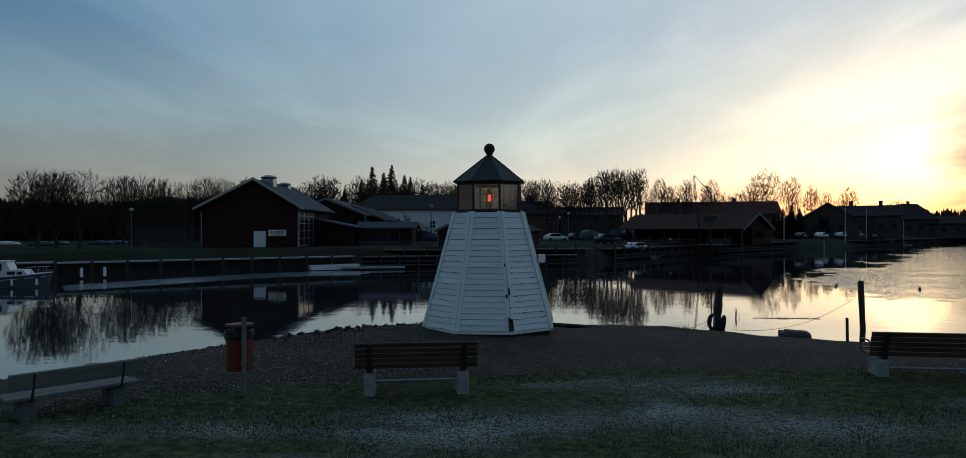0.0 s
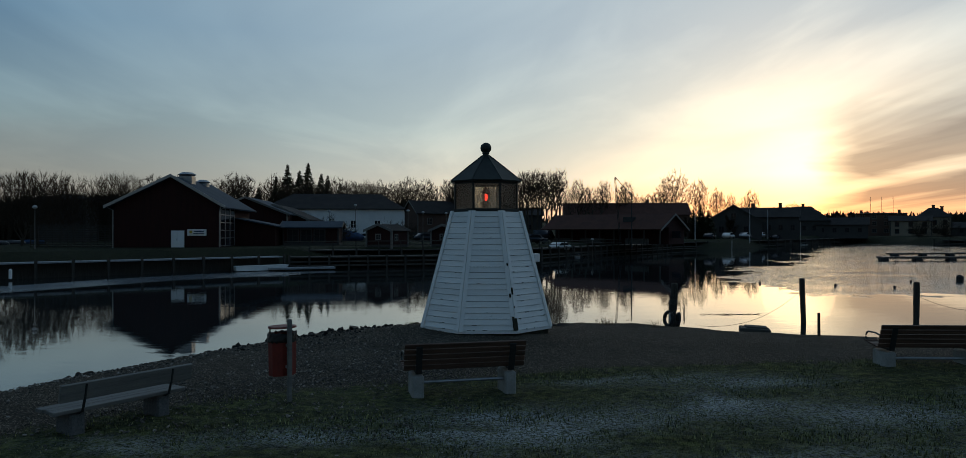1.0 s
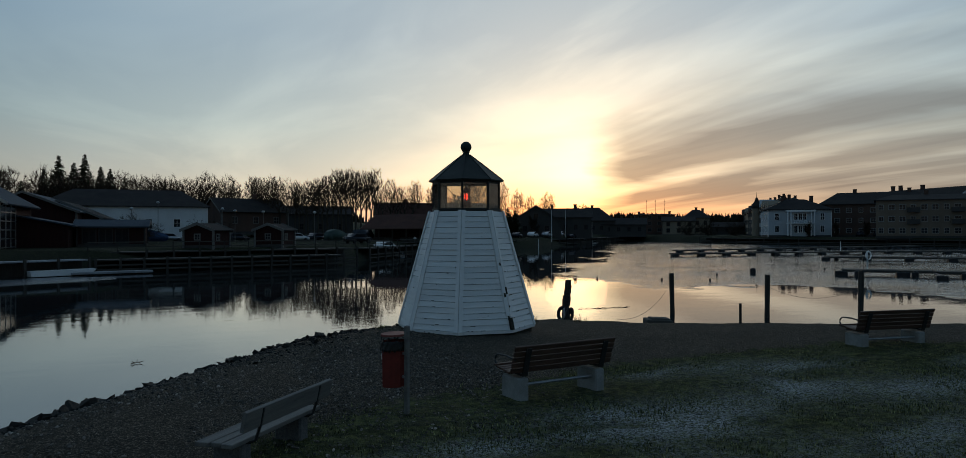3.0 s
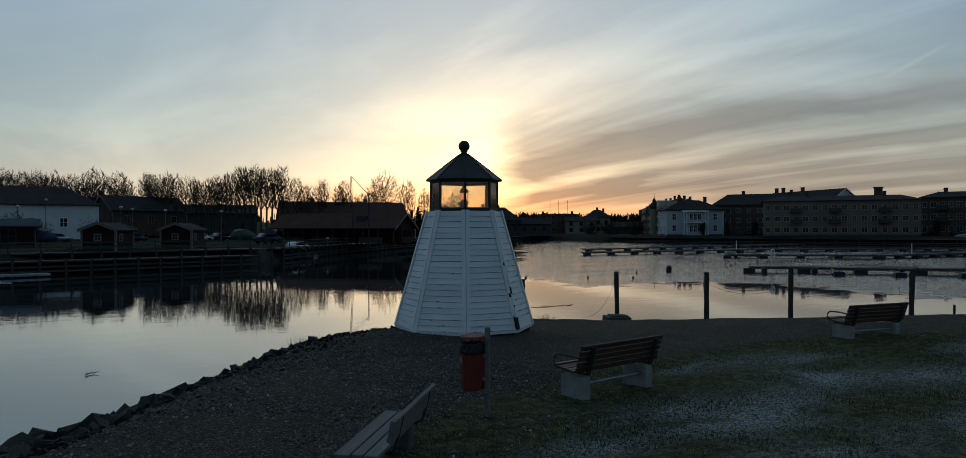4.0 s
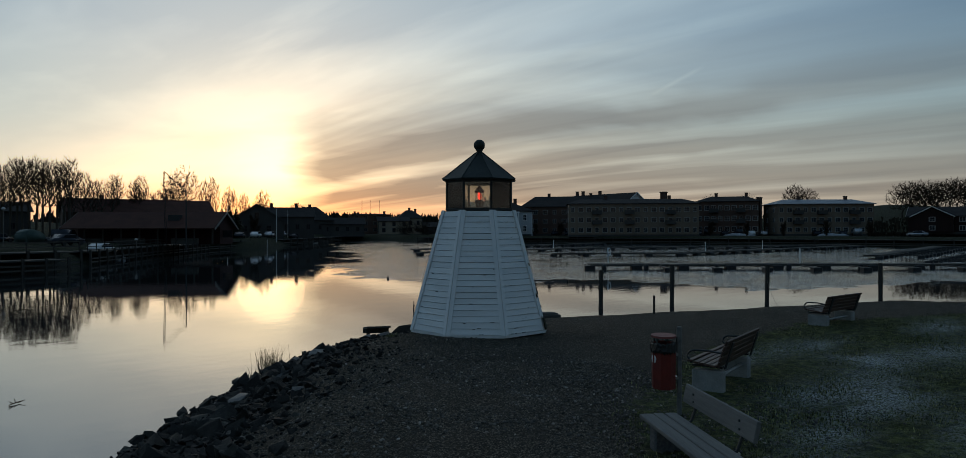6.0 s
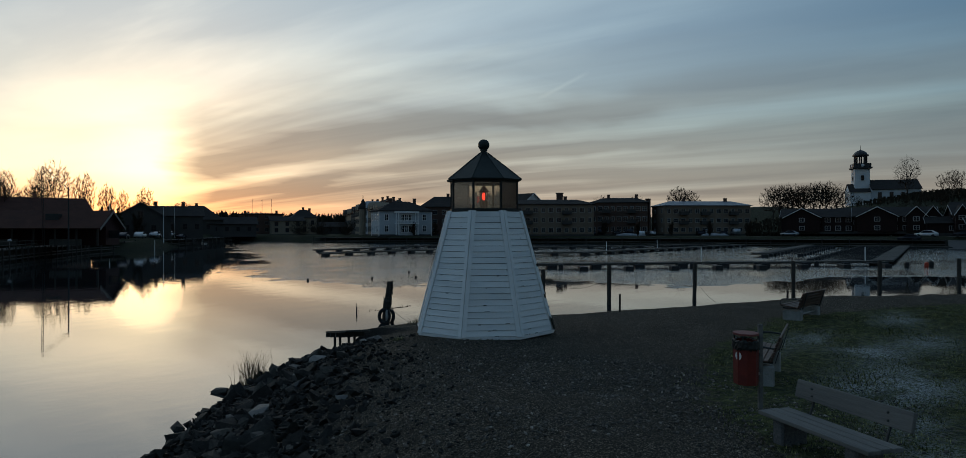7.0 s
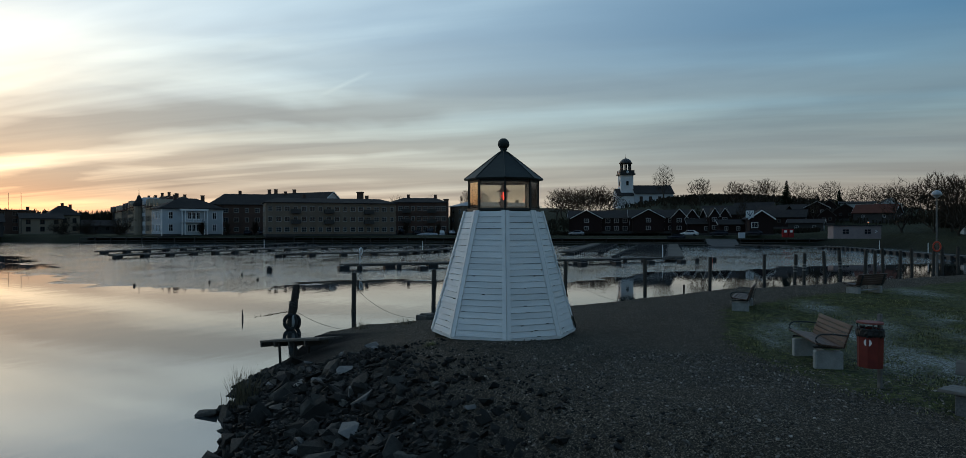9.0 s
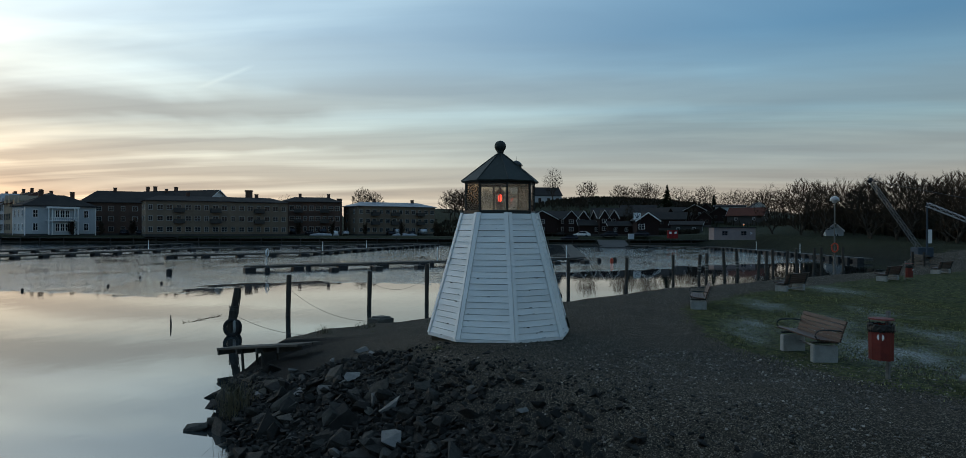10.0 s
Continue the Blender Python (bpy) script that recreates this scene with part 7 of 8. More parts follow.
slab(bm, a - side, a + side, b + side, b - side, 0.12)
solid("slipway", bm, M["asphalt"], "pale asphalt slipway running into the water", "slipway", kind="structure")



# ---- derricks on the slip ----
def lattice(bm, a, b, w, n):
    a, b = Vector(a), Vector(b)
    d = (b - a).normalized()
    u = d.cross(Vector((0, 0, 1))).normalized() * w
    v = u.cross(d).normalized() * w
    corner = [u + v, u - v, -u - v, -u + v]
    for c in corner:
        rod(bm, a + c, b + c * 0.7, 0.024, 0.024, 5)
    for i in range(n):
        f, g = i / n, (i + 1) / n
        for j in range(4):
            rod(bm, a.lerp(b, f) + corner[j], a.lerp(b, g) + corner[(j + 1) % 4], 0.016, 0.016, 4)


t = thing("boat_crane", pose(57.1, -34.3, ground_at(57, -34.3)), "blue-grey lattice boat crane on the slip", "crane", "slip cranes")
bm = bmesh.new()
lattice(bm, (0, 0, 0.4), (-3.0, 5.8, 7.1), 0.17, 14)
part("boom", bm, M["steel"], t)
bm = bmesh.new()
rod(bm, (-3.15, 5.95, 7.0), (-2.95, 5.75, 7.2), 0.2, 0.2, 12)
part("sheave", bm, M["dark_metal"], t)
bm = bmesh.new()
box(bm, (0, 0, 0.4), (1.6, 1.4, 0.9), bevel=0.05)
part("winch_housing", bm, M["metal_blue"], t)
bm = bmesh.new()
rod(bm, (-3.0, 5.8, 7.1), (-8.5, -2.5, 4.6), 0.03, 0.03, 5)
part("stay_wire", bm, M["dark_metal"], t)
t = thing("boat_crane", pose(55.2, -33.9, ground_at(55.2, -33.9)), "grey mast crane with slanting lattice jib", "crane", "slip cranes")
bm = bmesh.new()
rod(bm, (0, 0, 0), (0, 0, 5.0), 0.10, 0.07, 10)
part("mast", bm, M["metal_blue"], t)
bm = bmesh.new()
lattice(bm, (0, 0, 4.9), (-6.5, -4.2, 1.6), 0.18, 14)
part("jib", bm, M["steel"], t)
bm = bmesh.new()
box(bm, (0.5, -0.4, 1.9), (0.05, 0.5, 1.3))
part("notice", bm, M["white_paint"], t)
t = thing("quay_crane", pose(31.6, 86.9, 0.3), "slim dark quay derrick with raised jib", "crane")
bm = bmesh.new()
rod(bm, (0, 0, -0.4), (0, 0, 8.0), 0.11, 0.08, 8)
part("mast", bm, M["dark_metal"], t)
bm = bmesh.new()
rod(bm, (0, 0, 7.7), (-1.3, 4.2, 10.8), 0.07, 0.05, 6)
part("jib", bm, M["dark_metal"], t)
bm = bmesh.new()
lattice(bm, (1.2, 9.6, 0.2), (-1.3, 4.3, 10.7), 0.12, 18)
part("lattice_leg", bm, M["dark_metal"], t)
# slip gear: rails of stacked timber
t = thing("timber_stack", pose(46.5, -29.5, ground_at(46.5, -29.5)), "stack of pale timber by the slip", "stack")
for i in range(5):
    bm = bmesh.new()
    box(bm, (0, 0, 0.15 + 0.3 * i), (2.4, 0.25, 0.16))
    part("beam", bm, M["old_wood"], t)
for x in (-1, 1):
    bm = bmesh.new()
    box(bm, (x, 0.2, 0.8), (0.15, 0.15, 1.7))
    part("upright", bm, M["post"], t)


# ---- lamps and poles ----
def street_lamp(m, h=4.4, lit=False, buoy=False):
    t = thing("street_lamp", m, "grey steel street lamp with a domed head", "street lamp", "harbour street lamps")
    bm = bmesh.new()
    rod(bm, (0, 0, -0.3), (0, 0, h), 0.048, 0.036, 8)
    rod(bm, (0, 0, 0), (0, 0, 1.0), 0.065, 0.065, 8)
    part("pole", bm, M["grey_plank"], t)
    bm = bmesh.new()
    s = bmesh.ops.create_uvsphere(bm, u_segments=18, v_segments=10, radius=0.25)
    for v in s["verts"]:
        v.co.z = max(v.co.z, -0.02)
    bmesh.ops.transform(bm, matrix=Matrix.Translation((0, 0, h)), verts=s["verts"])
    part("shade", bm, M["lamp_dome"], t, "domed pale shade", True)
    bm = bmesh.new()
    ball(bm, (0, 0, h - 0.05), 0.15, 12, 8, (1, 1, 0.6))
    part("bulb", bm, M["amber"] if lit else M["lamp_dome"], t, "", True)
    if buoy:
        bm = bmesh.new()
        tube(bm, [(0.11, 0.16 * math.cos(2 * math.pi * i / 18), 1.5 + 0.24 * math.sin(2 * math.pi * i / 18)) for i in range(19)], 0.045, 6)
        part("life_buoy", bm, M["orange"], t, "orange and white life buoy", True, m=Matrix.Rotation(radians(170), 4, "Z"))
    return t


street_lamp(pose(25.7, -15.8, ground_at(25.7, -15.8)), 4.12, buoy=True)
for x, y, h, lit in ((118.9, -39.2, 3.6, True), (92.4, -40.2, 3.3, True), (155, -39.3, 3.7, True), (-40.7, 61.3, 4.3, False), (-10.5, 99, 6.0, False), (11.5, 94.2, 4.6, False), (3.9, 93.4, 4.6, False), (0.5, 103.8, 5, False), (27, 92.5, 4.4, False), (-2, 88, 4.8, False), (-13, 84, 4.6, False)):
    street_lamp(pose(x, y, ground_at(x, y)), h, lit)


def flagpole(x, y, h):
    t = thing("flagpole", pose(x, y, ground_at(x, y)), "tall white flagpole on the quay", "flagpole", "quay flagpoles")
    bm = bmesh.new()
    rod(bm, (0, 0, -0.2), (0, 0, h), 0.08, 0.04, 8)
    part("pole", bm, M["white_paint"], t)
    bm = bmesh.new()
    ball(bm, (0, 0, h + 0.05), 0.1, 10, 6)
    part("knob", bm, M["dark_metal"], t)


for x, y, h in ((64.1, 122, 7.2), (78, 142, 8), (108, 172, 8), (92, 160, 7.5), (60, 131, 7)):
    flagpole(x, y, h)


# ---- cars ----
CAR = {}


def car(m, paint, van=False):
    words = {"car_silver": "silver", "car_dark": "dark", "car_white": "white", "car_red": "red"}
    t = thing("parked_van" if van else "parked_car", m, f"{words[paint]} {'van' if van else 'car'} parked on the quay", "van" if van else "car", "parked vehicles")
    if (paint, van) not in CAR:
        bm = bmesh.new()
        if van:
            out = [(-2.4, 0.35), (2.4, 0.35), (2.45, 1.0), (1.9, 1.25), (1.3, 2.0), (-2.35, 2.05)]
        else:
            out = [(-2.1, 0.3), (2.1, 0.3), (2.15, 0.75), (1.1, 0.92), (0.45, 1.42), (-1.1, 1.45), (-1.8, 0.98), (-2.15, 0.9)]
        prism(bm, out, -0.85, 0.85)
        bmesh.ops.bevel(bm, geom=list(bm.edges), offset=0.06, segments=2, affect="EDGES")
        body = mesh_of("body", bm, M[paint], True)
        bm = bmesh.new()
        out = [(1.15, 1.25), (1.75, 1.28), (1.28, 1.9), (0.4, 1.9), (0.4, 1.25)] if van else [(-1.55, 0.98), (0.95, 0.95), (0.42, 1.36), (-1.02, 1.38)]
        prism(bm, out, -0.87, 0.87)
        panes = mesh_of("side_window", bm, M["window_glass"])
        bm = bmesh.new()
        rod(bm, (0, -0.1, 0), (0, 0.1, 0), 0.32, 0.32, 14)
        CAR[paint, van] = (body, panes, mesh_of("wheel", bm, M["tyre"]))
    body, panes, wheel = CAR[paint, van]
    part("body", body, None, t)
    part("side_window", panes, None, t)
    for x in (-1.3, 1.35):
        for y in (-0.78, 0.78):
            part("wheel", wheel, None, t, m=pose(x, y, 0.32))
    return t


for x, y, rz, c, v in ((-9.4, 112.3, 20, "car_silver", 0), (1, 110, 30, "car_dark", 0), (10.8, 109.4, 15, "car_white", 0), (14.7, 111.6, 40, "car_dark", 0), (18.8, 109.6, 20, "car_silver", 0), (21.9, 106.2, 50, "car_dark", 1), (21, 88, 40, "car_white", 0), (16.5, 86.5, 30, "car_dark", 0), (24.0, 90.5, 60, "car_silver", 0)):
    car(pose(x, y, ground_at(x, y), 0, 0, rz), c, bool(v))
for x, y, c, v in ((126.3, 82.2, "car_white", 1), (129.5, 76.7, "car_white", 1), (135.1, 74.8, "car_silver", 0), (136.5, 72, "car_white", 0), (146, 65.8, "car_white", 1), (147.5, 62.3, "car_silver", 0)):
    car(pose(x, y, ground_at(x, y), 0, 0, 32), c, bool(v))
rng = random.Random(11)
for i in range(26):
    f = i / 25
    x, y = 163 + 42 * f + rng.uniform(-1, 1), 127 - 78 * f + rng.uniform(-1, 1)
    if rng.random() < 0.85:
        car(pose(x, y, ground_at(x, y), 0, 0, 28 + rng.uniform(-8, 8)), rng.choice(("car_silver", "car_dark", "car_white", "car_dark", "car_dark")), rng.random() < 0.15)
for x, y in ((178, 28), (160.8, 1), (156.9, -5.4), (160.4, -18.9), (151.7, -25.7), (162.9, -2), (164.9, -8.8), (164.6, -16.6)):
    car(pose(x, y, ground_at(x, y), 0, 0, 90 + rng.uniform(-12, 12)), rng.choice(("car_silver", "car_dark", "car_white", "car_dark")))
for i in range(9):
    x, y = 66 + 7.5 * i, 137 + 6.6 * i
    car(pose(x, y, ground_at(x, y), 0, 0, 42 + rng.uniform(-10, 10)), rng.choice(("car_silver", "car_dark", "car_white")))
# covered boats and a skip ashore
for x, y, rz, L, mt, lab in ((-11.5, 98.5, 10, 5.0, "tarp", "boat under a blue tarpaulin on the quay"), (15.6, 98.5, 30, 3.4, "tarp_green", "green covered boat on the quay"), (22.5, 83.5, 45, 4.5, "tarp", "boat under a blue tarpaulin on the quay")):
    bm = bmesh.new()
    prism(bm, [(-L / 2, 0.2), (L / 2 - 0.6, 0.2), (L / 2, 1.0), (L * 0.25, 1.7), (-L * 0.2, 2.1), (-L / 2, 1.5)], -1.1, 1.1)
    bmesh.ops.bevel(bm, geom=list(bm.edges), offset=0.2, segments=2, affect="EDGES")
    solid("covered_boat", bm, M[mt], lab, "boat", "covered boats", m=pose(x, y, ground_at(x, y), 0, 0, rz), smooth=True)
# dinghies laid up on the west lawn
for x, y, rz, mt in ((-60.9, 77, 20, "hull_dark"), (-62.6, 83, -10, "hull_dark"), (-57.9, 85.8, 15, "hull_dark"), (-58.1, 90.3, 8, "hull_dark"), (-57.5, 95.1, 25, "tarp"), (-67.6, 79.6, 10, "hull")):
    bm = bmesh.new()
    prism(bm, [(-1.7, 0.0), (1.6, 0.0), (1.3, 0.45), (-0.4, 0.62), (-1.6, 0.5)], -0.7, 0.7)
    bmesh.ops.bevel(bm, geom=list(bm.edges), offset=0.12, segments=2, affect="EDGES")
    solid("dinghy", bm, M[mt], {"hull": "pale upturned dinghy on the west lawn", "hull_dark": "dark upturned dinghy on the west lawn", "tarp": "blue covered dinghy on the west lawn"}[mt], "boat", "laid-up dinghies", m=pose(x, y, ground_at(x, y), 0, 0, rz), smooth=True)
# low walls with frost before the flats, heaps of old snow
for x, y, L, rz in ((186, 74, 9, -62), (176, 95, 7, -62), (196, 52, 8, -70)):
    bm = bmesh.new()
    ball(bm, (0, 0, 0), 1.0, 18, 8, (L / 2, 1.3, 0.75))
    for v in bm.verts:
        v.co += Vector((0, 0, 0.25 * noise.noise(v.co * 0.8)))
    solid("snow_heap", bm, M["snow_plank"], "low heap of old grey snow", "snow heap", "snow heaps", m=pose(x, y, ground_at(x, y), 0, 0, rz), smooth=True)


# ---- trees ----
def grow(rng, out, p, d, length, r, level, style):
    """Adds the segments of one limb and its side shoots to out: (level, a, b, ra, rb)."""
    bits = style["bits"][level]
    step = length / bits
    last = level == style["levels"]
    for i in range(bits):
        bend = style["bend"][level]
        d = (d + Vector((rng.uniform(-1, 1), rng.uniform(-1, 1), rng.uniform(-0.8, 0.8))) * bend + Vector((0, 0, style["up"][level]))).normalized()
        q = p + d * step
        thin = style["taper"] if level == 0 else 0.85
        ra, rb = r * (1 - thin * i / bits), r * (1 - thin * (i + 1) / bits)
        out.append((level, p, q, max(ra, style["min"]), 0.0 if last and i == bits - 1 else max(rb, style["min"])))
        if not last and (level > 0 or (i + 1) / bits > style["clear"]):
            for _ in range(style["kids"][level]):
                side = d.orthogonal().normalized()
                side.rotate(Matrix.Rotation(rng.uniform(0, 2 * math.pi), 3, d))
                wide = radians(rng.uniform(*style["angle"][level]))
                e = (d * math.cos(wide) + side * math.sin(wide)).normalized()
                grow(rng, out, p.lerp(q, rng.random()), e, length * rng.uniform(*style["ratio"][level]) * (1.0 - 0.3 * i / bits), max(rb * 0.6, style["min"]), level + 1, style)
        p = q


STYLES = {
    "street": dict(bits=(4, 4, 3, 1), long=0.62, thick=0.03, levels=3, clear=0.2, kids=(7, 4, 3), angle=((15, 42), (12, 38), (12, 40)), ratio=((0.45, 0.7), (0.35, 0.55), (0.4, 0.6)), bend=(0.03, 0.08, 0.1, 0.15), up=(0.1, 0.12, 0.12, 0.1), taper=0.8, min=0.003),
    "bush": dict(bits=(4, 4, 3, 2, 1), long=0.15, thick=0.02, levels=4, clear=0.0, kids=(4, 3, 2, 2), angle=((20, 80), (20, 50), (20, 55), (20, 60)), ratio=((3.5, 5.0), (0.35, 0.55), (0.4, 0.6), (0.5, 0.8)), bend=(0.05, 0.1, 0.12, 0.15, 0.1), up=(0.0, 0.04, 0.02, 0.0, 0.0), taper=0.4, min=0.002),
}


# crowns: height of the fork, middle, half width and half height, how far down they reach, points and shoots, girth
CROWNS = {
    "broad": dict(fork=0.14, mid=0.58, wide=0.33, high=0.42, low=0.75, points=620, straight=0.35, lift=0.5, thick=0.020, twig=0.0007, shoots=10, shoot=0.075, fine=0.0013),
    "fan": dict(fork=0.08, mid=0.55, wide=0.35, high=0.45, low=0.70, points=1000, straight=0.55, lift=0.7, thick=0.020, twig=0.0006, shoots=8, shoot=0.075, fine=0.0013),
    "far": dict(fork=0.18, mid=0.58, wide=0.36, high=0.42, low=0.75, points=300, straight=0.35, lift=0.4, thick=0.022, twig=0.0010, shoots=8, shoot=0.09, fine=0.0019),
    "lime": dict(fork=0.42, mid=0.69, wide=0.120, high=0.31, low=0.85, points=320, straight=0.40, lift=1.8, thick=0.014, twig=0.0007, shoots=7, shoot=0.07, fine=0.0013),
    "willow": dict(fork=0.06, mid=0.54, wide=0.40, high=0.46, low=0.80, points=560, straight=0.45, lift=0.3, thick=0.024, twig=0.0008, shoots=9, shoot=0.09, fine=0.0017),
}


def fill_crown(rng, st):
    """A tree grown towards many points strewn through its crown; limbs thicken with all that they carry."""
    fork, mid, wide, high = st["fork"], st["mid"], st["wide"], st["high"]
    pos, up, run, aim = [(0.0, 0.0, -0.02)], [-1], [0.0], []
    bend, shift = (rng.uniform(-0.02, 0.02), rng.uniform(-0.02, 0.02)), rng.uniform(0, 50)
    stem = 5
    for i in range(stem):
        f = (i + 1) / stem
        pos.append((bend[0] * f, bend[1] * f, fork * f))
        up.append(i)
        run.append(fork * f)
    while len(aim) < st["points"]:
        v = Vector((rng.gauss(0, 1), rng.gauss(0, 1), rng.gauss(0, 1))).normalized() * rng.random() ** st.get("shell", 0.42)
        if v.z < -st["low"] or (v.z < 0 and math.hypot(v.x, v.y) > 1 + 0.5 * v.z):
            continue
        f = 1 + 0.10 * noise.noise(v * 2.2 + Vector((st["points"], shift, 0)))
        aim.append((v.x * wide * f, v.y * wide * f, mid + v.z * high * f))
    aim.sort(key=lambda p: p[0] ** 2 + p[1] ** 2 + (p[2] - fork) ** 2)
    known = np.zeros((st["points"] * 4 + 16, 3))
    cost = np.zeros(len(known))
    known[:len(pos)], cost[:len(pos)] = pos, run
    cost[:stem] += 9.0
    ends = []
    for p in aim:
        n = len(pos)
        gap = np.sqrt(((known[:n] - p) ** 2).sum(1))
        k = int(np.argmin(gap + st["straight"] * cost[:n] + np.maximum(known[:n, 2] - p[2], 0) * 1.2))
        g = float(gap[k])
        bits = 1 if g < 0.05 else 2 if g < 0.14 else 3
        a = Vector(pos[k])
        d = Vector(p) - a
        for b in range(bits):
            f = (b + 1) / bits
            q = a + d * f + Vector((rng.uniform(-1, 1), rng.uniform(-1, 1), rng.uniform(-1, 1))) * 0.05 * g * (b + 1 < bits) - Vector((0, 0, 0.10 * st["lift"] * g * math.sin(math.pi * f)))
            m = len(pos)
            pos.append(tuple(q))
            up.append(k)
            run.append(run[k] + g / bits)
            known[m], cost[m] = q, run[m]
            k = m
        ends.append(k)
    load = [0.0] * len(pos)
    for k in ends:
        load[k] += 1.0
    for k in range(len(pos) - 1, 0, -1):
        load[up[k]] += load[k]
    girth = [max(st["twig"], st["thick"] * (w / st["points"]) ** 0.46) for w in load]
    out = []
    for k in range(1, len(pos)):
        w = girth[k] / st["thick"]
        level = 0 if w > 0.5 else 1 if w > 0.22 else 2
        r0 = min(girth[up[k]], girth[k] * 1.35)
        out.append((level, Vector(pos[up[k]]), Vector(pos[k]), r0 * (1.3 if up[k] == 0 else 1.0), girth[k]))
    # fine shoots at the ends and along the thin limbs
    core = Vector((0, 0, fork))
    for k in range(stem + 1, len(pos)):
        if load[k] > 4:
            continue
        a = Vector(pos[k])
        way = (a - Vector(pos[up[k]])).normalized() * 0.7 + (a - core).normalized() * 0.5 + Vector((0, 0, 0.35 * st["lift"]))
        for _ in range(st["shoots"]):
            e = a + (way + Vector((rng.gauss(0, 1), rng.gauss(0, 1), rng.gauss(0, 1))) * 0.30).normalized() * st["shoot"] * rng.uniform(0.5, 1.2)
            out.append((4, a.lerp(Vector(pos[up[k]]), rng.uniform(0, 0.8)), e, st["fine"], 0.0))
    return out


def limb_mesh(name, segs, mat, sides):
    vs, fs = [], []
    ring = [(math.cos(2 * math.pi * j / sides), math.sin(2 * math.pi * j / sides)) for j in range(sides)]
    for level, a, b, ra, rb in segs:
        d = (b - a).normalized()
        u = d.orthogonal().normalized()
        w = d.cross(u)
        k = len(vs)
        vs += [tuple(a + (u * c + w * s) * ra) for c, s in ring]
        if rb > 0:
            vs += [tuple(b + (u * c + w * s) * rb) for c, s in ring]
            fs += [(k + j, k + (j + 1) % sides, k + sides + (j + 1) % sides, k + sides + j) for j in range(sides)]
        elif level == 4:
            del vs[-1]
            vs.append(tuple(b))
            fs.append((k, k + 1, k + 2))
        else:
            vs.append(tuple(b))
            fs += [(k + j, k + (j + 1) % sides, k + sides) for j in range(sides)]
    return raw(name, vs, fs, M[mat])


TREES = {}


def tree_meshes(kind, seed):
    if (kind, seed) in TREES:
        return TREES[kind, seed]
    rng = random.Random(seed * 31 + len(kind))
    segs = []
    if kind == "conifer":
        segs.append((0, Vector((0, 0, 0)), Vector((0, 0, 0.98)), 0.022, 0.004))
        vs, fs = [], []
        for i in range(46):
            z = 0.10 + 0.88 * i / 46
            reach = 0.24 * (1 - (i / 46) ** 1.3) + 0.012
            for j in range(9):
                a = rng.uniform(0, 6.28)
                L = reach * rng.uniform(0.6, 1.1)
                dx, dy = math.cos(a), math.sin(a)
                p0, p1 = Vector((0, 0, z)), Vector((dx * L, dy * L, z - 0.35 * L + rng.uniform(-0.01, 0.02)))
                for f in (0.35, 0.6, 0.8, 1.0):
                    c = p0.lerp(p1, f)
                    w = 0.16 * reach + 0.012
                    s = Vector((-dy, dx, 0)) * w
                    k = len(vs)
                    vs += [tuple(c - s * 0.8 + Vector((0, 0, -w * rng.uniform(0.3, 0.9)))), tuple(c + s * 0.8 + Vector((0, 0, -w * rng.uniform(0.3, 0.9)))), tuple(c + Vector((dx, dy, 0.1)) * w)]
                    fs.append((k, k + 1, k + 2))
        crown = raw("crown", vs, fs, M["needle"])
        TREES[kind, seed] = (limb_mesh("trunk", segs, "bark", 7), crown)
        return TREES[kind, seed]
    if kind in CROWNS:
        segs = fill_crown(rng, CROWNS[kind])
        top = max(s[2].z for s in segs)
        segs = [(lv, a / top, b / top, ra / top, rb / top) for lv, a, b, ra, rb in segs]
        TREES[kind, seed] = (limb_mesh("trunk", [s for s in segs if s[0] <= 1], "bark", 6), limb_mesh("crown", [s for s in segs if s[0] > 1], "twig", 3))
        return TREES[kind, seed]
    st = STYLES[kind]
    grow(rng, segs, Vector((0, 0, 0)), Vector((rng.uniform(-.05, .05), rng.uniform(-.05, .05), 1)), st["long"], st["thick"], 0, st)
    top = max(s[2].z for s in segs)
    segs = [(lv, a / top, b / top, ra / top, rb / top) for lv, a, b, ra, rb in segs]
    thick = [s for s in segs if s[0] <= 1]
    thin = [s for s in segs if s[0] > 1]
    TREES[kind, seed] = (limb_mesh("trunk", thick, "bark", 6), limb_mesh("crown", thin, "twig", 3))
    return TREES[kind, seed]


WORDS = {"far": "bare winter tree on the town hill", "broad": "bare spreading winter tree with fine twigs", "fan": "bare domed winter tree with stems fanning upwards", "lime": "bare pollarded lime tree in a row", "willow": "bare willow with drooping twigs", "street": "small dark clipped street tree", "bush": "bare rounded winter shrub", "conifer": "tall dark spruce above bare winter trees"}


def tree(kind, x, y, h, seed, wide=1.0, z=None):
    trunk, crown = tree_meshes(kind, seed)
    m = pose(x, y, ground_at(x, y) - 0.15 if z is None else z, 0, 0, (x * 37 + y * 91) % 360) @ Matrix.Diagonal((h * wide, h * wide, h, 1))
    t = thing({"bush": "shrub", "conifer": "spruce"}.get(kind, "tree"), m, WORDS[kind], "shrub" if kind == "bush" else "tree", f"{kind} trees by the harbour")
    part("trunk", trunk, None, t)
    part("crown", crown, None, t)


rng = random.Random(5)
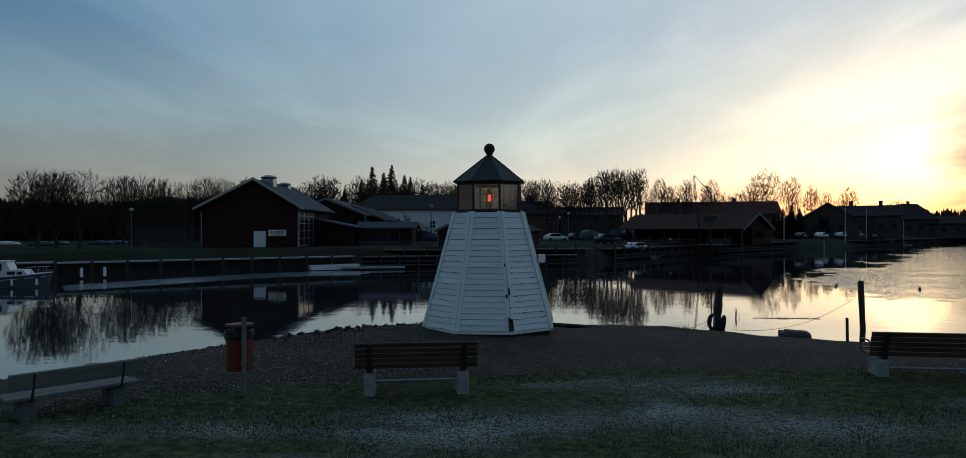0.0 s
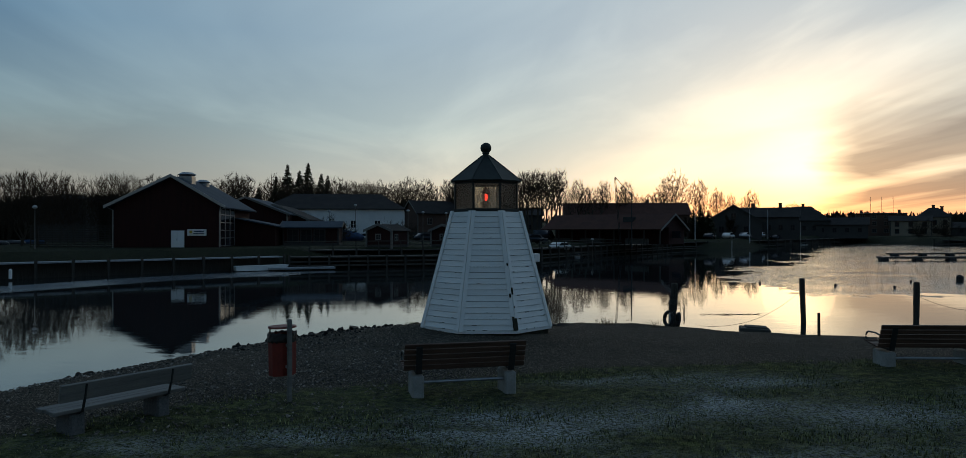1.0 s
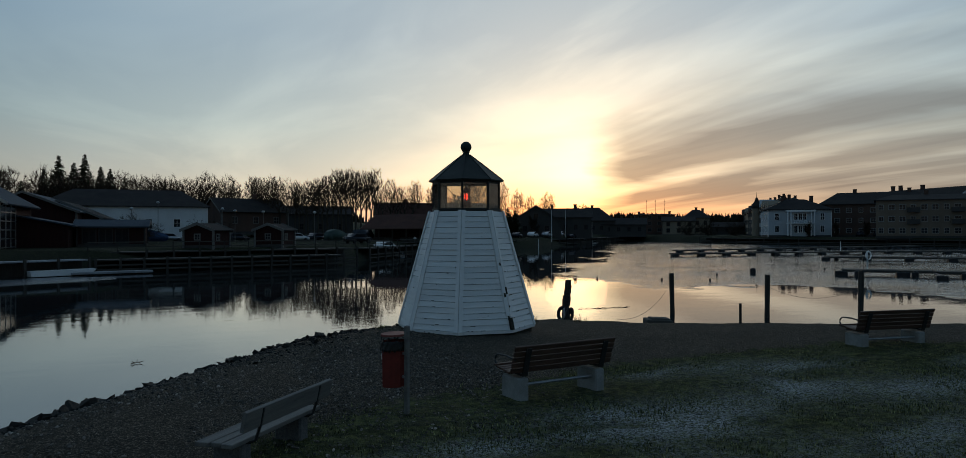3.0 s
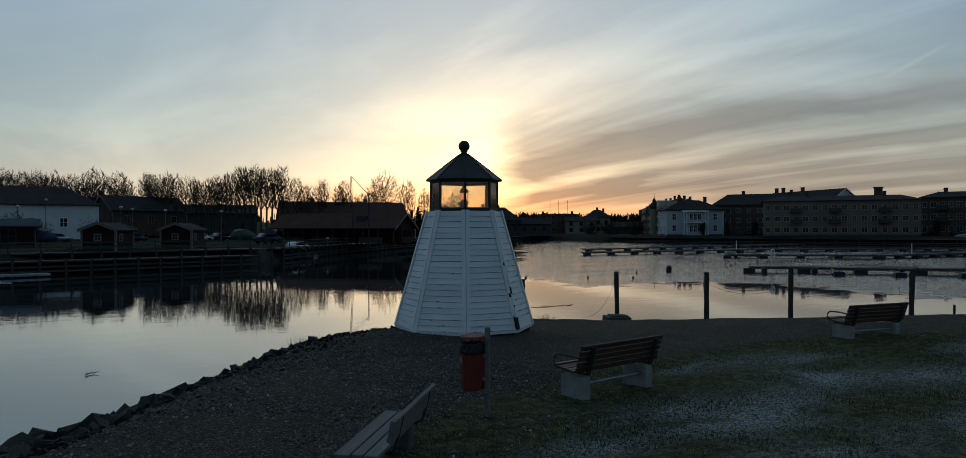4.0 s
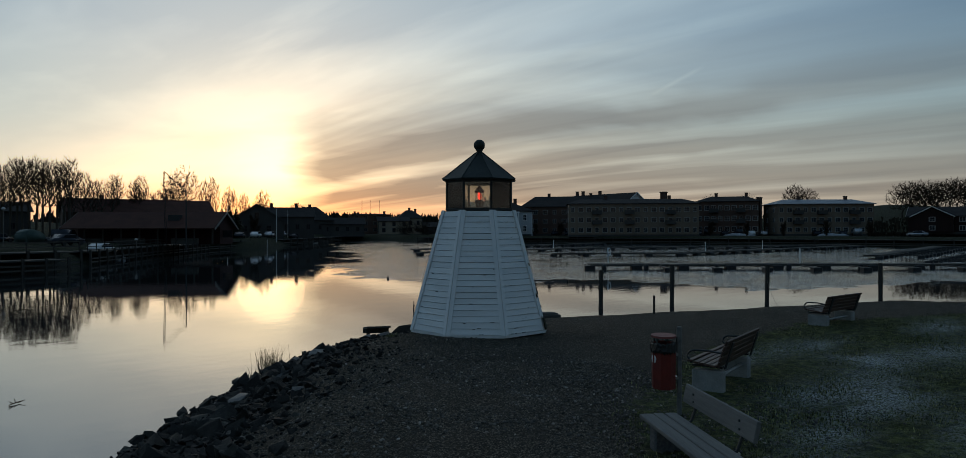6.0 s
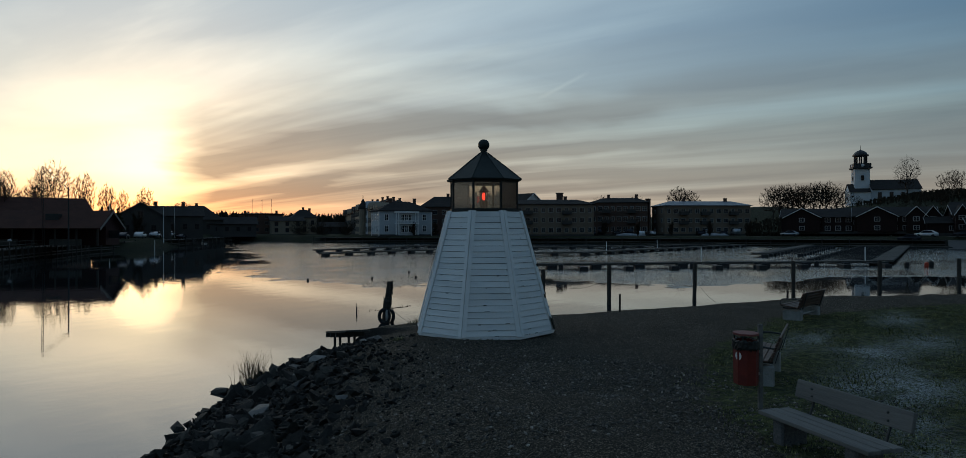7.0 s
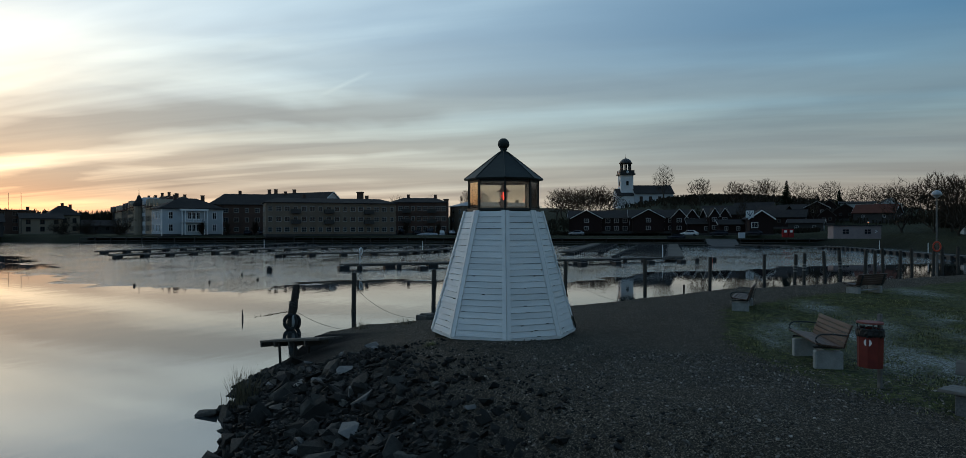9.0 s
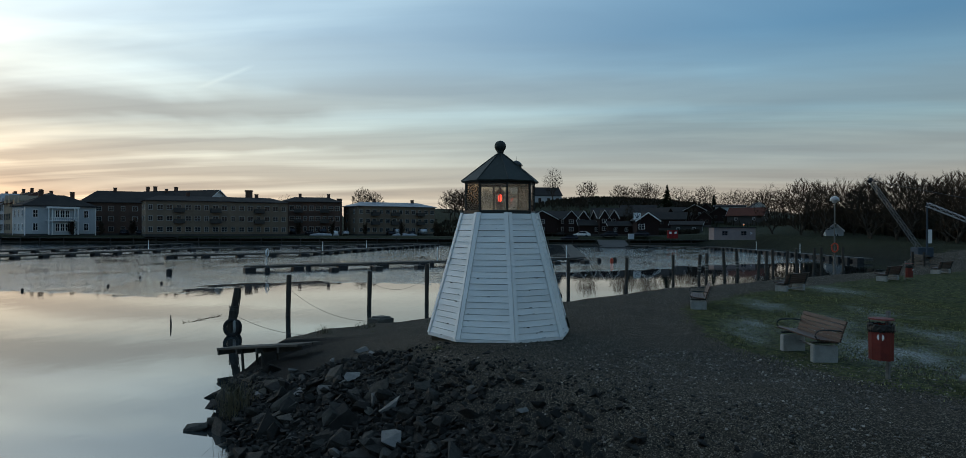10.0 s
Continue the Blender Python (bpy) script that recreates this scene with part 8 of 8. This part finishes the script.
# west lawn
for x, y, h, w in ((-50.9, 60.8, 9.5, 1.1), (-51.6, 65.1, 9.7, 1.05), (-47.1, 62, 9.8, 1.2), (-50.7, 78.3, 10.2, 0.95), (-51.1, 82.7, 10.6, 0.85), (-52.9, 92.9, 11.3, 0.75), (-52.3, 95.4, 11.2, 0.8), (-53.3, 103.7, 11.8, 0.75), (-47.9, 101.7, 12.3, 0.9), (-51.6, 106.7, 12.3, 0.8), (-49.3, 109.8, 12.2, 0.8)):
    tree("fan", x, y, h, rng.randint(1, 3), w)
for i in range(14):
    tree("far", -130 + 7 * i + rng.uniform(-2, 2), 134 + rng.uniform(-6, 12), rng.uniform(4.5, 6.5), rng.randint(1, 3), 1.1)
# wood behind the red halls
for i in range(34):
    x = -78 + 2.4 * i + rng.uniform(-2, 2)
    y = 168 + rng.uniform(-4, 34)
    tree("broad" if i % 2 else "far", x, y, rng.uniform(13, 17), rng.randint(1, 3), 0.85)
for x, y, h in ((-39.7, 209, 19), (-36.5, 212, 17), (-33.3, 208, 19.5), (-26, 197, 16), (-23, 203, 13.5), (-44, 214, 15), (-30, 214, 16), (-48, 206, 12)):
    tree("conifer", x, y, h, rng.randint(1, 2))
for x, y in ((-20, 202), (-15, 207), (-11, 200), (-3.7, 174), (2.2, 174), (4.5, 180)):
    tree("broad", x, y, rng.uniform(13, 16), rng.randint(1, 3), 0.7)
# the row of limes
for x, y, h in ((7.4, 161.2, 15.1), (8.8, 159.6, 15.0), (10.1, 158.2, 14.6), (11.4, 156.7, 15.3), (13.1, 154.9, 14.7), (14.7, 153.1, 14.8), (16.1, 151.6, 13.7), (17.0, 150.6, 13.0), (17.9, 149.6, 12.9), (18.8, 148.6, 13.8), (19.8, 147.5, 12.9), (20.7, 146.5, 14.2), (21.6, 145.6, 14.3), (22.4, 144.6, 15.1), (23.4, 143.5, 15.4), (24.2, 142.6, 16.3), (25.1, 141.7, 16.2), (25.9, 140.8, 16.0), (26.7, 139.9, 16.7), (27.6, 138.9, 15.8), (28.5, 137.9, 15.8), (29.4, 137.0, 16.3), (30.2, 136.1, 15.7), (31.1, 135.0, 16.2)):
    tree("lime", x, y, h, rng.randint(1, 4), 1.0)
for x, y, h in ((38.6, 158.9, 13.2), (41.2, 160.4, 15.6), (42.5, 158.0, 13.6), (44.8, 160.5, 14.1), (48.0, 162.8, 15.2), (50.3, 166.3, 15.8), (54.6, 167.2, 14.2), (57.0, 169.6, 16.0), (10.7, 187.8, 15.7), (15.4, 190.5, 15.5), (20.8, 182.0, 15.3), (25.7, 179.4, 15.8)):
    tree("lime", x, y, h, rng.randint(1, 4), 1.1)
for x, y, h, w in ((68.8, 197.3, 12.9, 1.0), (75.4, 200.4, 13.8, 1.1), (93.0, 228.1, 23.5, 0.85), (89.9, 229.2, 20.0, 0.7), (97.9, 218.6, 19.6, 0.6), (101.5, 211.6, 16.3, 0.55), (104.6, 208.0, 14.5, 0.5), (111.2, 207.1, 15.8, 0.6), (104.8, 199.0, 12.9, 0.7), (142.5, 235.7, 13.2, 1.1), (154.4, 240.4, 8.5, 0.9)):
    tree("broad", x, y, h, rng.randint(1, 3), w)
for x, y in ((72, 150), (80, 156), (88, 163), (97, 170), (105, 177), (68, 146), (62, 140)):
    tree("street", x, y, rng.uniform(5, 6.5), 1, 1.3)
# town side
for x, y in ((155.8, 131), (160, 126), (163, 119), (167, 113), (171, 104.5), (174, 97), (178, 89), (181, 80), (184, 71), (186.5, 62), (189, 52), (191, 42)):
    tree("street", x - 5, y - 2, 4.6, 1 + int(x) % 2, 1.15)
for x, y in ((151, 158), (149, 168), (147, 176)):
    tree("bush", x, y, 6.5, 1, 1.0)
for x, y, h in ((260, 118, 15.5), (272, 107, 14.5), (289, 95, 15.5), (283, 88, 13.5)):
    tree("broad", x, y, h, rng.randint(1, 3), 1.1)
# church hill
for x, y, h in ((279.5, 51.3, 12.8), (285.2, 48, 13.1), (280.9, 43.4, 12.5), (291.4, 41.2, 12.7), (287.1, 36, 13), (282.6, 31.4, 11.9), (270.1, 47.3, 12.7), (273.9, 36.1, 11.8), (264.4, 50.4, 13.2), (262.8, 42.3, 12.5), (265.4, 39.1, 12.6), (268.5, 31.5, 11.7), (274.9, 28.5, 10.8)):
    tree("far", x, y, h, rng.randint(1, 4), 1.15)
tree("broad", 352, 13, 20, 2, 0.9)
for x, y, h, w in ((299.9, -4.6, 12.7, 1.25), (289.7, -17.8, 11.8, 1.05), (284.5, -21.7, 11.5, 0.9), (289.2, -26.8, 13, 1.05), (296, -30.1, 12.5, 1), (288.7, -32.5, 13, 1.05), (287.7, -41.9, 11.9, 1.15), (282.2, -45.6, 10.7, 0.9), (281.7, -49.5, 11.2, 1), (286.2, -53, 12.6, 1.1), (280.1, -59, 10.5, 1.1), (281.3, -63.4, 11.9, 1.15), (283.4, -68.2, 12.1, 1.15), (277.9, -70.2, 11.9, 1.15), (277, -74.2, 11.6, 1.15), (275.9, -78.4, 12.3, 1.15), (269.8, -82, 11.7, 1.15), (209.6, -16.7, 10.8, 0.5), (244.5, -41.2, 11, 0.7)):
    tree("far", x, y, h, rng.randint(1, 4), w)
for i in range(26):
    x, y = rng.uniform(240, 300), rng.uniform(-130, 55)
    tree("far", x, y, rng.uniform(4.5, 7), rng.randint(1, 4), 1.1)
tree("conifer", 283.3, -37, 12.5, 1)
tree("conifer", 278.8, -54.9, 9.5, 2)
# willows along the basin
for x, y, h in ((156, -46, 12.9), (148, -50, 13.3), (152, -54, 12.9), (140, -55, 12.9), (134, -50, 12), (127, -56, 12.9), (121, -54, 12.4), (115, -56, 12.4), (108, -55, 12), (104, -59, 12), (97, -57, 11.5), (92, -60, 11), (86, -56, 10.6), (80, -58, 9.7), (75, -54, 9), (70, -60, 9.7), (65, -56, 8.7), (140, -58, 10.6), (60, -62, 9.2)):
    tree("willow", x, y, h, rng.randint(1, 3), 0.95)
for i in range(30):
    tree("far", 60 + 5.2 * i + rng.uniform(-2, 2), -82 - rng.uniform(0, 30), rng.uniform(10, 13), rng.randint(1, 3), 1.05)
for x, y, h in ((64.4, 142.6, 7.1), (66.8, 143.8, 8), (69.2, 145, 7.2)):
    tree("conifer", x, y, h, 1, 1.25)
tree("bush", -13.4, 90, 4.8, 1, 1.3)
tree("bush", -3.2, 92, 4.4, 2, 1.0)


# ---- low scrub that closes the far shores ----
def scrub(name, pts, n, h, depth, mat, label):
    rng = random.Random(len(pts) * 7 + n)
    vs, fs = [], []
    legs = list(zip(pts, pts[1:]))
    spots = []
    for i in range(n):
        (x0, y0), (x1, y1) = legs[rng.randrange(len(legs))]
        f = rng.random()
        spots.append((x0 + (x1 - x0) * f + rng.uniform(-depth, depth), y0 + (y1 - y0) * f + rng.uniform(-depth, depth)))
    heights = land_height(np.array([p[0] for p in spots]), np.array([p[1] for p in spots]))
    for (x, y), z in zip(spots, heights):
        z = float(z)
        s, hh = rng.uniform(0.25, 0.6) * max(1.0, h / 5), h * rng.uniform(0.4, 1.1)
        a, b = rng.uniform(0, 6.28), rng.uniform(-0.5, 0.5)
        k = len(vs)
        w = (math.cos(a) * s, math.sin(a) * s)
        vs += [(x - w[0] * 0.15, y - w[1] * 0.15, z - 0.2), (x + w[0] * 0.15, y + w[1] * 0.15, z - 0.2), (x + b + w[0], y + w[1], z + hh * 0.8), (x + b - w[0] * 0.7, y - w[1] * 0.7, z + hh)]
        fs.append((k, k + 1, k + 2, k + 3))
    tagged(new(name, raw(name, vs, fs, M[mat])), label, "scrub", kind="stuff")


scrub("far_scrub", [(-190, 140), (-70, 136), (-44, 130)], 8000, 8.6, 7, "hedge", "dark bare scrub behind the west lawn")
scrub("wood_undergrowth", [(-90, 175), (-30, 185), (10, 190)], 3600, 8.0, 10, "hedge", "dark undergrowth of the wood on the hill")
scrub("lime_undergrowth", [(-2, 186), (14, 180)], 1200, 4.5, 4, "hedge", "dark low scrub under the lime row")
scrub("hill_scrub", [(235, 55), (262, 10), (250, -60), (200, -110)], 2600, 2.0, 16, "hedge", "dark winter scrub on the town hill")
scrub("church_hill_scrub", [(318, 10), (332, -10), (332, -30), (300, -70)], 3600, 1.8, 22, "hedge", "dark winter scrub below the church")
scrub("willow_scrub", [(172, -62), (150, -66), (100, -68), (60, -70)], 3000, 5.0, 6, "hedge", "dark scrub below the willows")
scrub("terrace_hedge", [(187, 40), (190, 0), (186, -34)], 1500, 1.3, 1, "hedge", "dark clipped hedge before the terrace")
scrub("street_end_trees", [(150, 246), (200, 246), (232, 222)], 1500, 9, 8, "hedge", "dark trees beyond the street")
# far wooded skyline on every side
scrub("far_woods", [(-700, 520), (-260, 560), (60, 600), (420, 520), (640, 260), (700, -60), (560, -380), (150, -520), (-300, -480), (-700, -200), (-760, 200), (-700, 520)], 9000, 16, 20, "hedge", "far low wooded skyline")


# ---- stones of the embankment, gravel, grass ----
def stone_mesh(seed, flat):
    """An angular split rock: the hull of a few points on a flattened block."""
    rng = random.Random(seed)
    bm = bmesh.new()
    sx, sy = rng.uniform(0.9, 1.3), rng.uniform(0.55, 0.85)
    for i in range(13):
        p = [rng.uniform(-1, 1) for _ in range(3)]
        p[i % 3] = 1.0 if rng.random() < 0.5 else -1.0
        k = rng.uniform(0.8, 1.0)
        bm.verts.new((p[0] * sx * k, p[1] * sy * k, p[2] * flat * k))
    hull = bmesh.ops.convex_hull(bm, input=bm.verts)
    bmesh.ops.delete(bm, geom=[g for g in hull["geom_interior"] if isinstance(g, bmesh.types.BMVert)], context="VERTS")
    return mesh_of("stone", bm, M["rock"])


STONES = [stone_mesh(i, (0.42, 0.55, 0.62, 0.34, 0.72, 0.5)[i % 6]) for i in range(14)]
rocks = tagged(new("rock_embankment"), "bank of dark split slate rocks along the water", "rock bank", kind="structure")
rng = random.Random(21)
made, tries = 0, 0
while made < 300 and tries < 6000:
    tries += 1
    x, y = rng.uniform(-9.5, 6.5), rng.uniform(-3.6, 8.4)
    d = float(signed(np.array([x]), np.array([y]), SHORE)[0])
    if not (-0.15 < d < 3.2) or rng.random() < (d / 3.9) ** 3 or x > 1.2 or (x > -1.0 and d > 1.2):
        continue
    s = rng.uniform(0.08, 0.17) if rng.random() < 0.74 else rng.uniform(0.18, 0.30)
    if d > 2.3:
        s *= 0.7
    z = ground_at(x, y)
    part("stone", STONES[rng.randrange(14)], None, rocks, m=pose(x, y, max(z, WATER_Z - 0.05) + s * 0.10, rng.uniform(-48, 48), rng.uniform(-48, 48), rng.uniform(0, 360)) @ Matrix.Diagonal((s, s, s, 1)))
    made += 1
# paler slabs among them
PALE = []
for me in STONES[:5]:
    me = me.copy()
    me.materials[0] = M["pale_rock"]
    PALE.append(me)
for i in range(46):
    x, y = rng.uniform(-7.5, 0.0), rng.uniform(-2.6, 5.0)
    d = float(signed(np.array([x]), np.array([y]), SHORE)[0])
    if 0.3 < d < 3.3:
        s = rng.uniform(0.10, 0.24)
        part("stone", PALE[i % 5], None, rocks, m=pose(x, y, ground_at(x, y) + s * 0.16, rng.uniform(-28, 28), rng.uniform(-28, 28), rng.uniform(0, 360)) @ Matrix.Diagonal((s, s, s, 1)))
# edge stones along the west shore and three in the water
for i in range(84):
    f = rng.random()
    inland = rng.uniform(0.2, 3.6)
    x, y = -19.0 + 11.5 * f + 0.68 * inland, -9.4 + 10.3 * f - 0.72 * inland
    s = rng.uniform(0.08, 0.19)
    part("stone", STONES[rng.randrange(14)], None, rocks, m=pose(x, y, max(ground_at(x, y), WATER_Z) + 0.05, rng.uniform(-30, 30), rng.uniform(-30, 30), rng.uniform(0, 360)) @ Matrix.Diagonal((s, s, s, 1)))
for x, y, s in ((-2.9, 5.75, 0.26), (-5.3, 3.75, 0.2), (-8.5, 1.3, 0.24)):
    part("stone", STONES[3], None, rocks, m=pose(x, y, WATER_Z + 0.03, 0, 8, x * 90) @ Matrix.Diagonal((s, s * 0.9, s * 1.1, 1)))


def scatter(name, meshes, n, where, size, mat, label, sink=0.3):
    """Many small stones joined into one mesh of kind stuff."""
    rng = random.Random(n)
    base = []
    for me in meshes:
        base.append((np.array([v.co[:] for v in me.vertices]), [tuple(p.vertices) for p in me.polygons]))
    pts = []
    while len(pts) < n:
        x, y = where(rng)
        pts.append((x, y))
    px, py = np.array([p[0] for p in pts]), np.array([p[1] for p in pts])
    zs, ds = land_height(px, py), signed(px, py, SHORE)
    vs, fs, k = [], [], 0
    for x, y, z, d in zip(px, py, zs, ds):
        if d < 0 or x > 1.5 or (x > -1.0 and d > 1.1):
            continue
        co, faces = base[rng.randrange(len(base))]
        s = size(rng, d)
        if not s:
            continue
        r = np.array(Euler((rng.uniform(-.6, .6), rng.uniform(-.6, .6), rng.uniform(0, 6.28))).to_matrix())
        vs.append(co @ r.T * s + (x, y, z + s * sink))
        fs += [tuple(i + k for i in f) for f in faces]
        k += len(co)
    me = raw(name, np.concatenate(vs).tolist(), fs, M[mat])
    tagged(new(name, me), label, "stones", kind="stuff")


def rubble_size(r, d):
    """Smaller and sparser stones as the bank runs out into the gravel."""
    d += r.gauss(-0.1, 0.55)
    if d < 2.4:
        return r.uniform(0.03, 0.10)
    if d < 3.4:
        return r.choice((0.015, 0.02, 0.025, 0.03, 0.05, 0.08))
    return r.choice((0.006, 0.012, 0.02, 0.03)) if d < 4.6 and r.random() < 0.6 else 0.0


scatter("rubble", STONES, 20000, lambda r: (r.uniform(-9.8, 5), r.uniform(-4.6, 7.8)), rubble_size, "rock", "broken slate rubble between the larger rocks")
CHIP = []
for i in range(4):
    bm = bmesh.new()
    bmesh.ops.create_icosphere(bm, subdivisions=1, radius=1.0)
    for v in bm.verts:
        v.co = Vector((v.co.x * 1.2, v.co.y * 0.9, v.co.z * 0.6)) * (0.85 + 0.3 * noise.random())
    bmesh.ops.dissolve_limit(bm, angle_limit=radians(35), verts=bm.verts, edges=bm.edges)
    CHIP.append(mesh_of("chip", bm, M["pebble"]))
scatter("gravel", CHIP, 19000, lambda r: (r.gauss(-3.5, 4.2), r.gauss(-4.2, 2.6)), lambda r, d: r.choice((0.006, 0.007, 0.009, 0.011, 0.014, 0.018, 0.023)), "pebble", "loose gravel stones on the path")


def lawn_blades(n):
    rng = np.random.RandomState(3)
    px, py = rng.uniform(-9, 13, n), rng.uniform(-13.5, -4.4, n)
    keep = signed(px, py, LAWN) < rng.normal(0.05, 0.25, n)
    px, py = px[keep], py[keep]
    z = land_height(px, py)
    vs, fs = [], []
    r = random.Random(9)
    for i, (x, y, h) in enumerate(zip(px, py, z)):
        a, L = r.uniform(0, 6.28), r.uniform(0.010, 0.036)
        lean = L * r.uniform(0.2, 1.1)
        w = 0.009
        c, s = math.cos(a), math.sin(a)
        k = len(vs)
        vs += [(x - s * w, y + c * w, h - 0.02), (x + s * w, y - c * w, h - 0.02), (x + c * lean, y + s * lean, h + L)]
        fs.append((k, k + 1, k + 2))
    tagged(new("grass_blades", raw("grass_blades", vs, fs, M["turf"])), "short frosted winter grass blades on the lawn", "grass", kind="stuff")


lawn_blades(90000)
